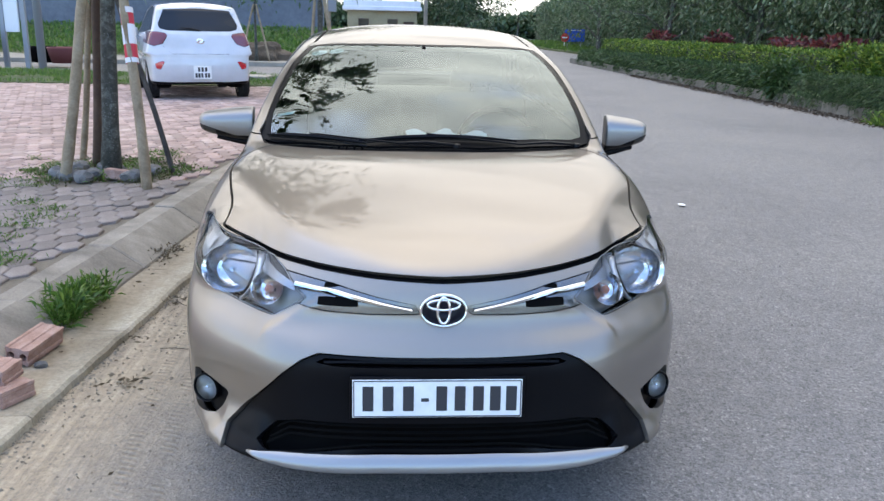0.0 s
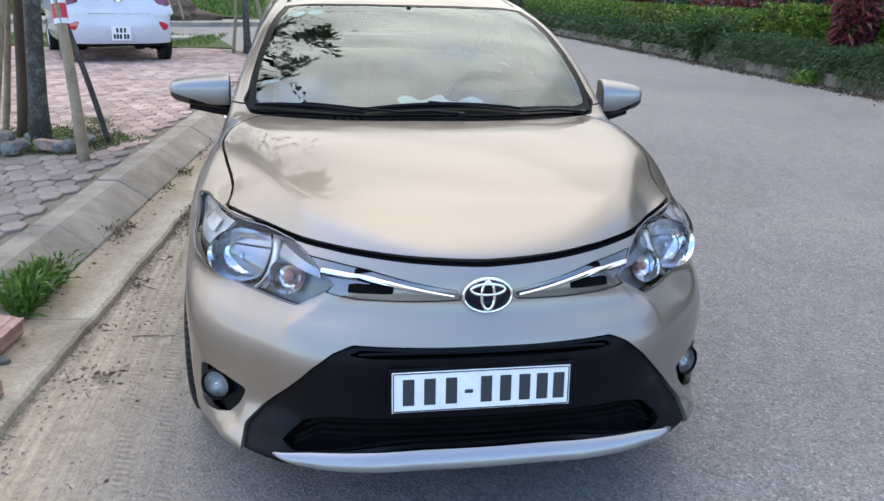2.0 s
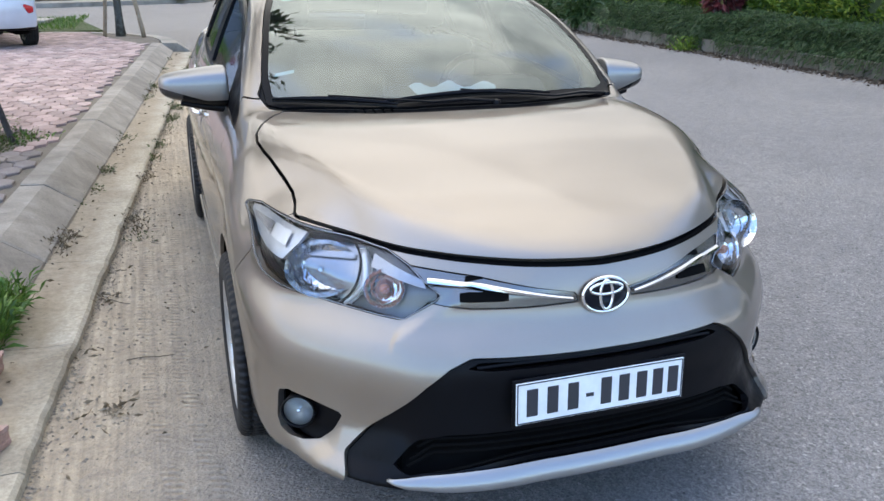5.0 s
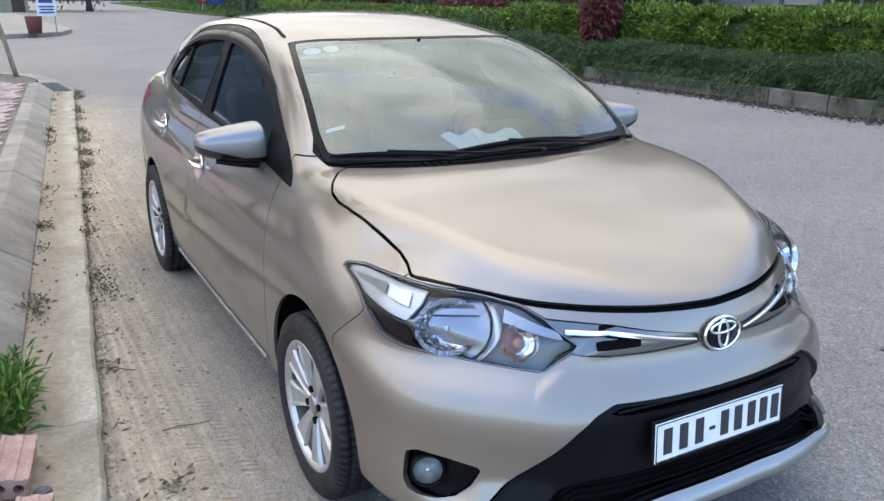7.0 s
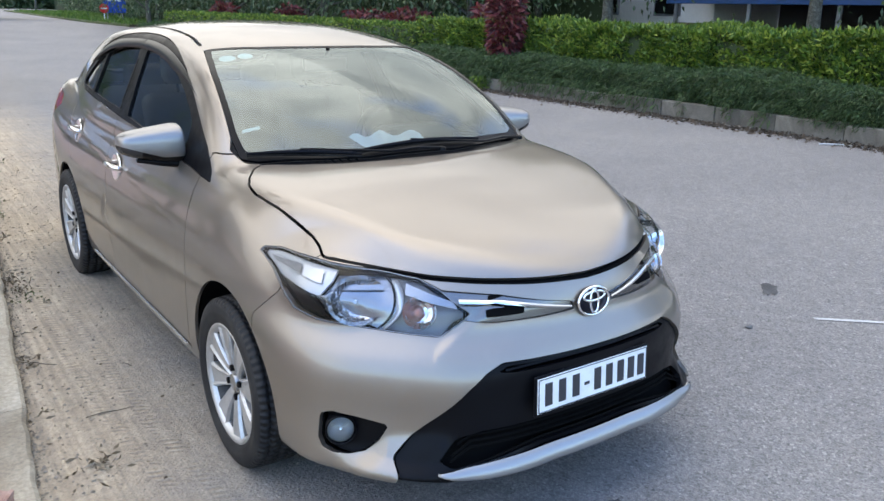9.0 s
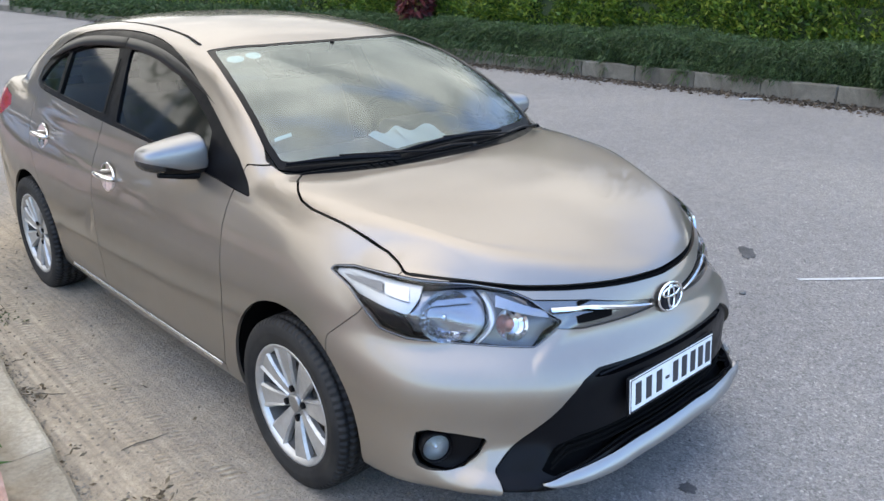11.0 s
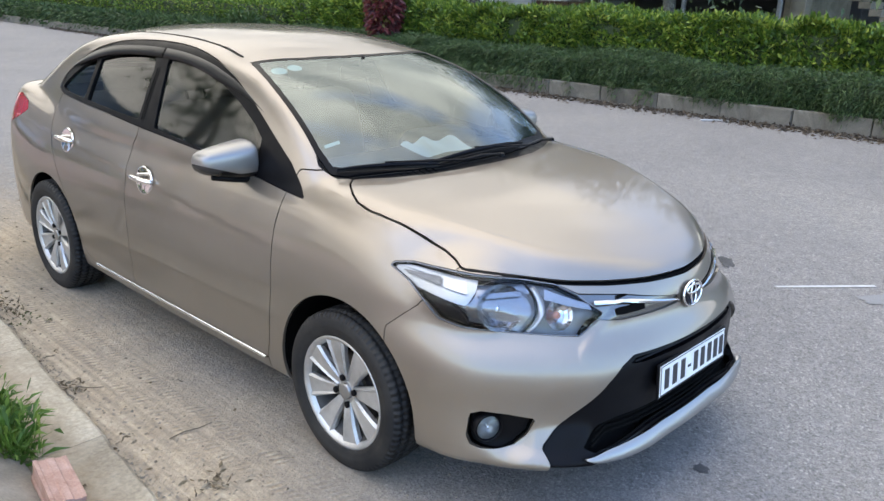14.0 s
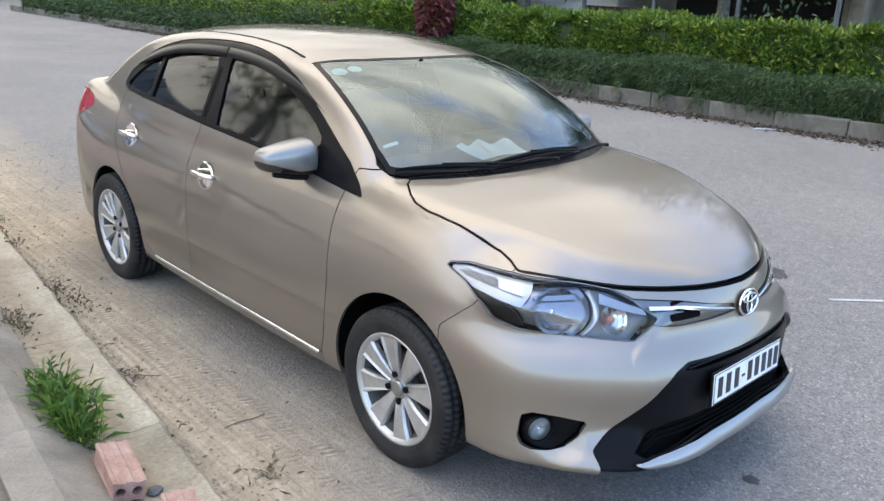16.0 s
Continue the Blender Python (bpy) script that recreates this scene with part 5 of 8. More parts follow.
# wheels
def wheel_bm_parts():
    """Tyre, rim and spokes about the x axis; outer face towards -x."""
    out = []
    tyre = [(0.082, 0.205), (0.088, 0.212), (0.098, 0.236), (0.098, 0.262), (0.092, 0.280), (0.078, 0.2905), (0.066, 0.2925), (0.063, 0.286), (0.057, 0.286), (0.054, 0.2935), (0.024, 0.295), (0.022, 0.287), (0.014, 0.287), (0.012, 0.295),
            (-0.012, 0.295), (-0.014, 0.287), (-0.022, 0.287), (-0.024, 0.295), (-0.054, 0.2935), (-0.057, 0.286), (-0.063, 0.286), (-0.066, 0.2925), (-0.078, 0.2905), (-0.088, 0.284), (-0.0945, 0.272), (-0.0955, 0.270), (-0.099, 0.250), (-0.0985, 0.240), (-0.0975, 0.238), (-0.0965, 0.224), (-0.0925, 0.213), (-0.086, 0.205)]
    out.append(("tyre", lathe(tyre, 64, "X", True), TYRE, "worn dusty black tyre", True))
    rim = [(0.085, 0.185), (0.085, 0.198), (0.06, 0.182), (-0.02, 0.172), (-0.06, 0.176), (-0.078, 0.186), (-0.0865, 0.197), (-0.0905, 0.1955), (-0.0905, 0.189), (-0.080, 0.179), (-0.055, 0.166), (0.0, 0.160), (0.06, 0.165)]
    rim = [(a, b * 1.06) for a, b in rim]
    out.append(("rim", lathe(rim, 64, "X", True), ALLOY, "silver alloy rim", True))
    # added inner sleeve, its dark colour standing for shade between the spokes
    out.append(("barrel", lathe([(-0.072, 0.1835), (-0.05, 0.1725), (0.0, 0.1665), (0.06, 0.172)], 48, "X"), BARREL_SHADE, "rim barrel coloured dark for the shade behind the spokes", True))
    for k in range(8):
        a = 2 * math.pi * (k + 0.35) / 8
        bm = bmesh.new()
        rows = []
        for t, r in enumerate((0.042, 0.078, 0.122, 0.160, 0.190)):
            w = (0.018, 0.024, 0.032, 0.041, 0.048)[t]
            x = (-0.062, -0.070, -0.076, -0.079, -0.080)[t]
            sec = [(-w, x + 0.022), (-w, x + 0.006), (-w * 0.8, x - 0.004), (-w * 0.55, x + 0.002), (w * 0.3, x + 0.001), (w * 0.8, x - 0.002), (w, x + 0.006), (w, x + 0.022)]
            rows.append([bm.verts.new((xx, r * math.cos(a) - q * math.sin(a), r * math.sin(a) + q * math.cos(a))) for q, xx in sec])
        for p, q in zip(rows[:-1], rows[1:]):
            for j in range(8):
                bm.faces.new([p[j], p[(j + 1) % 8], q[(j + 1) % 8], q[j]])
        bmesh.ops.recalc_face_normals(bm, faces=bm.faces)
        out.append(("spoke", bm, ALLOY, "", False))
    out.append(("hub", lathe([(-0.02, 0.050), (-0.050, 0.050), (-0.058, 0.046), (-0.062, 0.036), (-0.060, 0.030), (-0.060, 0.001)], 32, "X"), ALLOY, "", True))
    out.append(("centre_cap", lathe([(-0.060, 0.031), (-0.071, 0.030), (-0.0735, 0.026), (-0.0735, 0.001)], 28, "X"), SILVER, "silver centre cap", True))
    # black plugs in place of the lug holes, their shade put into the colour
    for k in range(4):
        a = 2 * math.pi * (k + 0.5) / 4 + 0.25
        plug = lathe([(-0.05, 0.0115), (-0.0735, 0.0115), (-0.0750, 0.007), (-0.0750, 0.001)], 10, "X")
        bmesh.ops.translate(plug, verts=plug.verts, vec=(0, 0.050 * math.cos(a), 0.050 * math.sin(a)))
        out.append(("lug_nut", plug, BLACK, "", False))
    out.append(("brake_disc", lathe([(-0.008, 0.055), (-0.010, 0.128), (0.008, 0.128), (0.008, 0.055)], 40, "X"), IRON, "brake disc", True))
    cal = box_bm(0.06, 0.06, 0.11, 0.012, 2, (0.0, 0.12, 0.02))
    out.append(("caliper", cal, IRON, "", False))
    return out


first = thing("wheel", None)
first.parent = sedan
first["label"] = "eight-spoke silver alloy wheel with dusty tyre"
for nm, bm, mat, lb, sm in wheel_bm_parts():
    part(nm, bm, mat, first, lb, sm)
first.matrix_local = pose(-0.757, -0.010, 0.300, 17, 0, 0) @ Matrix.Diagonal((1, 1.038, 1.038, 1))
for x, y, a, b in ((-0.730, 2.553, 5, 0), (0.735, 0, 40, 180), (0.730, 2.553, 70, 180)):
    w = copy_thing(first, pose(x * 1.03, y, 0.300, a, 0, b) @ Matrix.Diagonal((1, 1.038, 1.038, 1)))
    w.parent = sedan
for s in (-1, 1):
    for c in (0.0, 2.553):
        prof = [(s * 0.815, 0.368), (s * 0.76, 0.372), (s * 0.55, 0.372), (s * 0.45, 0.36), (s * 0.45, 0.05)]
        b = lathe(prof, 40, "X")
        bmesh.ops.translate(b, verts=b.verts, vec=(0, c, 0.297))
        bmesh.ops.delete(b, geom=[v for v in b.verts if v.co.z < 0.2], context="VERTS")
        part("wheel_well", b, MATT, sedan, "black wheel well", True)

# door handles
for s in (-1, 1):
    for y, z in ((1.445, 0.824), (2.32, 0.890)):
        p, nn = onto_skin((s * 0.83, y, z), 0)
        hd = new("door_handle", None)
        hd.empty_display_size = 0.05
        hd.parent = sedan
        hd["label"] = "chrome door handle with chrome cup"
        q = nn.to_track_quat("Z", "Y").to_matrix().to_4x4()
        back = Vector((0, 1, 0)) - nn * nn.y
        back.normalize()
        up = nn.cross(back)
        base = Matrix((back, up if up.z > 0 else -up, nn)).transposed().to_4x4()
        hd.matrix_local = Matrix.Translation(p) @ base
        cup = lathe([(0.001, 0.001), (0.0015, 0.03), (0.004, 0.048), (0.0045, 0.052), (0.0, 0.056)], 28, "Z")
        bmesh.ops.scale(cup, verts=cup.verts, vec=(1.42, 1.2, 1.2))
        bmesh.ops.translate(cup, verts=cup.verts, vec=(-0.02, 0.0, 0))
        part("cup", cup, CHROME, hd, "", True)
        bar = [(-0.11, 0.004, 0.004), (-0.098, 0.005, 0.022), (-0.06, 0.006, 0.034), (-0.01, 0.006, 0.038), (0.04, 0.005, 0.036), (0.078, 0.003, 0.026), (0.092, 0.002, 0.004)]
        part("grip", tube_bm(bar, [0.010, 0.012, 0.0135, 0.014, 0.0135, 0.012, 0.010], 10, 0.75), CHROME, hd, "", True)

# mirrors
MIRROR_SILVER = material("mirror_cap_silver", (0.28, 0.272, 0.262), 0.36, 0.7, Coat_Weight=0.3, Coat_Roughness=0.1)
def mirror_sd(x, y, z):
    # tall at the inner end, drawn out to a narrow tip; the top runs nearly level
    k = np.clip((x + 0.132) / 0.22, 0, 1) ** 0.5
    top, low_ = 0.026 + 0.038 * k, -0.014 - 0.064 * k
    h, d = (top - low_) / 2, 0.042 + 0.045 * k
    e = ((np.abs(y / d) ** 2.3 + np.abs((z - (top + low_) / 2) / h) ** 2.8 + 1e-9) ** (1 / 2.5) - 1) * 0.045
    e = smax(e, -0.120 - x, 0.05)
    e = smax(e, y - 0.042, 0.014)
    return smax(e, x - 0.108, 0.012)


mv, mn, mq = skin(mirror_sd, (-0.15, -0.11, -0.09), (0.13, 0.06, 0.1), 0.009)
mt = np.concatenate([mq[:, [0, 1, 2]], mq[:, [0, 2, 3]]])
mm = (mv, mn, mt, np.zeros(len(mt), int))
mm = carve(mm, lambda v, n: v[:, 2] + 0.050 - 0.33 * np.maximum(0, 0.03 - v[:, 0]), 1, [0], 0.0)
mm = carve(mm, lambda v, n: np.maximum(v[:, 0] + 0.05, -0.05 - v[:, 2]), 2, [1], 0.0)
mm = carve(mm, lambda v, n: np.maximum(0.034 - v[:, 1], np.hypot(v[:, 0] / 0.108, v[:, 2] / 0.055) * 0.055 - 0.055), 3, [0, 1, 2], 0.0)
for s in (-1, 1):
    mr = new("wing_mirror", None)
    mr.empty_display_size = 0.05
    mr.parent = sedan
    mr["label"] = "wing mirror with silver cap and black foot"
    mr.matrix_local = pose(s * 0.895, 0.61, 1.038, 0, 0, -s * 6) @ Matrix.Diagonal((-0.82 * s, 0.95, 1.12, 1)) if s > 0 else pose(s * 0.862, 0.66, 1.050, 0, 0, 6) @ Matrix.Diagonal((1.04, 0.92, 1.06, 1))
    for lab, mat, nm, lb in ((0, MIRROR_SILVER, "cap", "silver mirror cap"), (1, BLACK, "lower_cover", "black lower cover"), (2, material("signal_lens", (0.035, 0.032, 0.03), 0.2), "turn_signal", "smoked turn signal lens"), (3, CHROME, "mirror_glass", "mirror glass")):
        panel(nm, mm, [lab], mat, mr, 0.004)
    part("foot", tube_bm([(-0.05, 0.0, -0.060), (0.04, 0.0, -0.078), (0.105, -0.008, -0.084), (0.165, -0.03, -0.070)], [0.014, 0.020, 0.027, 0.040], 12, 0.7), BLACK, mr, "black mirror foot", True)

# rain guards over the side windows
for s in (-1, 1):
    for ya, yb in ((0.66, 1.53), (1.56, 2.46)):
        top = glass_line[7:]
        ys = np.linspace(ya, yb, 44)
        arr = np.array(sorted(top))
        zt = np.interp(ys, arr[:, 0], arr[:, 1])
        raw, up, F = [], [], []
        for y, z in zip(ys, zt):
            drop = 0.001 + 0.057 * float(ease((y - 0.66) / 0.40)) * float(ease((2.60 - y) / 0.35))
            for k, lift in ((0.004, 0.001), (0.012, 0.005), (0.5, 0.009), (1.0, 0.011), (0.98, 0.007)):
                raw.append((s * 0.62, y, z - 0.010 - drop * k))
                up.append(lift * min(1.0, 0.03 + max(0.0, y - ya) / 0.5))
        V = onto_skin_all(raw, up)[0]
        for i in range(len(ys) - 1):
            for j in range(4):
                a = i * 5 + j
                F.append((a, a + 1, a + 6, a + 5))
        mesh_object("rain_guard", V, F, VISOR, sedan, label="smoked rain guard")
    skin_strip([[(s * 0.83, y, z) for y in np.linspace(0.49, 2.03, 24)] for z in (0.266, 0.258, 0.246)], [0.004, 0.014, 0.004], BRIGHT, "sill_moulding", sedan, "silver sill moulding")
    # mirror sail and window posts
    skin_strip([[(s * 0.7, 1.548 + 0.012 * k, 1.06 + 0.29 * t) for t in np.linspace(0, 1, 8)] for k in (0, 1)], 0.001, MATT, "pillar_gap", sedan)
    skin_strip([[(s * 0.7, 2.180 + 0.012 * k, 1.10 + 0.20 * t) for t in np.linspace(0, 1, 6)] for k in (0, 1)], 0.003, BLACK, "window_bar", sedan)

# wipers
def wiper(pivot, elbow, tip_a, tip_b):
    wp = new("wiper", None)
    wp.empty_display_size = 0.05
    wp.parent = sedan
    wp["label"] = "black windscreen wiper"
    a, b, c = (onto_skin(p, 0.022)[0] for p in (pivot, elbow, Vector(tip_a).lerp(Vector(tip_b), 0.45)))
    part("arm", tube_bm([a, a.lerp(b, 0.5) + Vector((0, 0, 0.008)), b, c + Vector((0, 0, 0.012))], [0.011, 0.009, 0.007, 0.006], 8, 0.6), BLACK, wp, "", True)
    n = 12
    base = [tuple(Vector(tip_a).lerp(Vector(tip_b), t / (n - 1))) for t in range(n)]
    line = onto_skin_all(base, 0.008)[0]
    part("blade", tube_bm(line, 0.004, 6), RUBBER, wp)
    line = onto_skin_all(base, [0.018 + 0.006 * math.sin(math.pi * t / (n - 1)) for t in range(n)])[0]
    part("spine", tube_bm(line, [0.004 + 0.005 * math.sin(math.pi * t / (n - 1)) for t in range(n)], 6), BLACK, wp)
    part("pivot_cap", lathe([(0, 0.016), (0.012, 0.014), (0.016, 0.001)], 14, "Z"), BLACK, wp).matrix_local = Matrix.Translation(a - Vector((0, 0, 0.008)))


wiper((0.10, 0.07, 1.03), (-0.12, 0.09, 1.03), (-0.63, 0.258, 1.04), (-0.24, 0.105, 1.03))
wiper((0.58, 0.17, 1.0), (0.35, 0.125, 1.02), (-0.30, 0.128, 1.035), (0.34, 0.150, 1.045))
for k in range(9):
    x = -0.5 + 0.03 * k
    skin_strip([[(x + 0.008 * j, 0.10 + 0.05 * t, 1.0) for t in np.linspace(0, 1, 4)] for j in (0, 1)], -0.006, MATT, "cowl_slot", sedan)

# ---- inside the cabin ----
def sd_box(x, y, z, c, h, r):
    qx, qy, qz = np.abs(x - c[0]) - h[0] + r, np.abs(y - c[1]) - h[1] + r, np.abs(z - c[2]) - h[2] + r
    return np.sqrt(np.maximum(qx, 0) ** 2 + np.maximum(qy, 0) ** 2 + np.maximum(qz, 0) ** 2) + np.minimum(np.maximum(qx, np.maximum(qy, qz)), 0) - r


def blob(name, f, lo, hi, step, mat, parent, label=""):
    v, n, q = skin(f, lo, hi, step)
    return mesh_object(name, v, q, mat, parent, n, label)


blob("dashboard", lambda x, y, z: smax(sd_box(x, y, z, (0, 0.55, 0.80), (0.70, 0.27, 0.19), 0.08), (z - 0.985 + 0.10 * (y - 0.5)) * 0.98, 0.05), (-0.75, 0.2, 0.55), (0.75, 0.9, 1.05), 0.03, TRIM_DARK, sedan, "dark grey dashboard")
blob("instrument_hood", lambda x, y, z: sd_box(x, y, z, (0.36, 0.68, 0.99), (0.19, 0.10, 0.05), 0.05), (0.1, 0.5, 0.9), (0.6, 0.85, 1.08), 0.02, TRIM_DARK, sedan)
seat_made = None
for x in (-0.36, 0.36):
    st = new("front_seat", None)
    st.parent = sedan
    st["label"] = "grey cloth front seat"
    st.matrix_local = pose(x, 1.35, 0.45)
    if seat_made is None:
        blob("backrest", lambda x, y, z: smax(sd_box(x, (y - 0.20) - (z - 0.3) * 0.32, z, (0, 0, 0.36), (0.25, 0.075, 0.32), 0.06), -(np.hypot(x, (y - 0.1) * 2) - 0.08), 0.05), (-0.3, -0.1, 0.0), (0.3, 0.55, 0.75), 0.03, SEAT, st)
        blob("cushion", lambda x, y, z: sd_box(x, y, z, (0, -0.05, 0.06), (0.26, 0.27, 0.08), 0.06), (-0.3, -0.4, -0.06), (0.3, 0.3, 0.2), 0.03, SEAT, st)
        blob("headrest", lambda x, y, z: sd_box(x, y, z, (0, 0.38, 0.80), (0.125, 0.05, 0.085), 0.05), (-0.2, 0.25, 0.65), (0.2, 0.5, 0.95), 0.02, SEAT, st)
        for k in (-0.05, 0.05):
            part("headrest_post", tube_bm([(k, 0.34, 0.62), (k, 0.38, 0.76)], 0.007, 6), TRIM_DARK, st)
        seat_made = st
    else:
        for o in seat_made.children:
            c = o.copy()
            scene.collection.objects.link(c)
            c.parent = st
rs = new("rear_seat", None)
rs.parent = sedan
rs["label"] = "grey cloth rear bench"
blob("backrest", lambda x, y, z: sd_box(x, y - (z - 0.6) * 0.3, z, (0, 2.32, 0.80), (0.62, 0.08, 0.30), 0.07), (-0.7, 2.1, 0.45), (0.7, 2.65, 1.15), 0.035, SEAT, rs)
blob("cushion", lambda x, y, z: sd_box(x, y, z, (0, 2.05, 0.50), (0.62, 0.28, 0.10), 0.07), (-0.7, 1.7, 0.36), (0.7, 2.4, 0.65), 0.035, SEAT, rs)
for x in (-0.36, 0.36):
    blob("headrest", lambda a, y, z: sd_box(a, y, z, (x, 2.50, 1.14), (0.12, 0.05, 0.075), 0.05), (x - 0.2, 2.4, 1.0), (x + 0.2, 2.6, 1.28), 0.022, SEAT, rs)
part("cabin_floor", box_bm(1.5, 2.2, 0.05, 0.01, 1, (0, 1.5, 0.30)), MATT, sedan)
part("parcel_shelf", box_bm(1.2, 0.45, 0.03, 0.01, 1, (0, 2.72, 1.0)), TRIM_DARK, sedan)
sw = new("steering_wheel", None)
sw.parent = sedan
sw["label"] = "black steering wheel"
sw.matrix_local = pose(0.36, 0.86, 0.93, 65, 0, 0)
part("wheel_rim", tube_bm([(0.185 * math.cos(a), 0.185 * math.sin(a), 0) for a in np.linspace(0, 2 * math.pi, 41)], 0.016, 8, cap=False), BLACK, sw, "", True)
for a in (200, 340, 270):
    c, s_ = math.cos(radians(a)), math.sin(radians(a))
    part("wheel_spoke", tube_bm([(0, 0, -0.02), (0.18 * c, 0.18 * s_, 0)], 0.016, 8, 0.5), BLACK, sw)
part("wheel_boss", lathe([(-0.05, 0.06), (0.0, 0.07), (0.02, 0.05), (0.025, 0.001)], 24, "Z"), BLACK, sw, "", True)
rv = new("rear_view_mirror", None)
rv.parent = sedan
rv.matrix_local = pose(0, 0.86, 1.315, 0, 0, 0)
part("mirror_case", box_bm(0.22, 0.025, 0.065, 0.012, 3), BLACK, rv)
part("mirror_stem", tube_bm([(0, 0, 0.02), (0, -0.03, 0.075)], 0.009, 8), BLACK, rv)
# stickers on the glass, a folded sheet on the dashboard
skin_strip([[(x, 0.36, z) for x in np.linspace(-0.605, -0.535, 5)] for z in (1.125, 1.112, 1.098)], -0.005, STICKER, "sticker", sedan, "pale blue rectangular sticker")
for xc, r in ((-0.475, 0.036), (-0.395, 0.033)):
    V, F = [], []
    p0 = onto_skin((xc, 0.82, 1.356), -0.005)[0]
    V.append(tuple(p0))
    V += onto_skin_all([tuple(p0 + Vector((r * math.cos(a), 0.82 * r * math.sin(a), 0.5 * r * math.sin(a)))) for a in np.linspace(0, 2 * math.pi, 24, endpoint=False)], -0.005)[0].tolist()
    F = [(0, k + 1, (k + 1) % 24 + 1) for k in range(24)]
    mesh_object("sticker", V, F, STICKER, sedan, label="round pale inspection sticker")
sheets = thing("paper_sheets", None, "folded pale blue paper sheets lying on the dashboard", "paper")
for i, (x, y, w, d, a) in enumerate(((0.04, 0.44, 0.20, 0.15, 12), (0.17, 0.43, 0.20, 0.13, -8))):
    V, F = [], []
    for j in range(9):
        for k in range(5):
            px, py = (j / 8 - 0.5) * w, (k / 4 - 0.5) * d
            pz = 0.012 * math.sin(j * 1.1 + i) * (k / 4) + 0.018 * (k / 4) ** 2 + 0.006 * i
            V.append((px, py, pz))
    F = [(j * 5 + k, j * 5 + k + 1, j * 5 + k + 6, j * 5 + k + 5) for j in range(8) for k in range(4)]
    o = mesh_object("sheet", V, F, PAPER, sheets)
    o.matrix_local = pose(x, y, 1.012 - 0.006 * i, 8, 0, a)

# ---- ground, gutter, kerb and pavement ----
def edge_x(y):
    """Where the gutter meets the carriageway."""
    return -1.455 + 0.087 * y


def plain_mesh(name, V, F, mat, label="", category="", kind="structure", parent=None, smooth=False):
    ob = mesh_object(name, V, F, mat, parent, smooth=smooth)
    return tagged(ob, label, category, kind=kind)


plain_mesh("ground", [(-600, -400, 0), (600, -400, 0), (600, 900, 0), (-600, 900, 0)], [(0, 1, 2, 3)], ROAD, "bleached grey asphalt road with sand along its gutter", "road")
plain_mesh("road_marking", [(2.30, -0.345, 0.004), (2.29, -0.375, 0.004), (2.77, -0.80, 0.004), (2.79, -0.775, 0.004)], [(0, 1, 2, 3)], ROAD_WHITE, "thin worn white line painted on the asphalt", "road marking")
TAR = earthy("tar_stain", (0.03, 0.03, 0.031), (0.05, 0.05, 0.052), (0.09, 0.09, 0.093), 9, 100, 0.8, 0.3)
PALE = earthy("pale_patch", (0.165, 0.165, 0.165), (0.195, 0.195, 0.195), (0.225, 0.22, 0.22), 5, 100, 0.9, 0.3)


def stain(x, y, rx, ry, turn, mat, label, seed):
    rnd = random.Random(seed)
    V = [(0, 0, 0)]
    n = 26
    for k in range(n):
        a = 2 * math.pi * k / n
        r = 0.75 + 0.4 * noise.noise(Vector((2 * math.cos(a), 2 * math.sin(a), seed))) + rnd.uniform(-0.08, 0.08)
        V.append((rx * r * math.cos(a), ry * r * math.sin(a), 0))
    ob = plain_mesh("stain", V, [(0, k + 1, (k + 1) % n + 1) for k in range(n)], mat, label, "road stain")
    ob.matrix_world = pose(x, y, 0.004, 0, 0, turn)


stain(2.52, 0.06, 0.15, 0.06, 35, TAR, "dark tar blotch on the asphalt", 1)
stain(0.12, -0.97, 0.035, 0.04, 20, TAR, "small black oil spot on the asphalt", 2)
stain(2.75, -1.02, 0.5, 0.16, -30, PALE, "pale worn patch of asphalt", 3)

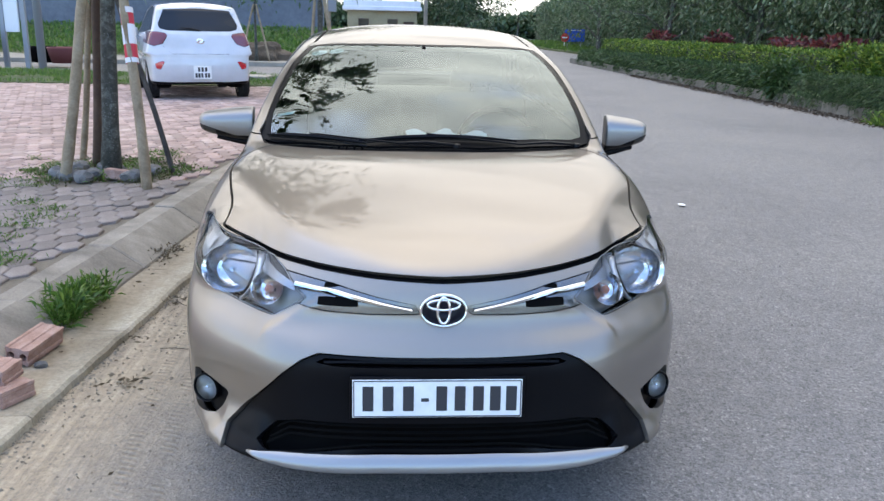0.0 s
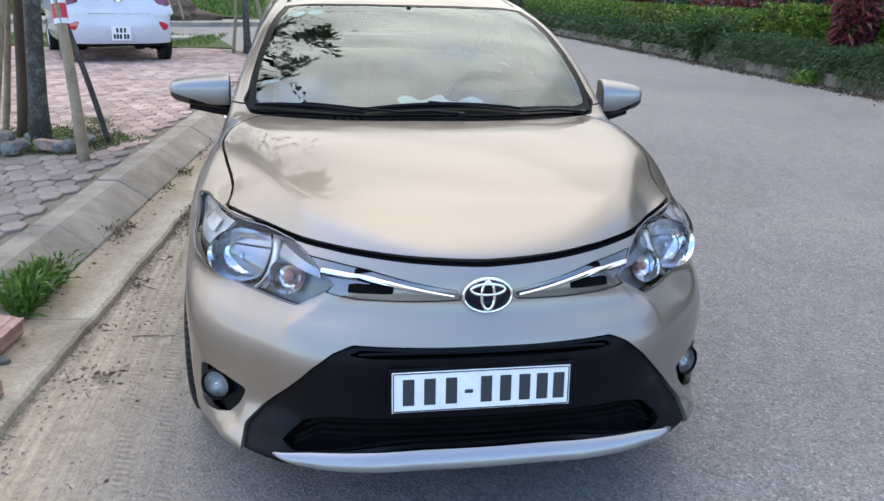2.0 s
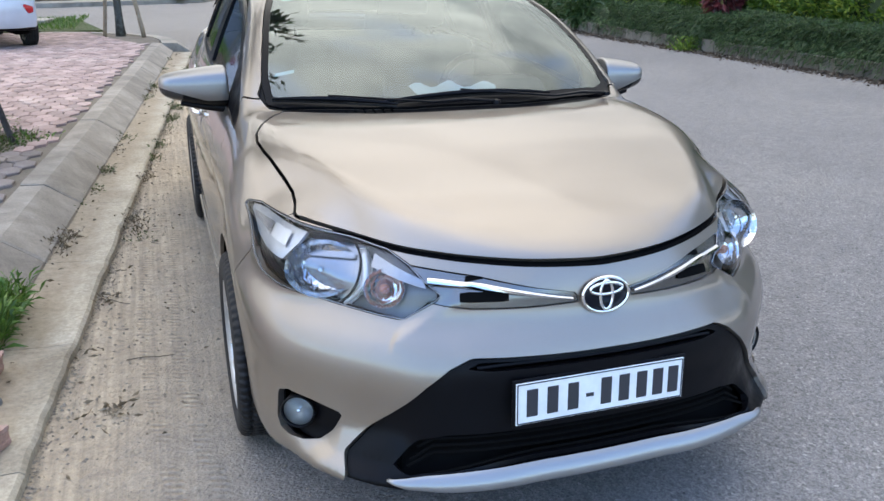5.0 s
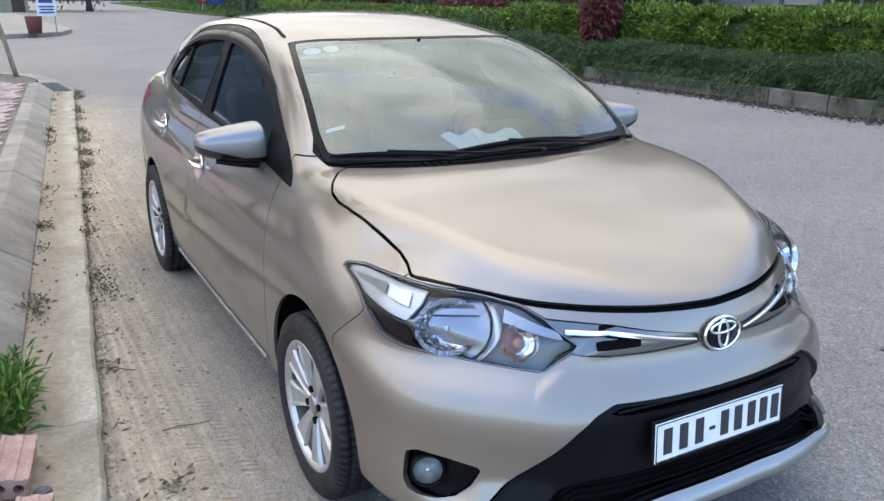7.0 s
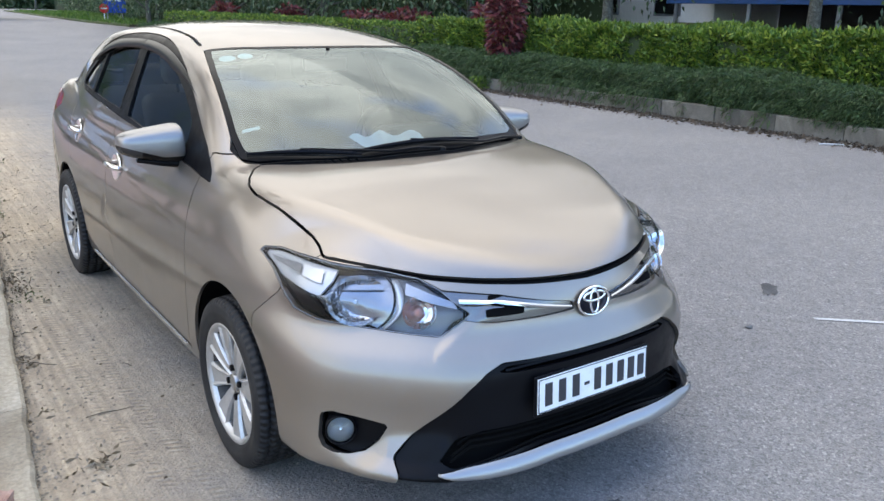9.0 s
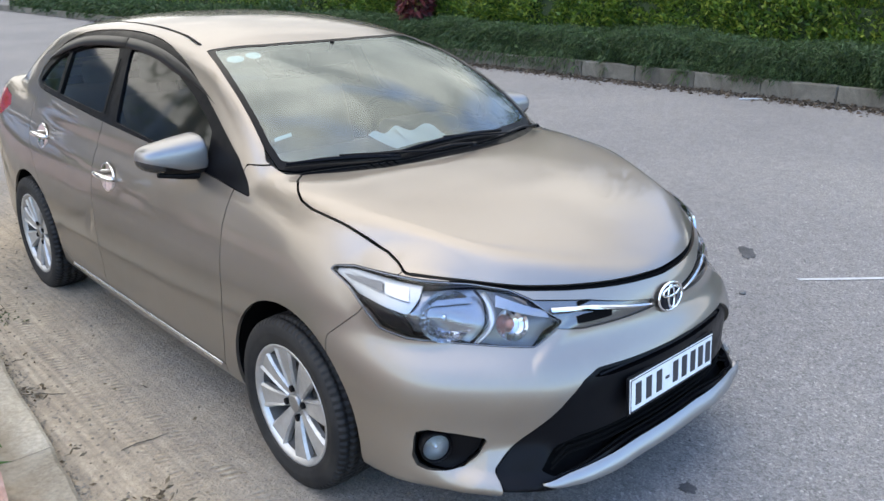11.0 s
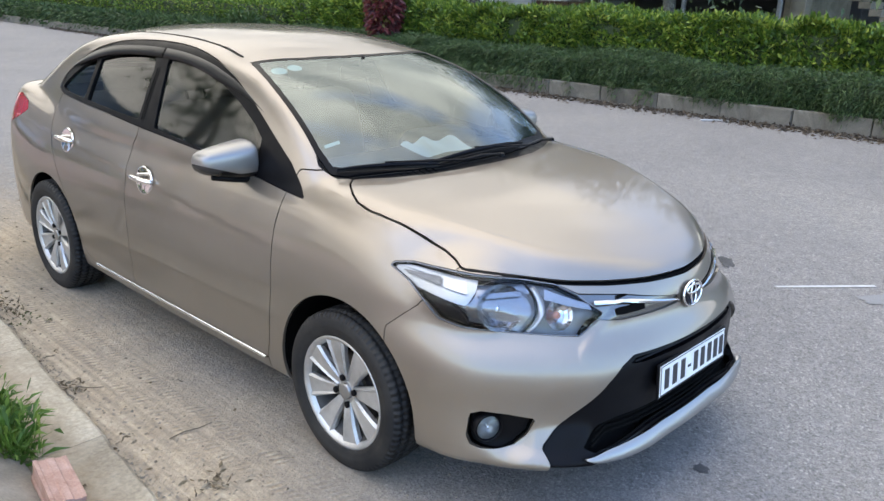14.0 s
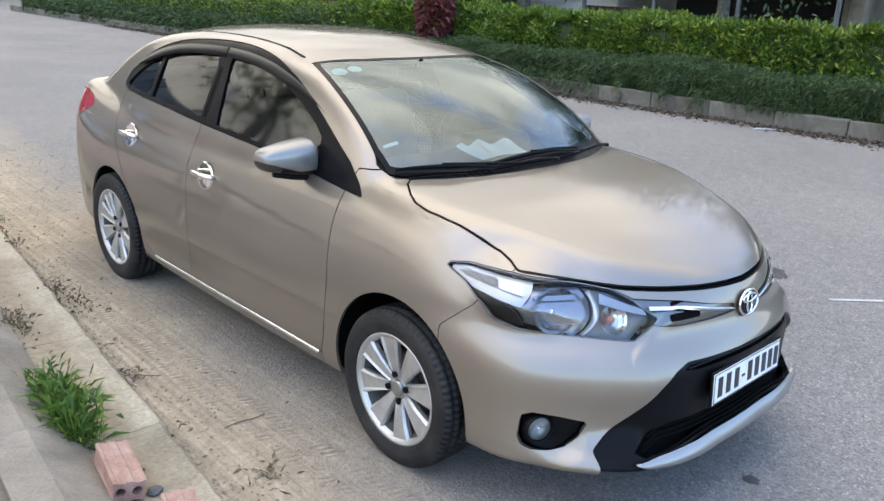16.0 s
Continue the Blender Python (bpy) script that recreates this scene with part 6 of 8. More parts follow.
Y0, Y1 = -7.0, 12.1
rnd = random.Random(5)
gutter = thing("gutter", None, "cracked sandy concrete gutter apron of cast slabs", "gutter", kind="structure")
kerb = thing("kerb", None, "weathered sloping concrete kerb stones", "kerb", kind="structure")
y = Y0
while y < Y1:
    ln = min(rnd.uniform(0.85, 1.1), Y1 - y + 0.01)
    ya, yb = y + 0.002, y + ln - 0.002
    # gutter slab: broken outer edge
    n = 9
    V, F = [], []
    for i in range(n):
        t = ya + (yb - ya) * i / (n - 1)
        e = edge_x(t)
        j = 0.012 * noise.noise(Vector((t * 7, 0.3, 0))) + 0.010 * noise.noise(Vector((t * 23, 4, 0)))
        zt = 0.040 + 0.006 * noise.noise(Vector((t * 3, 8, 0)))
        V += [(e + j + 0.004, t, -0.02), (e + j, t, zt - 0.012), (e + j - 0.014, t, zt), (e - 0.10, t, zt - 0.002), (e - 0.19, t, zt + 0.002), (e - 0.31, t, zt + 0.006)]
    for i in range(n - 1):
        for k in range(5):
            a = i * 6 + k
            F.append((a, a + 6, a + 7, a + 1))
    F += [tuple(range(6))[::-1], tuple(range((n - 1) * 6, n * 6))]
    mesh_object("gutter_slab", V, F, GUTTER, gutter, smooth=False)
    # kerb stone: sloping face, flat top
    V, F = [], []
    tilt = rnd.uniform(-0.006, 0.006)
    for t in (ya, ya + 0.02, yb - 0.02, yb):
        e = edge_x(t)
        d = 0.006 if t in (ya, yb) else 0
        V += [(e - 0.285 - d, t, 0.03), (e - 0.295 - d, t, 0.06 - d), (e - 0.455, t, 0.175 - d + tilt), (e - 0.485, t, 0.192 - d + tilt), (e - 0.615, t, 0.196 - d + tilt), (e - 0.615, t, 0.03)]
    for i in range(3):
        for k in range(5):
            a = i * 6 + k
            F.append((a, a + 6, a + 7, a + 1))
    F += [tuple(range(6))[::-1], tuple(range(18, 24))]
    mesh_object("kerb_stone", V, F, KERB_TOP if rnd.random() < 0.75 else CONCRETE, kerb, smooth=False)
    y += ln

# the bed of the pavement, round its far corner
corner = [(-0.95, 12.1), (-0.85, 12.9), (-1.0, 13.7), (-1.5, 14.4), (-2.4, 14.9), (-12.0, 17.2), (-16, 17.2), (-16, -7.0)]
outline = [(edge_x(-7.0) - 0.6, -7.0)] + [(edge_x(12.1) - 0.6, 12.1)] + corner
n = len(outline)
V = [(x, y, 0.178) for x, y in outline] + [(x, y, -0.1) for x, y in outline]
plain_mesh("pavement_bed", V, [tuple(range(n))] + [(i, i + n, (i + 1) % n + n, (i + 1) % n) for i in range(n)], SAND_BED, "sandy bed between the pavers", "pavement")
# rounded end of the kerb
kb = [(edge_x(12.1) - 0.02, 12.1), (-0.42, 12.6), (-0.52, 13.3), (-0.78, 13.95), (-1.25, 14.5), (-1.95, 14.95), (-2.9, 15.25)]
for a, b in zip(kb[:-1], kb[1:]):
    d = (Vector(b) - Vector(a))
    nrm = Vector((-d.y, d.x)).normalized()
    V = []
    for p, q in ((a, 0.01), (b, -0.01)):
        p = Vector(p) + d.normalized() * q
        for o, z in ((0.0, -0.02), (0.0, 0.05), (0.16, 0.16), (0.20, 0.185), (0.45, 0.19), (0.45, -0.02)):
            V.append((p.x + nrm.x * o, p.y + nrm.y * o, z))
    mesh_object("kerb_stone", V, [(k, k + 6, (k + 1) % 6 + 6, (k + 1) % 6) for k in range(6)] + [tuple(range(6))[::-1], tuple(range(6, 12))], CONCRETE, kerb, smooth=False)

# ---- plants ----
def blades(P, D, length, width, rng, sag=0.0, fold=0.0):
    """Many small leaves: at the points P, along the directions D. Returns points and quads."""
    n = len(P)
    D = D / np.maximum(np.linalg.norm(D, axis=1, keepdims=True), 1e-6)
    R = rng.normal(size=(n, 3))
    S = np.cross(D, R)
    S /= np.maximum(np.linalg.norm(S, axis=1, keepdims=True), 1e-6)
    L = length * rng.uniform(0.6, 1.3, (n, 1))
    W = width * rng.uniform(0.7, 1.3, (n, 1))
    U = np.cross(S, D)
    down = np.array([0, 0, -1.0])
    mid = P + D * L * 0.5 + U * W * fold
    tip = P + D * L + down * L * sag
    V = np.stack([P, mid + S * W * 0.5, tip, mid - S * W * 0.5], 1).reshape(-1, 3)
    F = np.arange(4 * n).reshape(-1, 4)
    return V, F


def foliage(name, P, D, length, width, mat, parent, seed, sag=0.0, fold=0.15, stuff=True):
    V, F = blades(np.asarray(P), np.asarray(D), length, width, np.random.default_rng(seed), sag, fold)
    ob = mesh_object(name, V, F, mat, parent, smooth=False)
    if stuff:
        tagged(ob, kind="stuff")
    return ob


def lumps(a, b, seed, scale=1.0):
    return np.array([noise.noise(Vector((p * scale, q * scale, seed))) for p, q in zip(a, b)])


def hedge_row(name, y0, y1, x0, x1, z0, z1, per_m2, far_per_m2, length, width, mat, label, seed, sag=0.0, out=0.6, droop=0.0, swell=1.0):
    """A clipped hedge: a core coloured dark as the shade inside, and a skin of leaves on its road side, top and ends.
    """
    rng = np.random.default_rng(seed)
    ob = thing(name, None, label, "hedge")
    ny = max(int((y1 - y0) / 0.35), 3)
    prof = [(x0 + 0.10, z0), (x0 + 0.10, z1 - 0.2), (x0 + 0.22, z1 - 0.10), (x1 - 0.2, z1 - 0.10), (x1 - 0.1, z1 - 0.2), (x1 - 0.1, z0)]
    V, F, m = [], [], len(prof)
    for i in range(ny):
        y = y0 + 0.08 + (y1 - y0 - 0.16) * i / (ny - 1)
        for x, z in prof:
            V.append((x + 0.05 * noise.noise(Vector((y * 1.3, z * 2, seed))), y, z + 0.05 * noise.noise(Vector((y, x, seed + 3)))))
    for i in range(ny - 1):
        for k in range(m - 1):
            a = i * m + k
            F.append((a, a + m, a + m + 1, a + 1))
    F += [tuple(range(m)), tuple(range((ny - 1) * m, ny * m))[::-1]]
    mesh_object("hedge_core", V, F, FOLIAGE_SHADE, ob)
    P, D = [], []
    for ya, yb, dens in ((y0, min(y1, 14.0), per_m2), (max(y0, 14.0), y1, far_per_m2)):
        if yb <= ya:
            continue
        for face, area in (("front", (z1 - z0) * (yb - ya)), ("top", (x1 - x0) * (yb - ya)), ("end", (z1 - z0) * (x1 - x0))):
            n = int(area * dens * (0.8 if face == "end" else 1))
            u, w = rng.uniform(size=n), rng.uniform(size=n)
            y = ya + u * (yb - ya)
            if face == "front":
                z = z0 + w * (z1 - z0)
                bul = swell * (0.10 * lumps(y, z, seed, 1.1) + 0.06 * lumps(y, z, seed + 7, 3.1))
                x = x0 + bul + 0.12 * np.clip((z - z1 + 0.2) / 0.2, 0, 1) ** 2 + rng.uniform(0, 0.09, n)
                p, d = np.stack([x, y, z], 1), np.tile([-out, 0, 0.35], (n, 1))
            elif face == "top":
                x = x0 + w * (x1 - x0)
                bul = swell * (0.07 * lumps(y, x, seed + 1, 0.9) + 0.06 * lumps(y, x, seed + 9, 2.7))
                p, d = np.stack([x, y, z1 + bul - rng.uniform(0, 0.10, n)], 1), np.tile([-0.15, 0, 0.8], (n, 1))
            else:
                z, x = z0 + w * (z1 - z0), x0 + u * (x1 - x0)
                ye = np.where(rng.uniform(size=n) < 0.5, ya, yb)
                p, d = np.stack([x, ye + rng.normal(size=n) * 0.04, z], 1), np.tile([-0.2, 0, 0.4], (n, 1))
            d = d + rng.normal(size=(n, 3)) * 0.55
            d[:, 2] -= droop
            P.append(p)
            D.append(d)
    foliage("leaves", np.concatenate(P), np.concatenate(D), length, width, mat, ob, seed, sag)
    return ob


hedge_row("hedge", -9.0, 2.70, 9.8, 10.8, 0.2, 1.30, 1700, 250, 0.11, 0.042, LEAF_HEDGE, "clipped bright yellow-green hedge behind a low dark shrub row", 21, swell=2.2)
hedge_row("hedge", 3.0, 15.0, 9.8, 10.8, 0.2, 1.27, 1700, 600, 0.11, 0.042, LEAF_HEDGE, "clipped bright yellow-green hedge behind a low dark shrub row", 22, swell=2.2)
hedge_row("hedge", 15.0, 35.3, 9.7, 10.8, 0.1, 1.15, 420, 420, 0.095, 0.045, LEAF_HEDGE, "long clipped yellow-green hedge along the road", 23)
hedge_row("low_shrub_row", -9.0, 1.62, 8.62, 9.8, 0.20, 0.66, 3200, 700, 0.12, 0.013, LEAF_JUNIPER, "feathery dark green shrubs hanging over the planter wall", 31, 0.3, 0.9, 0.4, 1.8)
hedge_row("low_shrub_row", 1.74, 15.0, 8.62, 9.8, 0.20, 0.66, 3200, 700, 0.12, 0.013, LEAF_JUNIPER, "feathery dark green shrubs hanging over the planter wall", 32, 0.3, 0.9, 0.4, 1.8)
hedge_row("low_shrub_row", 15.0, 35.3, 8.6, 9.8, 0.10, 0.62, 700, 600, 0.20, 0.035, LEAF_JUNIPER, "feathery dark green shrubs along the planter wall", 33, 0.25, 0.9, 0.25)


# strands of the shrubs hanging down over the wall
rng = np.random.default_rng(34)
n = 7000
hy = rng.uniform(-7, 15, n)
keep = lumps(hy, hy * 0, 3.3, 0.9) + 0.5 * lumps(hy, hy * 0, 8.1, 2.6) > -0.05
hy = hy[keep]
n = len(hy)
hz = 0.10 + 0.30 * rng.uniform(size=n) ** 0.8
hang = foliage("hanging_shrub", np.stack([8.53 - 0.05 * rng.uniform(size=n), hy, hz], 1), np.stack([-0.5 + rng.normal(size=n) * 0.4, rng.normal(size=n) * 0.6, -0.35 + rng.normal(size=n) * 0.4], 1), 0.12, 0.014, LEAF_JUNIPER, None, 35, 0.3)
tagged(hang, "feathery dark green strands hanging over a planter wall", "shrub", kind="stuff")


def shrub(name, x, y, z0, rx, rz, count, length, width, mat, label, seed, stem=True, parent_group=""):
    rng = np.random.default_rng(seed)
    ob = thing(name, pose(x, y, 0), label, "shrub", parent_group)
    if stem:
        for k in range(4):
            a = k * 1.7 + seed
            part("stem", tube_bm([(0.03 * math.cos(a), 0.03 * math.sin(a), 0.1), (0.12 * rx * math.cos(a), 0.12 * rx * math.sin(a), z0 + rz * 0.6), (0.4 * rx * math.cos(a), 0.4 * rx * math.sin(a), z0 + rz * 1.3)], [0.02, 0.015, 0.006], 6), STICK_DARK, ob)
    n = count
    v = rng.normal(size=(n, 3))
    v /= np.linalg.norm(v, axis=1, keepdims=True)
    rad = rng.uniform(0.45, 1.0, n) ** 0.5
    lump = 1 + 0.45 * np.array([noise.noise(Vector(q * 2.2) + Vector((seed, 0, 0))) for q in v])
    P = v * (rad * lump)[:, None] * np.array([rx, rx, rz])
    P[:, :2] *= (0.72 + 0.35 * np.clip(P[:, 2:] / rz, -1, 1))
    P += np.array([0, 0, z0 + rz])
    D = v + rng.normal(size=(n, 3)) * 0.5 + np.array([0, 0, -0.15])
    foliage("leaves", P, D, length, width, mat, ob, seed, 0.2)
    return ob


shrub("red_shrub", 9.35, 10.95, 0.08, 0.42, 1.02, 2600, 0.15, 0.065, LEAF_RED, "tall copper-red shrub growing out of the low shrub row", 41)
for k, (x, y, r, h) in enumerate(((11.2, 17.6, 0.9, 0.60), (11.3, 20.4, 0.7, 0.55), (11.2, 25.5, 0.55, 0.6), (11.4, 32.5, 0.55, 0.65), (11.1, 13.6, 0.6, 0.7))):
    shrub("red_shrub", x, y, 0.55, r, h * 0.75, 1100, 0.2, 0.10, LEAF_RED, "red-leaved shrub rising behind a clipped hedge", 50 + k, True, "red shrubs behind the hedge")
shrub("round_shrub", 8.75, 15.3, -0.02, 0.55, 0.47, 2600, 0.12, 0.055, LEAF_YOUNG, "dark green rounded shrub at the road edge", 61)


def tree(name, x, y, z, height, trunk_r, clear, crown_r, leaves, length, width, mat, bark, label, seed, lean=(0, 0), limbs=9, group=""):
    """A tapered trunk, limbs that fork, and leaves in tufts round the twigs."""
    rng = np.random.default_rng(seed)
    ob = thing(name, pose(x, y, z), label, "tree", group)
    pts_, rad = [], []
    for t in np.linspace(0, 1, 12):
        pts_.append((lean[0] * t + 0.05 * height * 0.12 * math.sin(3 * t + seed), lean[1] * t + 0.05 * height * 0.1 * math.sin(4 * t + seed * 2), height * 0.82 * t))
        rad.append(trunk_r * (1.25 if t == 0 else 1.0) * (1 - 0.75 * t))
    part("trunk", tube_bm(pts_, rad, 12), bark, ob, "", True)
    tufts = []
    bm = bmesh.new()
    for k in range(limbs):
        t = clear / height + (0.95 - clear / height) * (k + 0.5) / limbs
        t = min(t / 0.82, 1.0)
        i = min(int(t * 11), 10)
        p0 = Vector(pts_[i])
        a = 2.4 * k + seed
        reach = crown_r * (0.65 + 0.4 * rng.uniform()) * (1.1 - 0.45 * t)
        p1 = p0 + Vector((math.cos(a) * reach * 0.5, math.sin(a) * reach * 0.5, reach * 0.35))
        p2 = p0 + Vector((math.cos(a + 0.25) * reach, math.sin(a + 0.25) * reach, reach * 0.45))
        b = tube_bm([p0, p1, p2], [rad[i] * 0.55, rad[i] * 0.35, rad[i] * 0.12 + 0.004], 6)
        tmp = bpy.data.meshes.new("tmp")
        b.to_mesh(tmp)
        b.free()
        bm.from_mesh(tmp)
        bpy.data.meshes.remove(tmp)
        for q in (p1, p1.lerp(p2, 0.5), p2):
            tufts.append(q)
            for _ in range(3):
                tufts.append(q + Vector(rng.normal(size=3) * crown_r * 0.22))
    tagged(part("branchwork", bm, bark, ob, "", True), kind="stuff")
    tufts = np.array([tuple(q) for q in tufts])
    sel = rng.integers(0, len(tufts), leaves)
    off = rng.normal(size=(leaves, 3)) * crown_r * 0.17
    P = tufts[sel] + off
    D = off / crown_r * 4 + rng.normal(size=(leaves, 3)) * 0.6 + np.array([0, 0, -0.35])
    foliage("crown", P, D, length, width, mat, ob, seed, 0.25)
    return ob


# young street trees held by stakes
def stake(parent, base, top, r, mat, name="stake", label="", bend=0.01, nodes=False):
    base, top = Vector(base), Vector(top)
    pts_, rad = [], []
    for i in range(17):
        t = i / 16
        p = base.lerp(top, t) + Vector((bend * math.sin(6 * t), bend * math.cos(5 * t) - bend, 0))
        pts_.append(p)
        rad.append(r * (1 - 0.2 * t) * (1.09 if nodes and i % 4 == 2 else 1.0))
    return part(name, tube_bm(pts_, rad, 10), mat, parent, label, True)


street_tree = tree("street_tree", -2.60, 4.17, 0.15, 5.0, 0.078, 2.5, 1.75, 5200, 0.13, 0.05, LEAF_YOUNG, BARK, "young street tree with grey speckled bark, held by stakes", 71, (0.30, 0.05), 12)
# two long limbs with drooping leaves reaching out over the parked car
rng = np.random.default_rng(76)
LP, LD = [], []
for limb in ([(0.12, 0.0, 2.4), (0.65, -0.75, 2.9), (1.15, -1.3, 3.15), (1.65, -1.65, 3.25), (2.02, -1.85, 3.15)],
             [(0.10, 0.0, 2.3), (0.45, -1.0, 2.9), (0.75, -1.9, 3.15), (1.15, -2.6, 3.25), (1.55, -3.1, 3.1)]):
    part("limb", tube_bm(limb, [0.035, 0.028, 0.02, 0.012, 0.005], 8), BARK, street_tree, "", True)
    way_ = np.array(limb)
    # twigs off the limb, each with its own spray of leaves
    for _ in range(29):
        t = rng.uniform(0.9, 3.95)
        q = way_[int(t)] + (way_[int(t) + 1] - way_[int(t)]) * (t % 1)
        tip = q + rng.normal(size=3) * np.array([0.26, 0.30, 0.10]) + np.array([0, 0, -0.05])
        tip[0] = min(tip[0], 2.10)
        m_ = 34
        along = rng.uniform(0.2, 1.05, (m_, 1))
        LP.append(q + (tip - q) * along + rng.normal(size=(m_, 3)) * 0.035)
        LD.append((tip - q) * 1.5 + np.array([0, 0, -0.35]) + rng.normal(size=(m_, 3)) * 0.35)
foliage("limb_leaves", np.concatenate(LP), np.concatenate(LD), 0.13, 0.055, LEAF_YOUNG, street_tree, 77, 0.2)
stakes = thing("tree_stakes", None, "leaning dry bamboo and wooden stakes tied to a street tree", "stake")
stake(stakes, (-2.84, 3.80, 0.15), (-2.50, 4.08, 2.35), 0.045, BAMBOO, "bamboo_stake", "", 0.01, True)
stake(stakes, (-3.03, 4.74, 0.15), (-2.56, 4.25, 2.3), 0.030, BAMBOO, "bamboo_stake", "", 0.01, True)
stake(stakes, (-2.84, 4.58, 0.15), (-2.53, 4.26, 2.4), 0.045, DARK_WOOD, "wooden_stake", "brown wooden stake")
stake(stakes, (-2.06, 3.44, 0.15), (-2.31, 3.98, 2.3), 0.042, BAMBOO, "bamboo_stake", "", 0.008, True)
stake(stakes, (-2.04, 4.18, 0.15), (-2.50, 4.16, 2.1), 0.024, STICK_DARK, "thin_stake", "thin grey stake")
LABEL_RED, LABEL_WHITE = material("label_red", (0.55, 0.03, 0.05), 0.6), material("label_white", (0.72, 0.70, 0.72), 0.7)
wrap = thing("paper_wrapper", None, "red and white printed wrapper stuck round a bamboo stake", "wrapper")
a, b = Vector((-2.06, 3.44, 0.15)), Vector((-2.31, 3.98, 2.3))
for t0, t1, mat, r in ((0.465, 0.66, LABEL_RED, 0.0500), (0.465, 0.482, LABEL_WHITE, 0.0510), (0.53, 0.60, LABEL_WHITE, 0.0510), (0.64, 0.66, LABEL_WHITE, 0.0510)):
    part("band", tube_bm([a.lerp(b, t0), a.lerp(b, (t0 + t1) / 2), a.lerp(b, t1)], r, 14, cap=False), mat, wrap, "", True)
tree2 = tree("street_tree", -1.55, 13.8, 0.15, 4.6, 0.075, 2.3, 1.5, 2600, 0.14, 0.055, LEAF_YOUNG, BARK, "young street tree with grey speckled bark, held by stakes", 72, (0.03, 0), 10)
st2 = thing("tree_stakes", None, "leaning dry bamboo stakes tied to a street tree", "stake")
stake(st2, (-1.82, 13.72, 0.15), (-1.62, 13.78, 2.2), 0.035, BAMBOO, "bamboo_stake")
stake(st2, (-1.14, 13.45, 0.15), (-1.5, 13.75, 2.2), 0.04, BAMBOO, "bamboo_stake", "", 0.01, True)


def tuft(x, y, z, count, length, width, spread, seed, label, mat=LEAF_WEED, name="weed_tuft", up=1.0):
    rng = np.random.default_rng(seed)
    ob = thing(name, pose(x, y, z), label, "weed")
    P = np.stack([rng.normal(size=count) * spread[0], rng.normal(size=count) * spread[1], np.zeros(count)], 1)
    # stalks first, leaves along them
    D = np.stack([P[:, 0] * 2 + rng.normal(size=count) * 0.35, P[:, 1] * 2 + rng.normal(size=count) * 0.35, np.full(count, up)], 1)
    D /= np.linalg.norm(D, axis=1, keepdims=True)
    h = rng.uniform(0, 1, (count, 1)) ** 1.3 * length * 0.9
    lean = D + rng.normal(size=(count, 3)) * np.array([0.6, 0.6, 0.25])
    V1, F1 = blades(P + D * h, lean, length * 0.5, width, rng, 0.25, 0.2)
    V2, F2 = blades(P[::3], D[::3], length, width * 0.4, rng, 0.05)
    tagged(mesh_object("weed_foliage", np.concatenate([V1, V2]), np.concatenate([F1, F2 + len(V1)]), mat, ob, smooth=False), kind="stuff")
    return ob


tuft(-1.695, 0.80, 0.045, 300, 0.185, 0.014, (0.026, 0.045), 81, "bright green weed clump growing in the kerb joint")
tuft(-1.685, 0.95, 0.045, 230, 0.17, 0.014, (0.026, 0.042), 83, "bright green weed clump growing in the kerb joint")
tuft(-1.665, 1.13, 0.045, 200, 0.15, 0.013, (0.028, 0.05), 82, "small green weed clump growing in the kerb joint")
rnd = random.Random(9)
for k in range(46):
    y = rnd.uniform(1.9, 12.0)
    road_side = rnd.random() < 0.5
    x = edge_x(y) + (rnd.uniform(0.0, 0.10) if road_side else rnd.uniform(-0.31, -0.25))
    small = rnd.random()
    tuft(x, y, 0.0 if road_side else 0.04, int(25 + 55 * small), 0.035 + 0.045 * small, 0.011, (0.03, 0.06), 100 + k, "low dusty weeds growing along the gutter", LEAF_GUTTER if rnd.random() < 0.7 else LEAF_DRY, up=0.6)
for k in range(30):
    x, y = rnd.uniform(-3.5, -2.2), rnd.uniform(0.5, 5.2)
    if x > edge_x(y) - 0.66:
        continue
    tuft(x, y, 0.19, int(rnd.uniform(40, 130)), rnd.uniform(0.04, 0.08), 0.009, (rnd.uniform(0.04, 0.1), rnd.uniform(0.03, 0.06)), 160 + k, "low grass growing between pavers", up=0.7)
for k in range(22):
    a, r = rnd.uniform(0, 6.28), rnd.uniform(0.25, 0.65)
    tuft(-2.55 + r * math.cos(a), 4.15 + r * math.sin(a), 0.18, 90, rnd.uniform(0.05, 0.10), 0.014, (0.08, 0.08), 200 + k, "low weeds round the foot of a street tree", LEAF_GUTTER if k % 3 else LEAF_WEED, up=0.7)


tuft(8.42, 10.6, 0.0, 160, 0.26, 0.045, (0.12, 0.10), 230, "yellow-green seedling at the foot of the planter wall", LEAF_HEDGE, up=0.8)

# woods behind the hedge
spots = [(13.9, 12.4, 8.0, 2.6, 3.0), (14.4, 7.2, 8.2, 2.7, 3.0), (14.8, 2.2, 7.7, 2.6, 3.0), (15.0, -2.6, 7.5, 2.6, 3.0), (13.4, 17.5, 6.0, 1.6, 2.4), (14.6, 21.5, 6.6, 1.3, 2.6), (13.2, 26.5, 6.4, 1.2, 2.6), (14.8, 31.5, 6.8, 1.2, 2.8), (13.2, 37.0, 6.5, 1.1, 2.8), (15.0, 43.0, 7.0, 1.1, 3.0), (13.0, 49.5, 6.8, 1.0, 3.0), (17.5, 19.0, 7.2, 1.6, 2.8), (18.2, 27.0, 7.4, 1.4, 3.0), (18.5, 36.0, 7.6, 1.4, 3.2), (18.0, 47.0, 7.8, 1.2, 3.4), (16.0, 58.0, 8.0, 1.0, 3.6)]
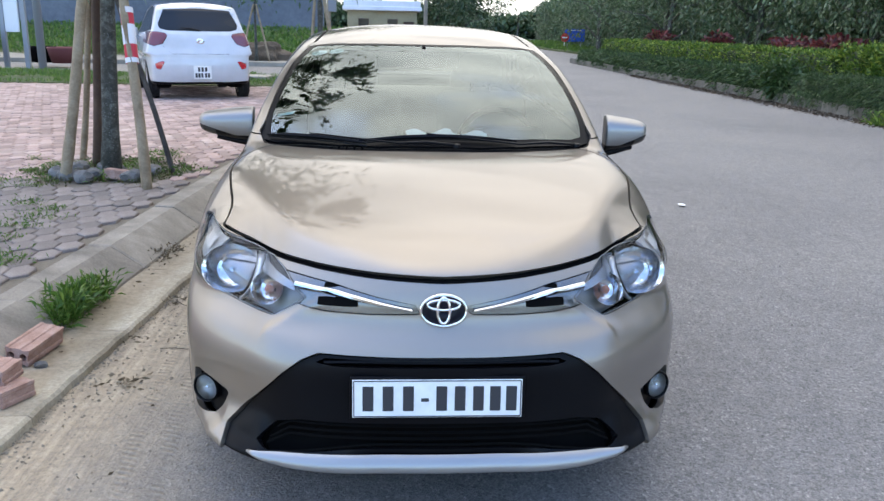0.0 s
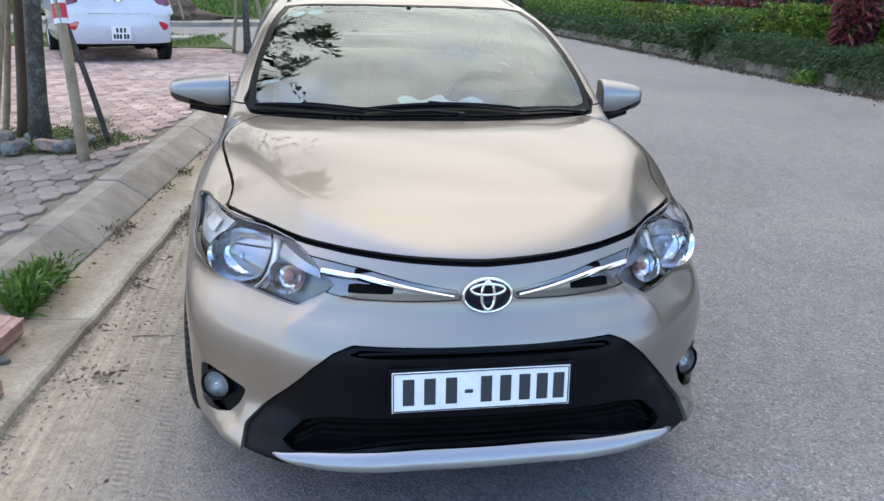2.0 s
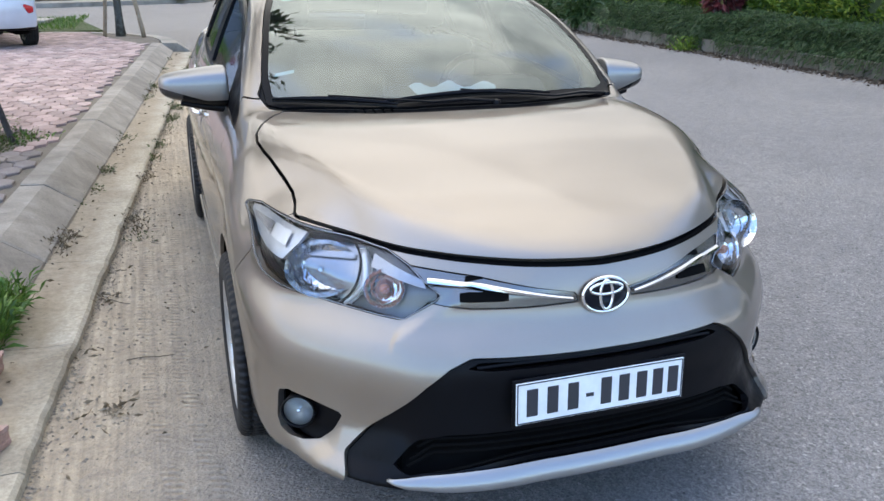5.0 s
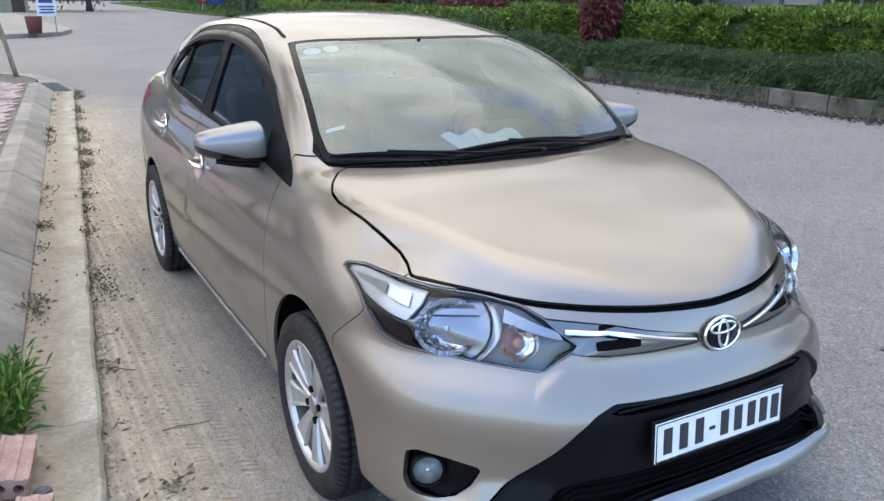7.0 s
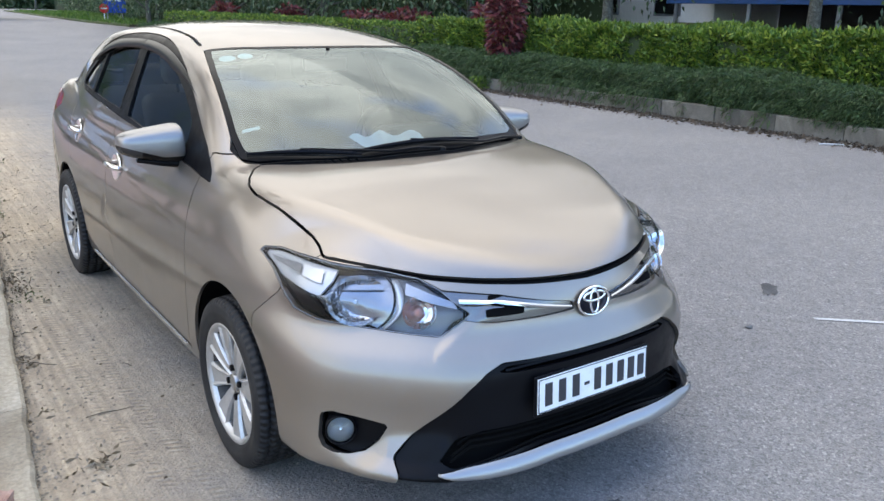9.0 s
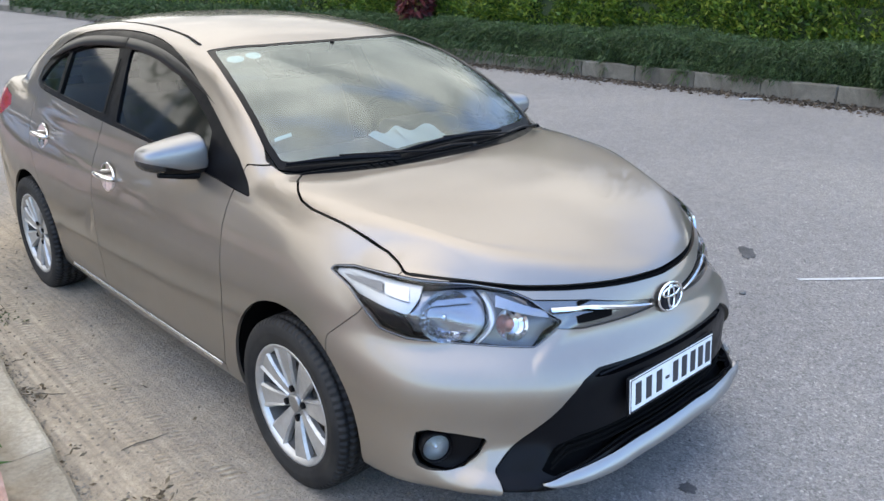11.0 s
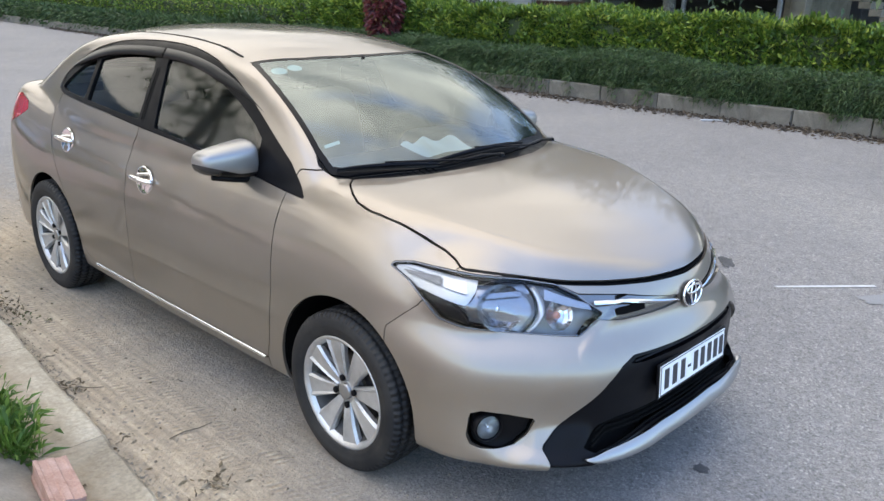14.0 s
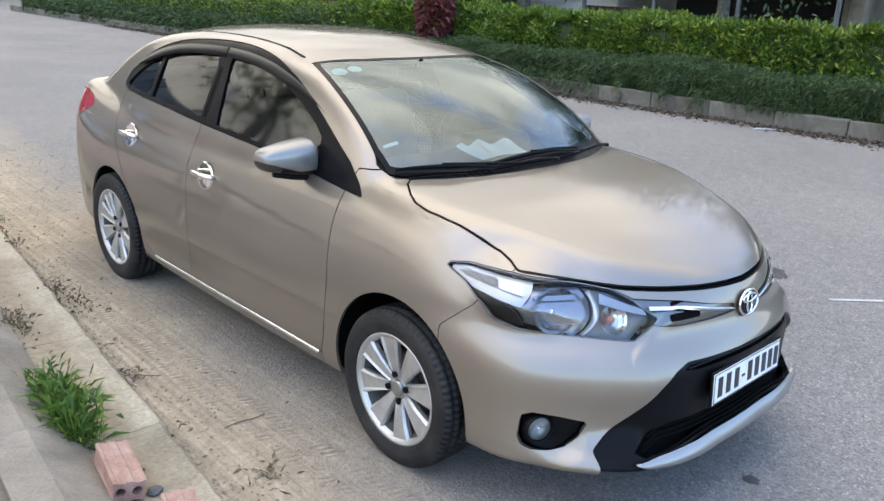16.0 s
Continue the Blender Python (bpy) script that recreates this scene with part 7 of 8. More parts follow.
for k, (x, y, h, clear, r) in enumerate(spots):
    tree("roadside_tree", x, y, 0, h, 0.16, clear, r, 16000 if y < 14 else 9000 if y < 32 else 6000, 0.13 if y < 14 else 0.17, 0.075, LEAF_TREE, BARK, "broad-leaved tree with dense grey-green crown behind a hedge", 300 + k, (0.3 * math.sin(k), 0.3 * math.cos(k)), 12, "roadside trees")
rng = np.random.default_rng(77)
n = 120000
u = rng.uniform(size=n)
yy = 8 + 150 * u
base_x = np.where(yy < 60, 15.5 + 0.0 * yy, 15.5 + (yy - 60) * 0.12)
ww = rng.uniform(size=n)
P = np.stack([base_x + rng.uniform(0, 5, n) + 1.5 * lumps(yy * 0.25, ww * 4, 5.0), yy, (ww ** 0.8) * (5.5 + 1.8 * lumps(yy * 0.16, yy * 0, 9.0)) + 0.2], 1)
P = P[(P[:, 1] > 22) | (P[:, 2] > 4.2)]
far = thing("woodland", None, "dense dark green woodland along the road", "woodland", kind="stuff")
foliage("woodland_leaves", P, rng.normal(size=P.shape) + np.array([-0.5, -0.4, -0.1]), 0.32, 0.16, LEAF_TREE, far, 78, 0.2)
# added dark sheet that stands for the shade inside the wood
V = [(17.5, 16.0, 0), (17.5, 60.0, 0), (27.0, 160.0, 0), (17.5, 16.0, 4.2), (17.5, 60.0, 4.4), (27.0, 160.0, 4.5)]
mesh_object("woodland_shade", V, [(0, 1, 4, 3), (1, 2, 5, 4)], FOLIAGE_SHADE, far)

# ---- small things by the kerb ----
def brick(name, m, label, ln=0.205, w=0.098, h=0.062):
    """A hollow fired brick: two holes through its length, shallow grooves on its faces."""
    bm = bmesh.new()
    sec = []
    def face(p, q, n):
        for i in range(n):
            t = i / n
            a = Vector(p).lerp(Vector(q), t)
            b = Vector(p).lerp(Vector(q), t + 0.5 / n)
            nrm = Vector((q[1] - p[1], p[0] - q[0])).normalized() * 0.0035
            sec.extend([tuple(a), tuple(Vector(p).lerp(Vector(q), t + 0.22 / n)), tuple(Vector(p).lerp(Vector(q), t + 0.30 / n) - nrm), tuple(Vector(p).lerp(Vector(q), t + 0.70 / n) - nrm), tuple(Vector(p).lerp(Vector(q), t + 0.78 / n))])
    x, z = w / 2, h / 2
    for p, q, n in (((-x, -z), (x, -z), 2), ((x, -z), (x, z), 1), ((x, z), (-x, z), 2), ((-x, z), (-x, -z), 1)):
        face(p, q, n)
    rows = []
    rnd_ = random.Random(name + label)
    for yv in (-ln / 2, -ln / 2 + 0.006, -ln / 6, ln / 6, ln / 2 - 0.006, ln / 2):
        k = 0.97 if abs(yv) > ln / 2 - 0.001 else 1.0
        rows.append([bm.verts.new((a * k + rnd_.uniform(-0.0008, 0.0008), yv, b * k + rnd_.uniform(-0.0008, 0.0008))) for a, b in sec])
    nn = len(sec)
    for p, q in zip(rows[:-1], rows[1:]):
        for i in range(nn):
            bm.faces.new([p[i], p[(i + 1) % nn], q[(i + 1) % nn], q[i]])
    # ends with two round holes each
    for row, s in ((rows[0], 1), (rows[-1], -1)):
        cent = [(-w / 4, 0), (w / 4, 0)]
        y_ = row[0].co.y
        rings = []
        for cx, cz in cent:
            rings.append([bm.verts.new((cx + 0.017 * math.cos(t), y_, cz + 0.017 * math.sin(t))) for t in np.linspace(0, 2 * math.pi, 10, endpoint=False)])
        edges = []
        for ring in [row] + rings:
            for i in range(len(ring)):
                e = bm.edges.get((ring[i], ring[(i + 1) % len(ring)])) or bm.edges.new((ring[i], ring[(i + 1) % len(ring)]))
                edges.append(e)
        bmesh.ops.triangle_fill(bm, edges=edges, use_beauty=True)
        for ring in rings:
            deep = [bm.verts.new((v.co.x, y_ + s * 0.05, v.co.z)) for v in ring]
            for i in range(10):
                bm.faces.new([ring[i], ring[(i + 1) % 10], deep[(i + 1) % 10], deep[i]])
            bm.faces.new(deep)
    bmesh.ops.recalc_face_normals(bm, faces=bm.faces)
    ob = part(name, bm, BRICK)
    ob.matrix_world = m
    return tagged(ob, label, "brick")


brick("brick", pose(-1.683, 0.42, 0.098, 2, 10, -9), "grooved red hollow brick lying in the gutter", 0.27, 0.108, 0.074)
brick("brick", pose(-1.60, -0.02, 0.076, 0, 0, -28), "broken red hollow brick lying in the gutter", 0.15, 0.10, 0.064)
brick("brick", pose(-1.645, 0.03, 0.140, 4, 3, -12), "broken red hollow brick resting on another", 0.12, 0.10, 0.064)


def pebble(name, x, y, z, r, seed, mat=STONE, label="small grey stone lying in the gutter", squash=0.6):
    bm = bmesh.new()
    bmesh.ops.create_icosphere(bm, subdivisions=2, radius=r)
    for v in bm.verts:
        v.co *= 1 + 0.35 * noise.noise(v.co / r * 1.3 + Vector((seed, 0, 0)))
        v.co.z *= squash
    ob = part(name, bm, mat, smooth=False)
    ob.matrix_world = pose(x, y, z + r * squash * 0.6, 0, 0, seed * 40)
    return tagged(ob, label, "stone")


pebble("stone", -1.615, 0.30, 0.04, 0.028, 3)
pebble("stone", 1.88, -0.245, 0.0, 0.02, 4, label="small grey stone lying on the asphalt")
pebble("stone", -1.73, 0.56, 0.04, 0.02, 5)
rnd = random.Random(3)
for k in range(26):
    a, r = rnd.uniform(0, 6.28), rnd.uniform(0.12, 0.42)
    x, y = -2.58 + r * math.cos(a), 4.05 + r * math.sin(a) * 0.8
    pebble("rubble_stone", x, y, 0.17 + rnd.uniform(0, 0.03), rnd.uniform(0.035, 0.085), 10 + k, label="rough grey rubble stone at the foot of a tree", squash=0.75)
brick("brick", pose(-2.42, 3.86, 0.235, 5, 4, 80), "brown broken brick at the foot of a tree", 0.19, 0.11, 0.075)
pebble("pale_stone", -2.25, 3.86, 0.19, 0.06, 44, CONCRETE, "pale broken concrete lump at the foot of a tree")

# litter on the sand and along the far kerb
def litter(name, label, n, place, length, width, mat, seed, tilt=0.12):
    rng = np.random.default_rng(seed)
    P = np.array([place(rng) for _ in range(n)])
    D = np.stack([rng.normal(size=n), rng.normal(size=n), rng.normal(size=n) * tilt], 1)
    ob = foliage(name, P, D, length, width, mat, None, seed, 0.0, 0.15)
    return tagged(ob, label, "litter", kind="stuff")


def by_gutter(r):
    y = r.uniform(-3.5, 12)
    return (edge_x(y) + abs(r.normal()) * 0.28 + 0.01, y, 0.006)


litter("dry_leaf_litter", "dry leaf bits and twigs scattered on sand", 200, by_gutter, 0.022, 0.010, LEAF_DRY, 401)
litter("dry_leaf_litter", "dry leaf bits scattered over the gutter", 160, lambda r: (edge_x(y := r.uniform(-1, 12)) - abs(r.normal()) * 0.10 - 0.17, y, 0.05), 0.03, 0.013, LEAF_DRY, 402)
for k, (x, y, n_) in enumerate(((-1.30, 1.24, 26), (-1.23, 0.19, 40), (-1.33, 2.1, 16), (-1.26, 3.0, 18), (-1.24, 1.62, 5), (-1.36, 0.72, 10))):
    litter("dry_leaf_litter", "little heap of dry leaves on sand", n_, lambda r: (x + r.normal() * 0.04, y + r.normal() * 0.05, 0.006 + 0.012 * r.uniform()), 0.035, 0.012, LEAF_DRY, 420 + k, 0.3)
litter("leaf_litter", "dry fallen leaves along the planter wall", 9000, lambda r: (8.50 - abs(r.normal()) * 0.16, r.uniform(-6, 26), 0.01 + 0.03 * r.uniform() ** 2), 0.06, 0.028, LEAF_BROWN, 403)


CRUMB = earthy("sandy_crumb", (0.15, 0.122, 0.09), (0.235, 0.195, 0.145), (0.33, 0.285, 0.22), 9, 60, 0.95)


def grit(name, label, n, place, size, mat, seed):
    """Crumbs of stone and soil: one joined scatter of small uneven lumps."""
    rng = np.random.default_rng(seed)
    base = np.array([(1, 0, 0), (-1, 0, 0), (0, 1, 0), (0, -1, 0), (0, 0, 1), (0, 0, -1)], float)
    fc = np.array([(0, 2, 4), (2, 1, 4), (1, 3, 4), (3, 0, 4), (2, 0, 5), (1, 2, 5), (3, 1, 5), (0, 3, 5)])
    V, F = [], []
    for k in range(n):
        s = size * rng.uniform(0.4, 1.0) ** 2 * 1.6
        p = np.array(place(rng))
        V.append(base * s * rng.uniform(0.5, 1.2, (6, 1)) * np.array([1, 1, 0.7]) + p)
        F.append(fc + 6 * k)
    ob = mesh_object(name, np.concatenate(V), np.concatenate(F), mat, smooth=False)
    return tagged(ob, label, "grit", kind="stuff")


grit("grit", "small crumbs of stone and soil on sand", 4200, lambda r: (edge_x(y := r.uniform(-3.2, 7)) + r.uniform(0.0, 1.0) ** 2 * 1.0, y, 0.002), 0.006, CRUMB, 411)
grit("soil_crumbs", "dark soil crumbs along the broken gutter edge", 2600, lambda r: (edge_x(y := r.uniform(-2.5, 11)) + abs(r.normal()) * 0.018 + 0.003, y, 0.003), 0.0048, CRUMB, 414)
grit("grit", "loose stone chips on asphalt", 700, lambda r: (r.uniform(-0.6, 6.5), r.uniform(-2.4, 8), 0.001), 0.007, STONE, 412)
grit("grit", "soil crumbs along the planter wall", 2600, lambda r: (8.46 - abs(r.normal()) * 0.18, r.uniform(-5, 22), 0.003), 0.022, SOIL, 413)
DRY_TWIG = earthy("dry_twig", (0.07, 0.055, 0.04), (0.11, 0.09, 0.065), (0.16, 0.13, 0.10), 20, 90, 0.9)
for k, (x, y, a, ln) in enumerate(((-1.11, 0.585, -3, 0.18), (-1.245, 1.63, 0, 0.05), (-1.26, 1.22, -40, 0.16), (-0.93, 1.0, 110, 0.04))):
    tw = part("twig", tube_bm([(-ln / 2, 0, 0.004), (-ln / 6, 0.006, 0.007), (ln / 6, -0.004, 0.006), (ln / 2, 0.004, 0.004)], [0.002, 0.0025, 0.002, 0.0015], 6), DRY_TWIG)
    tw.matrix_world = pose(x, y, 0, 0, 0, a)
    tagged(tw, "thin dry twig lying on sand", "twig")
sk = part("white_stick", tube_bm([(-0.16, 0, 0.012), (0, 0.004, 0.014), (0.16, 0, 0.012)], 0.012, 8), ROAD_WHITE)
sk.matrix_world = pose(8.19, 2.95, 0, 0, 0, -42)
tagged(sk, "pale stick lying near the planter wall", "stick")
for k, (x, y) in enumerate(((8.3, 10.9), (8.25, 13.6), (2.43, 3.87))):
    s_ = thing("paper_scrap", pose(x, y, 0.004, 0, 0, 40 * k), "crumpled pale paper scrap on the road", "litter")
    V = [(a * 0.022, b * 0.014, 0.012 * noise.noise(Vector((a * 2, b * 2, k))) + 0.012) for a in range(-2, 3) for b in range(-2, 3)]
    mesh_object("scrap", V, [(i * 5 + j, i * 5 + j + 1, i * 5 + j + 6, i * 5 + j + 5) for i in range(4) for j in range(4)], SIGN_WHITE, s_)

# planter wall on the far side of the road
WALL_DIRTY = earthy("stained_wall_concrete", (0.075, 0.068, 0.055), (0.13, 0.12, 0.10), (0.21, 0.195, 0.165), 2.2, 60, 0.95, 0.45, 0.01, 0.08)
wall = thing("planter_wall", None, "low weathered concrete planter wall of cast blocks", "wall", kind="structure")
rnd = random.Random(8)
y = -9.0
while y < 35.2:
    ln = 1.0 if y < 16 else 3.0
    h = 0.24 + rnd.uniform(-0.012, 0.012)
    b = box_bm(0.16, ln - 0.012, h, 0.012, 2, (0, 0, h / 2))
    for v in b.verts:
        v.co.x += 0.012 * noise.noise(v.co * 3 + Vector((0, y, 0)))
        v.co.z += 0.008 * noise.noise(v.co * 4 + Vector((3, y, 0)))
    o = part("wall_block", b, WALL_DIRTY, wall)
    o.matrix_local = pose(8.60 + rnd.uniform(-0.01, 0.01), y + ln / 2, -0.005, 0, rnd.uniform(-1.5, 1.5), 0)
    y += ln
plain_mesh("verge_soil", [(8.62, -9, 0.18), (40, -9, 0.18), (40, 35.3, 0.18), (8.62, 35.3, 0.18), (8.62, -9, -0.1), (8.62, 35.3, -0.1)], [(0, 1, 2, 3), (4, 0, 3, 5)], SOIL, "dark soil of the planted verge", "soil")

# ---- white hatchback on the pavement, its tail towards the road ----
H_SIDE = spline([0.0, 0.3, 0.8, 1.9, 3.0, 3.5, 3.8], [0.74, 0.80, 0.825, 0.83, 0.82, 0.77, 0.68])
H_TUCK = spline([0.15, 0.3, 0.5, 0.75, 0.9, 1.0], [0.07, 0.015, 0.0, 0.0, 0.02, 0.05])
H_REAR = spline([0.15, 0.3, 0.5, 0.62, 0.8, 0.95, 1.1, 1.3, 1.45, 1.5], [0.14, 0.05, 0.0, 0.01, 0.07, 0.11, 0.18, 0.31, 0.47, 0.6])
H_ROOF = spline([0.0, 0.4, 0.9, 1.6, 2.2, 2.8], [1.40, 1.465, 1.495, 1.50, 1.47, 1.38])
H_NOSE = spline([0.2, 0.5, 0.7, 0.85, 1.0], [3.66, 3.76, 3.74, 3.6, 3.1])
H_SCREEN = spline([0.9, 1.1, 1.3, 1.45, 1.5], [3.05, 2.75, 2.4, 2.05, 1.7])


def hatch_sd(x, y, z):
    ax = np.sqrt(x * x + 1e-6)
    side = ax - (H_SIDE(y) - H_TUCK(z))
    rear = (H_REAR(z) + 0.30 * np.clip(ax - 0.2, 0, 1) ** 2.4 - y) * 0.92
    nose = (y - H_NOSE(z) + 0.35 * ax**3) * 0.9
    low = smax(smax(side, rear, 0.10), nose, 0.12)
    low = smax(low, (z - 1.0), 0.06)
    low = smax(low, 0.24 - z, 0.06)
    flank = (ax - (0.79 - 0.36 * (z - 0.95) - 0.10 * np.clip(0.5 - y, 0, 1))) * 0.95
    cab = smax(flank, z - H_ROOF(y) + 0.05 * (ax / 0.6) ** 2.4, 0.06)
    cab = smax(cab, rear, 0.07)
    cab = smax(cab, (y - H_SCREEN(z)) * 0.6, 0.06)
    return smin(low, smax(cab, 0.7 - z, 0.05), 0.10)


hatch = thing("hatchback_car", pose(-3.36, 11.35, 0.19, 0, 0, 20) @ Matrix.Diagonal((1.05, 1.0, 1.09, 1)), "white five-door hatchback parked on the pavement, seen from behind", "car")
hp, hn, hq = skin(hatch_sd, (-0.92, -0.1, 0.15), (0.92, 3.9, 1.6), 0.026)
ht = np.concatenate([hq[:, [0, 1, 2]], hq[:, [0, 2, 3]]])
hm = (hp, hn, ht, np.zeros(len(ht), int))


def rear_view(poly):
    return lambda v, n: np.where(v[:, 1] < 0.75, poly_sd(np.abs(v[:, 0]), v[:, 2], poly), FAR)


def flank_view(poly):
    return lambda v, n: np.where(np.abs(v[:, 0]) > 0.4, poly_sd(v[:, 1], v[:, 2], poly), FAR)


def h_arch(c):
    return lambda v, n: np.where(np.abs(v[:, 0]) > 0.45, np.minimum(np.hypot(v[:, 1] - c, v[:, 2] - 0.28) - 0.33, np.maximum(np.abs(v[:, 1] - c) - 0.31, v[:, 2] - 0.25)), FAR)


for sd, lab, ok, gap in (
        (h_arch(0.66), 9, [0], 0), (h_arch(3.05), 9, [0], 0),
        (rear_view([(-0.2, 1.05), (0.50, 1.06), (0.61, 1.09), (0.62, 1.16), (0.52, 1.37), (-0.2, 1.41)]), 1, [0], 0.004),
        (flank_view([(0.30, 1.06), (2.9, 0.98), (2.55, 1.15), (2.2, 1.36), (1.5, 1.43), (0.8, 1.41), (0.55, 1.33)]), 2, [0], 0.003),
        (rear_view([(0.50, 0.98), (0.53, 1.02), (0.68, 1.04), (0.86, 1.02), (0.86, 0.88), (0.72, 0.82), (0.58, 0.86)]), 3, [0], 0.003),
        (rear_view([(0.57, 0.59), (0.61, 0.60), (0.72, 0.56), (0.71, 0.49), (0.64, 0.47)]), 4, [0], 0.002),
        (lambda v, n: np.where(v[:, 1] < 0.6, v[:, 2] - 0.275 - 0.05 * np.clip(np.abs(v[:, 0]) - 0.5, 0, 1), FAR), 5, [0], 0.002),
        (lambda v, n: np.where(v[:, 1] < 0.75, np.abs(poly_sd(np.abs(v[:, 0]), v[:, 2], [(-0.5, 0.70), (0.45, 0.71), (0.56, 0.78), (0.60, 0.9), (0.64, 1.1), (0.55, 1.40), (-0.5, 1.43)])) - 0.004, FAR), -1, [0], 0)):
    hm = carve(hm, sd, lab, ok, gap)
hbody = panel("body_shell", hm, [0], WHITE_PAINT, hatch, 0.012)
panel("rear_window", hm, [1], DARK_GLASS, hatch, 0.01, -0.004, label="dark rear window")
for s in (-1, 1):
    panel("side_glass", hm, [2], DARK_GLASS, hatch, 0.01, -0.004, side=s, label="dark side glass")
    panel("tail_lamp", hm, [3], material("tail_red", (0.16, 0.02, 0.028), 0.12, Coat_Weight=1.0), hatch, 0.012, 0.004, side=s, label="dark red tail lamp")
    panel("reflector", hm, [4], RED_LENS, hatch, 0.01, 0.003, side=s, label="red bumper reflector")
panel("lower_bumper", hm, [5], BLACK, hatch, 0.012, 0.0, label="black lower bumper")
Vh, Nh, Fh, Lh = hm
panel("inner_lining", (Vh, Nh, Fh, np.where(np.isin(Lh, [0, -1, 5]), 1, 0)), [1], MATT, hatch, 0, -0.025)
hplate = new("number_plate", None)
hplate.parent = hatch
hplate.matrix_local = pose(0, -0.012, 0.43, 90, 0, 0)
hplate["label"] = "white number plate with dark bars"
part("plate_face", box_bm(0.28, 0.20, 0.012, 0.003, 1), WHITE_PLATE, hplate)
for x, y, w in ((-0.055, 0.045, 0.034), (0.0, 0.045, 0.034), (0.055, 0.045, 0.034), (-0.10, -0.045, 0.034), (-0.055, -0.045, 0.034), (-0.01, -0.045, 0.034), (0.05, -0.045, 0.034), (0.095, -0.045, 0.034)):
    part("bar", box_bm(w, 0.066, 0.004, 0.001, 1, (x, y, 0.0075)), INK, hplate)
bdg = lathe([(0.0, 0.001), (0.01, 0.001), (0.012, 0.045), (0.0, 0.055)], 24, "Y")
bmesh.ops.scale(bdg, verts=bdg.verts, vec=(1.2, -1, 0.75))
o = part("badge", bdg, CHROME, hatch, "plain chrome oval badge", True)
o.matrix_local = pose(0, 0.075, 0.90)
part("rear_wiper", tube_bm([(0.0, 0.135, 1.06), (-0.1, 0.15, 1.085), (-0.30, 0.15, 1.10)], [0.012, 0.009, 0.006], 8), BLACK, hatch)
for x, y in ((-0.735, 0.66), (-0.735, 3.05), (0.735, 0.66), (0.735, 3.05)):
    w = copy_thing(first, pose(x, y, 0.272, 30 * y, 0, 0 if x < 0 else 180) @ Matrix.Diagonal((0.92, 0.92, 0.92, 1)))
    w.parent = hatch
    w["label"] = "alloy wheel with black tyre"
for s in (-1, 1):
    part("door_mirror", box_bm(0.20, 0.10, 0.13, 0.035, 3, (s * 0.90, 2.52, 1.02)), WHITE_PAINT, hatch, "", True)
    part("wheel_well", box_bm(0.25, 0.6, 0.5, 0.05, 2, (s * 0.58, 0.66, 0.42)), MATT, hatch)
    part("wheel_well", box_bm(0.25, 0.6, 0.5, 0.05, 2, (s * 0.58, 3.05, 0.42)), MATT, hatch)

# ---- beyond the crossing, on the left ----
plain_mesh("grass_verge", [(-13, 14.6, 0.20), (-1.9, 15.0, 0.20), (-2.6, 18.6, 0.20), (-13, 20.2, 0.20), (-13, 20.2, -0.1), (-2.6, 18.6, -0.1), (-1.9, 15.0, -0.1), (-13, 14.6, -0.1)], [(0, 1, 2, 3), (3, 2, 5, 4), (2, 1, 6, 5), (1, 0, 7, 6)], GRASSY, "worn grass verge beside the side road", "grass")
rng = np.random.default_rng(91)
n = 9000
P = np.stack([rng.uniform(-12.5, -2.4, n), rng.uniform(14.7, 19.2, n), np.full(n, 0.20)], 1)
keepn = np.array([noise.noise(Vector((p[0] * 0.6, p[1] * 0.6, 2))) > -0.1 for p in P])
P = P[keepn]
g = foliage("verge_grass", P, np.stack([rng.normal(size=len(P)) * 0.5, rng.normal(size=len(P)) * 0.5, np.ones(len(P))], 1), 0.10, 0.02, LEAF_WEED, None, 92)
tagged(g, "short green grass on a worn verge", "grass", kind="stuff")
slab = part("concrete_slab", box_bm(1.7, 0.8, 0.10, 0.02, 2), CONCRETE)
slab.matrix_world = pose(-3.9, 17.2, 0.24, 0, 0, -8)
tagged(slab, "pale concrete cover slab lying in the grass", "slab")
# far pavement with kerb, grass bank and wall
plain_mesh("far_pavement", [(-40, 27, 0.15), (-4.0, 27.5, 0.15), (1.0, 31.0, 0.15), (1.6, 33.5, 0.15), (0.6, 60, 0.15), (-40, 60, 0.15), (-40, 27, 0), (-4.0, 27.5, 0), (1.0, 31.0, 0), (1.6, 33.5, 0), (0.6, 60, 0)], [(0, 1, 2, 3, 4, 5), (6, 7, 1, 0), (7, 8, 2, 1), (8, 9, 3, 2), (9, 10, 4, 3)], CONCRETE, "far pavement of worn concrete beyond the side road", "pavement")
V, F = [], []
nx, ny = 40, 8
for i in range(nx):
    for j in range(ny):
        x, y = -36 + 34 * i / (nx - 1), 31 + 12 * j / (ny - 1)
        V.append((x, y, 0.16 + 1.1 * (j / (ny - 1)) ** 1.2 + 0.25 * noise.noise(Vector((x * 0.4, y * 0.4, 0)))))
for i in range(nx - 1):
    for j in range(ny - 1):
        a = i * ny + j
        F.append((a, a + ny, a + ny + 1, a + 1))
plain_mesh("grass_bank", V, F, GRASSY, "overgrown grass bank below a grey wall", "grass", smooth=True)
n = 16000
P = np.stack([rng.uniform(-36, -2.2, n), rng.uniform(31.5, 43, n), np.zeros(n)], 1)
P[:, 2] = 0.12 + 1.1 * ((P[:, 1] - 31) / 12) ** 1.2
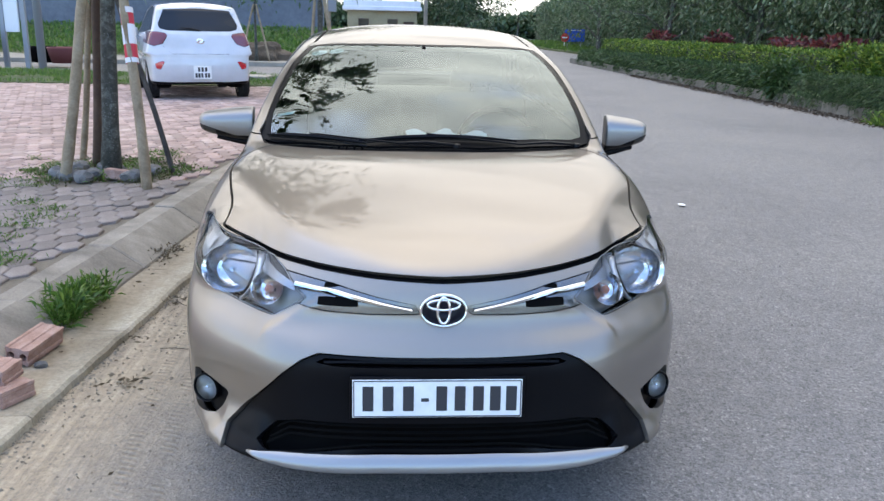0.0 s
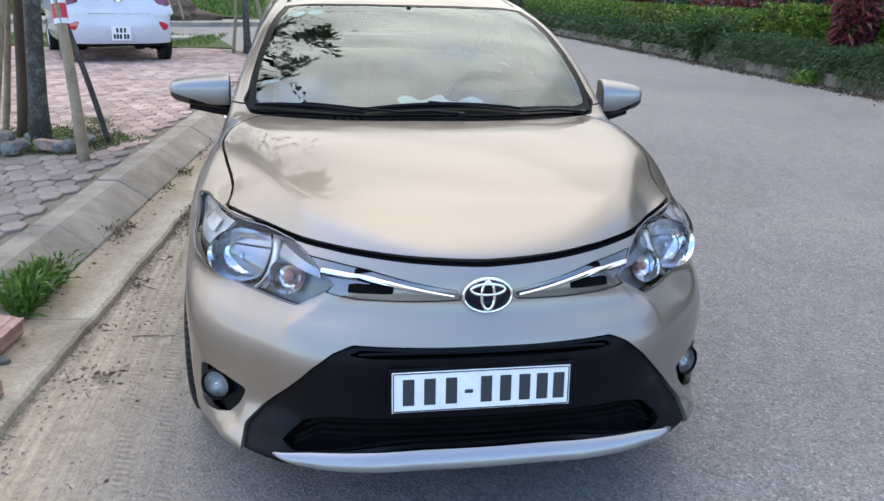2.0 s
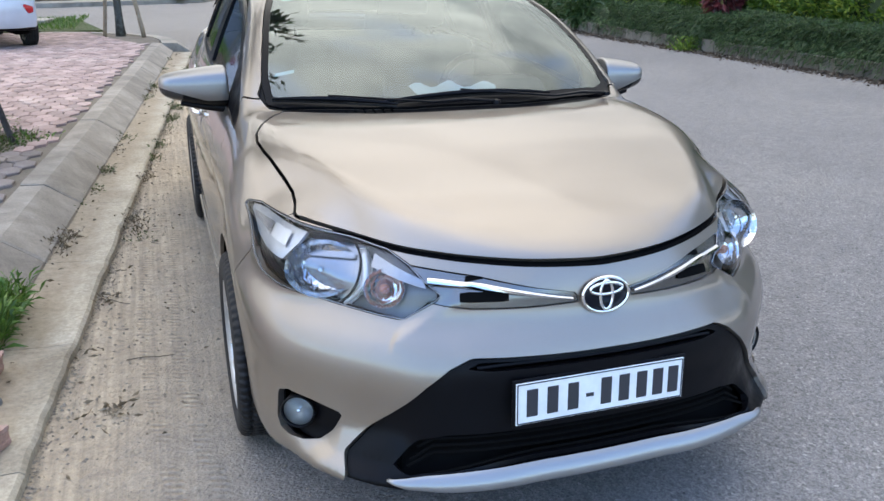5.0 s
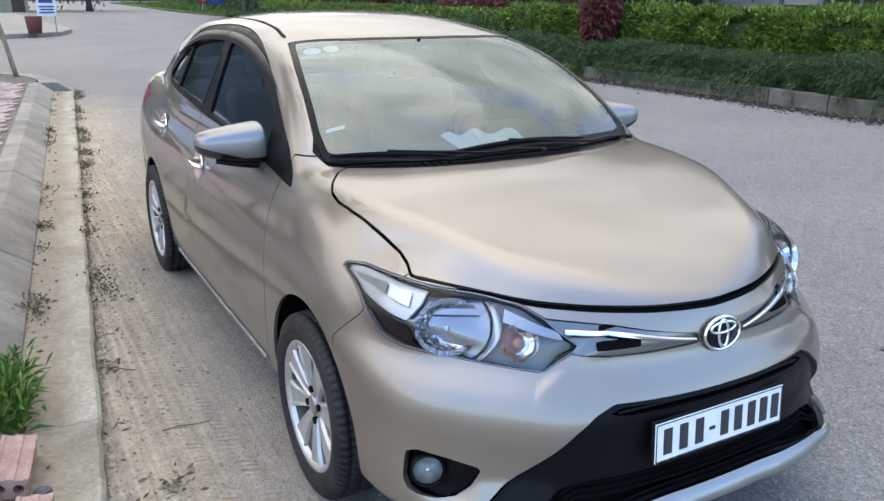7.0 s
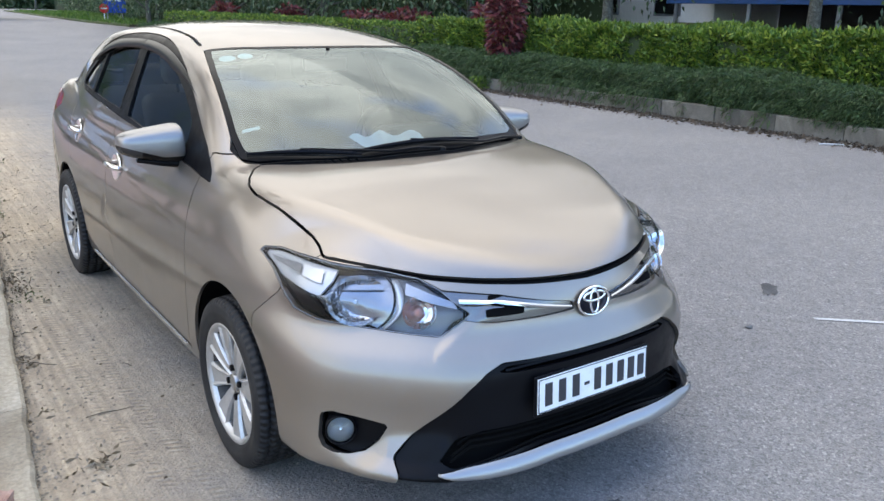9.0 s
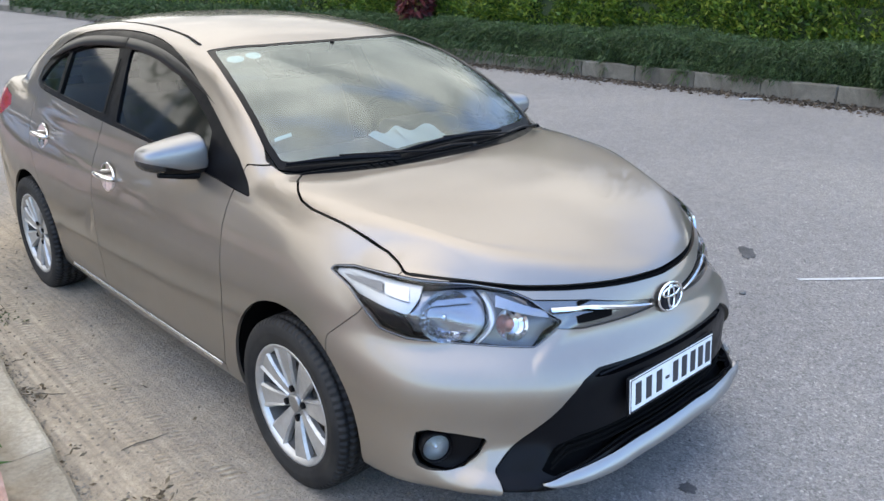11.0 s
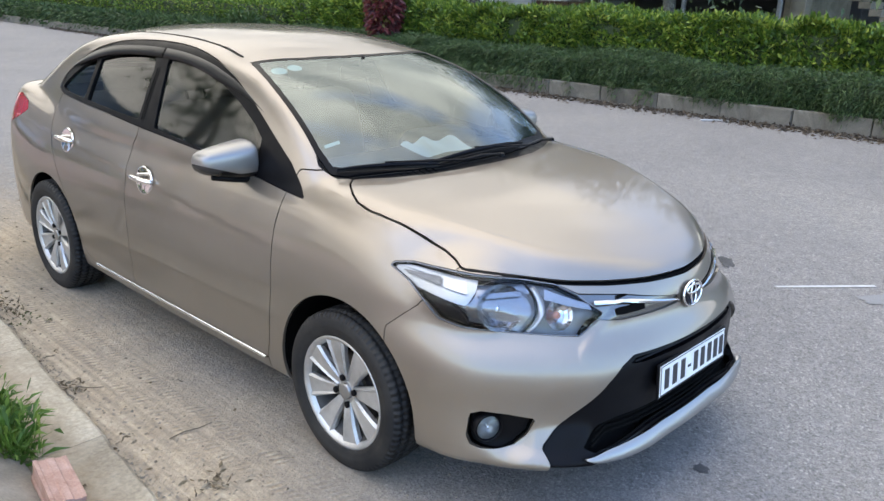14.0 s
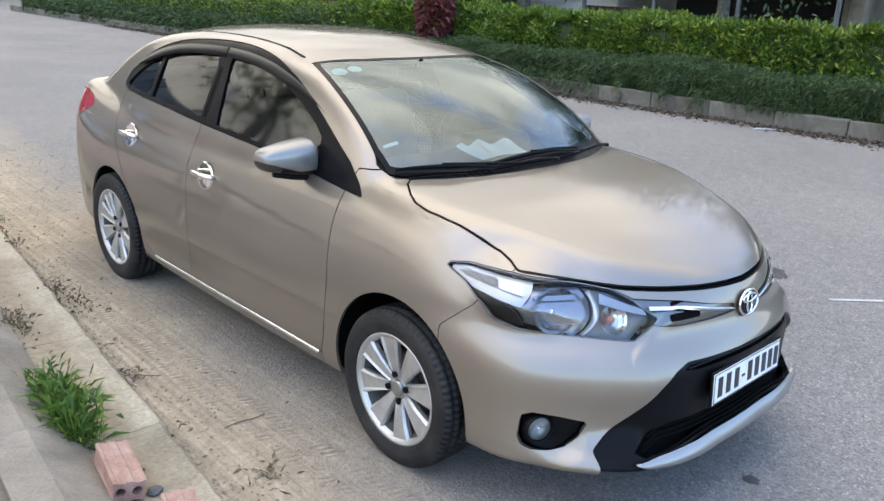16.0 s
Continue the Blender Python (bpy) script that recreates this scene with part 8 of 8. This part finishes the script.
g = foliage("bank_grass", P, np.stack([rng.normal(size=n) * 0.4, rng.normal(size=n) * 0.4, np.ones(n)], 1), 0.45, 0.07, LEAF_WEED, None, 93, 0.3)
tagged(g, "tall green grass on a bank", "grass", kind="stuff")
b = box_bm(33, 0.3, 11.0, 0, 1, (-20.5, 45, 5.5))
fw = part("sheet_wall", b, WALL_GREY)
tagged(fw, "long plain blue-grey wall of a hall", "wall", kind="structure")
heap = thing("soil_heap", pose(-6.0, 29.6, 0.1), "heap of brown soil and rubble", "soil")
bm = bmesh.new()
bmesh.ops.create_icosphere(bm, subdivisions=4, radius=1.0)
for v in bm.verts:
    v.co *= 1 + 0.35 * noise.noise(v.co * 2.2)
    v.co = Vector((v.co.x * 2.2, v.co.y * 0.9, v.co.z * 0.75))
part("mound", bm, SOIL, heap)
tree("street_tree", -5.2, 28.6, 0.15, 4.2, 0.07, 2.4, 1.3, 1400, 0.16, 0.07, LEAF_YOUNG, BARK, "young tree with stakes beyond the side road", 73)
st3 = thing("tree_stakes", None, "thin pale stakes leaning to a young tree", "stake")
stake(st3, (-5.75, 28.3, 0.15), (-5.25, 28.55, 2.2), 0.04, BAMBOO, "bamboo_stake")
stake(st3, (-4.7, 28.3, 0.15), (-5.15, 28.55, 2.2), 0.04, BAMBOO, "bamboo_stake")

# yellow house with a flat white roof edge
house = thing("house", pose(-1.0, 70, 0), "small yellow rendered house with a flat pale roof", "house")
part("house_wall", box_bm(6.0, 5.0, 2.9, 0.02, 1, (0, 2.5, 1.45)), WALL_YELLOW, house)
part("roof", box_bm(6.8, 5.8, 0.35, 0.03, 1, (0, 2.4, 3.05)), WALL_WHITE, house, "pale flat roof slab")
part("parapet", box_bm(6.6, 0.15, 0.5, 0.02, 1, (0, -0.35, 3.45)), WALL_WHITE, house)
for x in (-1.6, 0.9):
    wdw = part("window", box_bm(0.9, 0.10, 0.9, 0.01, 1, (x, -0.02, 1.75)), DARK_WOOD, house, "brown framed window")
    part("pane", box_bm(0.74, 0.06, 0.74, 0, 1, (x, -0.06, 1.75)), DARK_GLASS, wdw)
part("door", box_bm(0.9, 0.08, 2.0, 0.01, 1, (2.3, -0.02, 1.0)), DARK_WOOD, house)
tree("roadside_tree", 6.6, 72, 0, 7.5, 0.25, 1.2, 2.9, 5200, 0.32, 0.16, LEAF_TREE, BARK, "large dark round-crowned tree beside a yellow house", 74, (0, 0), 14)
tree("roadside_tree", 4.0, 75, 0, 7.0, 0.22, 1.0, 2.4, 3200, 0.32, 0.16, LEAF_TREE, BARK, "large dark tree beside a yellow house", 75, (0, 0), 12)
palm = thing("palm_tree", pose(18.0, 118, 0), "slim palm tree rising over far woodland", "tree")
part("trunk", tube_bm([(0, 0, 0), (0.15, 0, 2.0), (0.1, 0, 3.4)], [0.16, 0.13, 0.11], 8), BARK, palm)
rngp = np.random.default_rng(5)
ang = rngp.uniform(0, 6.28, 500)
dist = rngp.uniform(0.1, 1.6, 500)
front = np.stack([0.1 + dist * np.cos(np.round(ang * 1.6) / 1.6), dist * np.sin(np.round(ang * 1.6) / 1.6), 3.5 + 0.6 * dist - 0.6 * dist**2], 1)
foliage("fronds", front, np.stack([np.cos(ang), np.sin(ang), -0.9 * np.ones(500)], 1), 0.5, 0.12, LEAF_TREE, palm, 6)
for k, (x, y) in enumerate(((-5.0, 62.0), (2.6, 66.0), (-9.8, 20.6))):
    po = thing("utility_pole", pose(x, y, 0), "weathered concrete utility pole", "pole")
    part("shaft", tube_bm([(0, 0, 0), (0, 0, 4), (0, 0, 8)], [0.17, 0.15, 0.12] if k < 2 else [0.11, 0.11, 0.11], 10), CONCRETE if k < 2 else STEEL, po, "", True)
    if k == 0:
        part("crossarm", box_bm(1.6, 0.12, 0.12, 0.01, 1, (0, 0, 7.2)), STEEL, po)
        part("fuse_box", box_bm(0.6, 0.4, 0.9, 0.03, 2, (0.3, -0.2, 3.0)), STEEL, po)

# far trees straight on and left, closing the view
rng = np.random.default_rng(95)
n = 26000
x = rng.uniform(-140, 30, n)
w = rng.uniform(size=n)
yb = 150 + 12 * lumps(x * 0.05, x * 0, 3.0)
P = np.stack([x, yb + rng.uniform(0, 8, n), w * (5.0 + 3.0 * lumps(x * 0.07, x * 0, 6.0)) + 0.1], 1)
far2 = thing("far_woodland", None, "distant dark green tree line", "woodland", kind="stuff")
foliage("woodland_leaves", P, rng.normal(size=P.shape) + np.array([0, -0.6, 0]), 1.3, 0.8, LEAF_TREE, far2, 96)
# added dark sheet for the shade behind the far tree line
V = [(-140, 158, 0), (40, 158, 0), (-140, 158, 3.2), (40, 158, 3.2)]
mesh_object("woodland_shade", V, [(0, 1, 3, 2)], FOLIAGE_SHADE, far2)
# grass verge with the road signs
plain_mesh("sign_verge", [(12.6, 52.5, 0.12), (60, 50, 0.12), (60, 120, 0.12), (14.5, 120, 0.12), (12.3, 64, 0.12), (12.6, 52.5, 0), (12.3, 64, 0), (14.5, 120, 0)], [(0, 1, 2, 3, 4), (5, 0, 4, 6), (6, 4, 3, 7)], GRASSY, "green verge at the bend of the road", "grass")
n = 9000
P = np.stack([rng.uniform(12.3, 22, n), rng.uniform(52.5, 110, n), np.full(n, 0.1)], 1)
P = P[P[:, 0] > 12.4 + np.maximum(P[:, 1] - 64, 0) * 0.04]
g = foliage("tall_grass", P, np.stack([rng.normal(size=len(P)) * 0.4, rng.normal(size=len(P)) * 0.4, np.ones(len(P))], 1), 0.38, 0.10, LEAF_WEED, None, 98, 0.3)
tagged(g, "tall green grass on the verge at a bend", "grass", kind="stuff")
ns = thing("no_entry_sign", pose(13.62, 63, 0), "round red no-entry sign on a white post", "road sign")
part("post", tube_bm([(0, 0, 0), (0, 0, 1.2)], 0.035, 8), SIGN_WHITE, ns)
d = lathe([(0, 0.001), (0, 0.33), (0.02, 0.33), (0.02, 0.001)], 28, "Y")
o = part("disc", d, SIGN_RED, ns, "red disc")
o.matrix_local = pose(0, -0.06, 1.02)
o = part("white_bar", box_bm(0.44, 0.01, 0.10, 0, 1), SIGN_WHITE, ns, "white bar")
o.matrix_local = pose(0, -0.07, 1.02)
bs = thing("direction_sign", pose(14.5, 63.4, 0), "blue direction sign board with a white line of lettering", "road sign")
for x in (-0.55, 0.55):
    part("post", tube_bm([(x, 0.05, 0), (x, 0.05, 1.7)], 0.035, 8), STEEL, bs)
part("board", box_bm(1.62, 0.04, 0.98, 0.01, 1, (0, 0, 1.2)), SIGN_BLUE, bs)
for x, w in ((-0.35, 0.3), (0.0, 0.26), (0.36, 0.32)):
    part("lettering_bar", box_bm(w, 0.01, 0.08, 0, 1, (x, -0.026, 1.58)), SIGN_WHITE, bs)

# notice board, bin and pots on the far corner
nb = thing("notice_board", pose(0.62, 30.9, 0.15), "white notice board with dark blue lettering", "sign")
part("board", box_bm(0.62, 0.04, 0.9, 0.01, 1, (0, 0, 1.0)), SIGN_WHITE, nb)
for x in (-0.25, 0.25):
    part("post", tube_bm([(x, 0.03, 0), (x, 0.03, 1.45)], 0.02, 6), STEEL, nb)
for z, h, w in ((1.12, 0.22, 0.46), (0.88, 0.05, 0.5), (0.78, 0.05, 0.45), (0.68, 0.05, 0.5)):
    part("lettering_bar", box_bm(w, 0.01, h, 0, 1, (0, -0.026, z)), material("board_ink", (0.03, 0.05, 0.16), 0.6), nb)
bn_ = thing("plant_pot", pose(0.12, 30.2, 0.15), "rusty red round plant pot", "pot")
part("pot", lathe([(0, 0.001), (0, 0.22), (0.55, 0.28), (0.58, 0.27), (0.52, 0.24), (0.5, 0.001)], 20, "Z"), material("rust_red", (0.16, 0.045, 0.035), 0.8), bn_, "", True)
for k, (x, y, m) in enumerate(((-11.4, 24.5, MATT), (-10.6, 24.2, material("dark_red_pot", (0.12, 0.03, 0.03), 0.7)))):
    pt = thing("plant_pot", pose(x, y, 0.15), "dark round planter tub beside a car", "pot")
    part("pot", lathe([(0, 0.001), (0, 0.35), (0.45, 0.48), (0.5, 0.46), (0.44, 0.42), (0.4, 0.001)], 20, "Z"), m, pt, "", True)
bd_ = thing("billboard", pose(-11.45, 22.6, 0.1), "pale blank board on grey steel posts", "sign")
part("board", box_bm(0.55, 0.06, 1.3, 0.01, 1, (0, 0, 1.65)), SIGN_WHITE, bd_)
for x in (-0.2, 0.42):
    part("post", box_bm(0.14, 0.12, 2.2, 0.01, 1, (x, 0, 1.0)), STEEL, bd_)
third = copy_thing(sedan, pose(-12.6, 21.6, 0.15, 0, 0, 72) @ Matrix.Diagonal((1.1, 1.1, 1.1, 1)))
third["label"] = "champagne car parked far off beside a board"

# ---- behind the hedge on the right ----
def louvre_building(name, x, y, w, d, h, mat, label, windows):
    bl = thing(name, pose(x, y, 0.1), label, "building")
    part("wall", box_bm(d, w, h, 0.02, 1, (d / 2, 0, h / 2)), mat, bl)
    part("roof", box_bm(d + 0.8, w + 0.8, 0.2, 0.02, 1, (d / 2, 0, h + 0.1)), WALL_GREY, bl)
    for yy_, z, ww, hh in windows:
        wd_ = part("window", box_bm(0.10, ww, hh, 0.01, 1, (-0.02, yy_, z)), STEEL, bl, "grey framed window")
        part("pane", box_bm(0.06, ww - 0.14, hh - 0.14, 0, 1, (-0.06, yy_, z)), DARK_GLASS, wd_)
    return bl


louvre_building("white_building", 20.5, 17.5, 6.5, 8.0, 4.2, WALL_WHITE, "white rendered building seen through trees", ((-1.4, 1.9, 1.1, 1.1), (1.3, 1.9, 1.1, 1.1)))
louvre_building("white_building", 21.5, 27.5, 5.0, 8.0, 4.0, WALL_WHITE, "white rendered building behind dense trees", ((0, 1.9, 1.2, 1.1),))
shed = thing("open_shed", pose(19.0, 10.2, 0.1), "open dark shed with a blue sheet roof on steel posts", "shed")
part("back_wall", box_bm(0.15, 8.0, 3.0, 0, 1, (5.0, 0, 1.5)), material("shed_dark", (0.07, 0.07, 0.08), 0.9), shed, "dark rear wall")
part("roof", box_bm(6.0, 8.4, 0.12, 0.01, 1, (2.4, 0, 2.25)), BLUE_SHEET, shed, "blue sheet roof")
part("fascia", box_bm(0.06, 8.4, 0.5, 0.01, 1, (-0.6, 0, 1.98)), BLUE_SHEET, shed, "blue fascia")
for y in (-3.8, -1.2, 1.4, 3.9):
    part("post", box_bm(0.10, 0.10, 2.2, 0.01, 1, (-0.5, y, 1.1)), STEEL, shed)
for k in range(13):
    part("fence_board", box_bm(0.04, 0.16, 1.15, 0.008, 1, (-0.45, 1.7 + 0.18 * k - 0.1, 0.62)), DARK_WOOD, shed)
stairs = thing("concrete_frame", pose(19.6, 4.4, 0.1), "grey concrete house frame with an outside stair", "building")
part("wall", box_bm(5.0, 0.25, 4.5, 0.01, 1, (2.5, 2.2, 2.25)), CONCRETE, stairs)
part("pillar", box_bm(0.4, 0.4, 4.5, 0.02, 1, (0, 1.9, 2.25)), CONCRETE, stairs)
part("pillar", box_bm(0.4, 0.4, 4.5, 0.02, 1, (0, -1.9, 2.25)), CONCRETE, stairs)
part("floor_slab", box_bm(5.4, 5.0, 0.25, 0.02, 1, (2.4, 0, 3.2)), CONCRETE, stairs)
part("back_wall", box_bm(0.2, 4.6, 3.2, 0.01, 1, (4.6, 0, 1.6)), material("frame_dark", (0.11, 0.11, 0.12), 0.9), stairs)
for k in range(10):
    part("stair", box_bm(1.0, 0.30, 0.17, 0.01, 1, (0.9, -1.4 + 0.27 * k, 0.1 + 0.18 * k)), CONCRETE, stairs)

# ---- pavers: the nearest as pieces of their own, the rest joined ----
pavement = thing("pavement", None, "pink interlocking hexagonal pavers with weeds in the joints", "pavement", kind="structure")
PL, PW = 0.225, 0.135


def hex_prism(z0, z1, gap=0.006, bevel=0.007):
    ring = [(0, PL / 2), (PW / 2, PL / 4), (PW / 2, -PL / 4), (0, -PL / 2), (-PW / 2, -PL / 4), (-PW / 2, PL / 4)]
    k = 1 - gap / PW
    kt = k - 2 * bevel / PW
    V = [(x * k, y * k, z0) for x, y in ring] + [(x * k, y * k, z1 - bevel * 0.7) for x, y in ring] + [(x * kt, y * kt, z1) for x, y in ring]
    F = [tuple(range(12, 18))[::-1]]
    for a in (0, 6):
        F += [(a + i, a + 6 + i, a + 6 + (i + 1) % 6, a + (i + 1) % 6) for i in range(6)]
    return V, F


hv, hf = hex_prism(-0.03, 0.0)
paver_mesh = bpy.data.meshes.new("paver")
paver_mesh.from_pydata(hv, [], hf)
paver_mesh.materials.append(PAVER)
rnd = random.Random(11)
spots = []
r = 0
yy = -6.9
while yy < 14.6:
    xx = -9.5
    while xx < edge_x(yy) - 0.62 - PW / 2:
        x = xx + (PW / 2 if r % 2 else 0)
        if x < edge_x(yy) - 0.63 - PW / 2 and math.hypot(x + 2.55, yy - 4.2) > 0.62 + 0.12 * noise.noise(Vector((x * 3, yy * 3, 0))) and (yy < 12 or x < -1.25 - (yy - 12) * 0.35):
            spots.append((x, yy))
        xx += PW
    yy += PL * 0.75
    r += 1
own = [p for p in spots if -3.3 < p[0] and 0.75 < p[1] < 3.9]
own = sorted(own, key=lambda p: abs(p[1] - 2.0) + abs(p[0] + 2.2))[:300]
chosen = set(own)
for x, yy in own:
    ob = new("paver", paver_mesh)
    ob.parent = pavement
    ob.matrix_local = pose(x, yy, 0.197 + rnd.uniform(-0.005, 0.004), rnd.uniform(-1.6, 1.6), rnd.uniform(-1.6, 1.6), rnd.uniform(-1.5, 1.5))
V, F = [], []
hva = np.array(hv)
for x, yy in spots:
    if (x, yy) in chosen:
        continue
    z = 0.197 + rnd.uniform(-0.005, 0.004)
    b = len(V)
    tx, ty = rnd.uniform(-0.025, 0.025), rnd.uniform(-0.025, 0.025)
    V += [(x + a, yy + c, z + d + a * tx + c * ty) for a, c, d in hv]
    F += [tuple(b + i for i in f) for f in hf]
PAVER_JOINED = earthy("pink_paver_field", (0.25, 0.175, 0.15), (0.345, 0.245, 0.215), (0.40, 0.315, 0.275), 2.0, 60, 0.88, 0.3, 0.004)
gi = node(PAVER_JOINED, "ShaderNodeNewGeometry")
old = bsdf(PAVER_JOINED).inputs["Base Color"].links[0].from_socket
tone = ramp(PAVER_JOINED, gi.outputs["Random Per Island"], [(0.0, (0.36,) * 3), (1.0, (0.64,) * 3)])
link(PAVER_JOINED, mix(PAVER_JOINED, 1.0, old, tone.outputs[0], "OVERLAY"), bsdf(PAVER_JOINED).inputs["Base Color"])
fld = mesh_object("paver_field", V, F, PAVER_JOINED, pavement, smooth=False)
tagged(fld, kind="stuff")
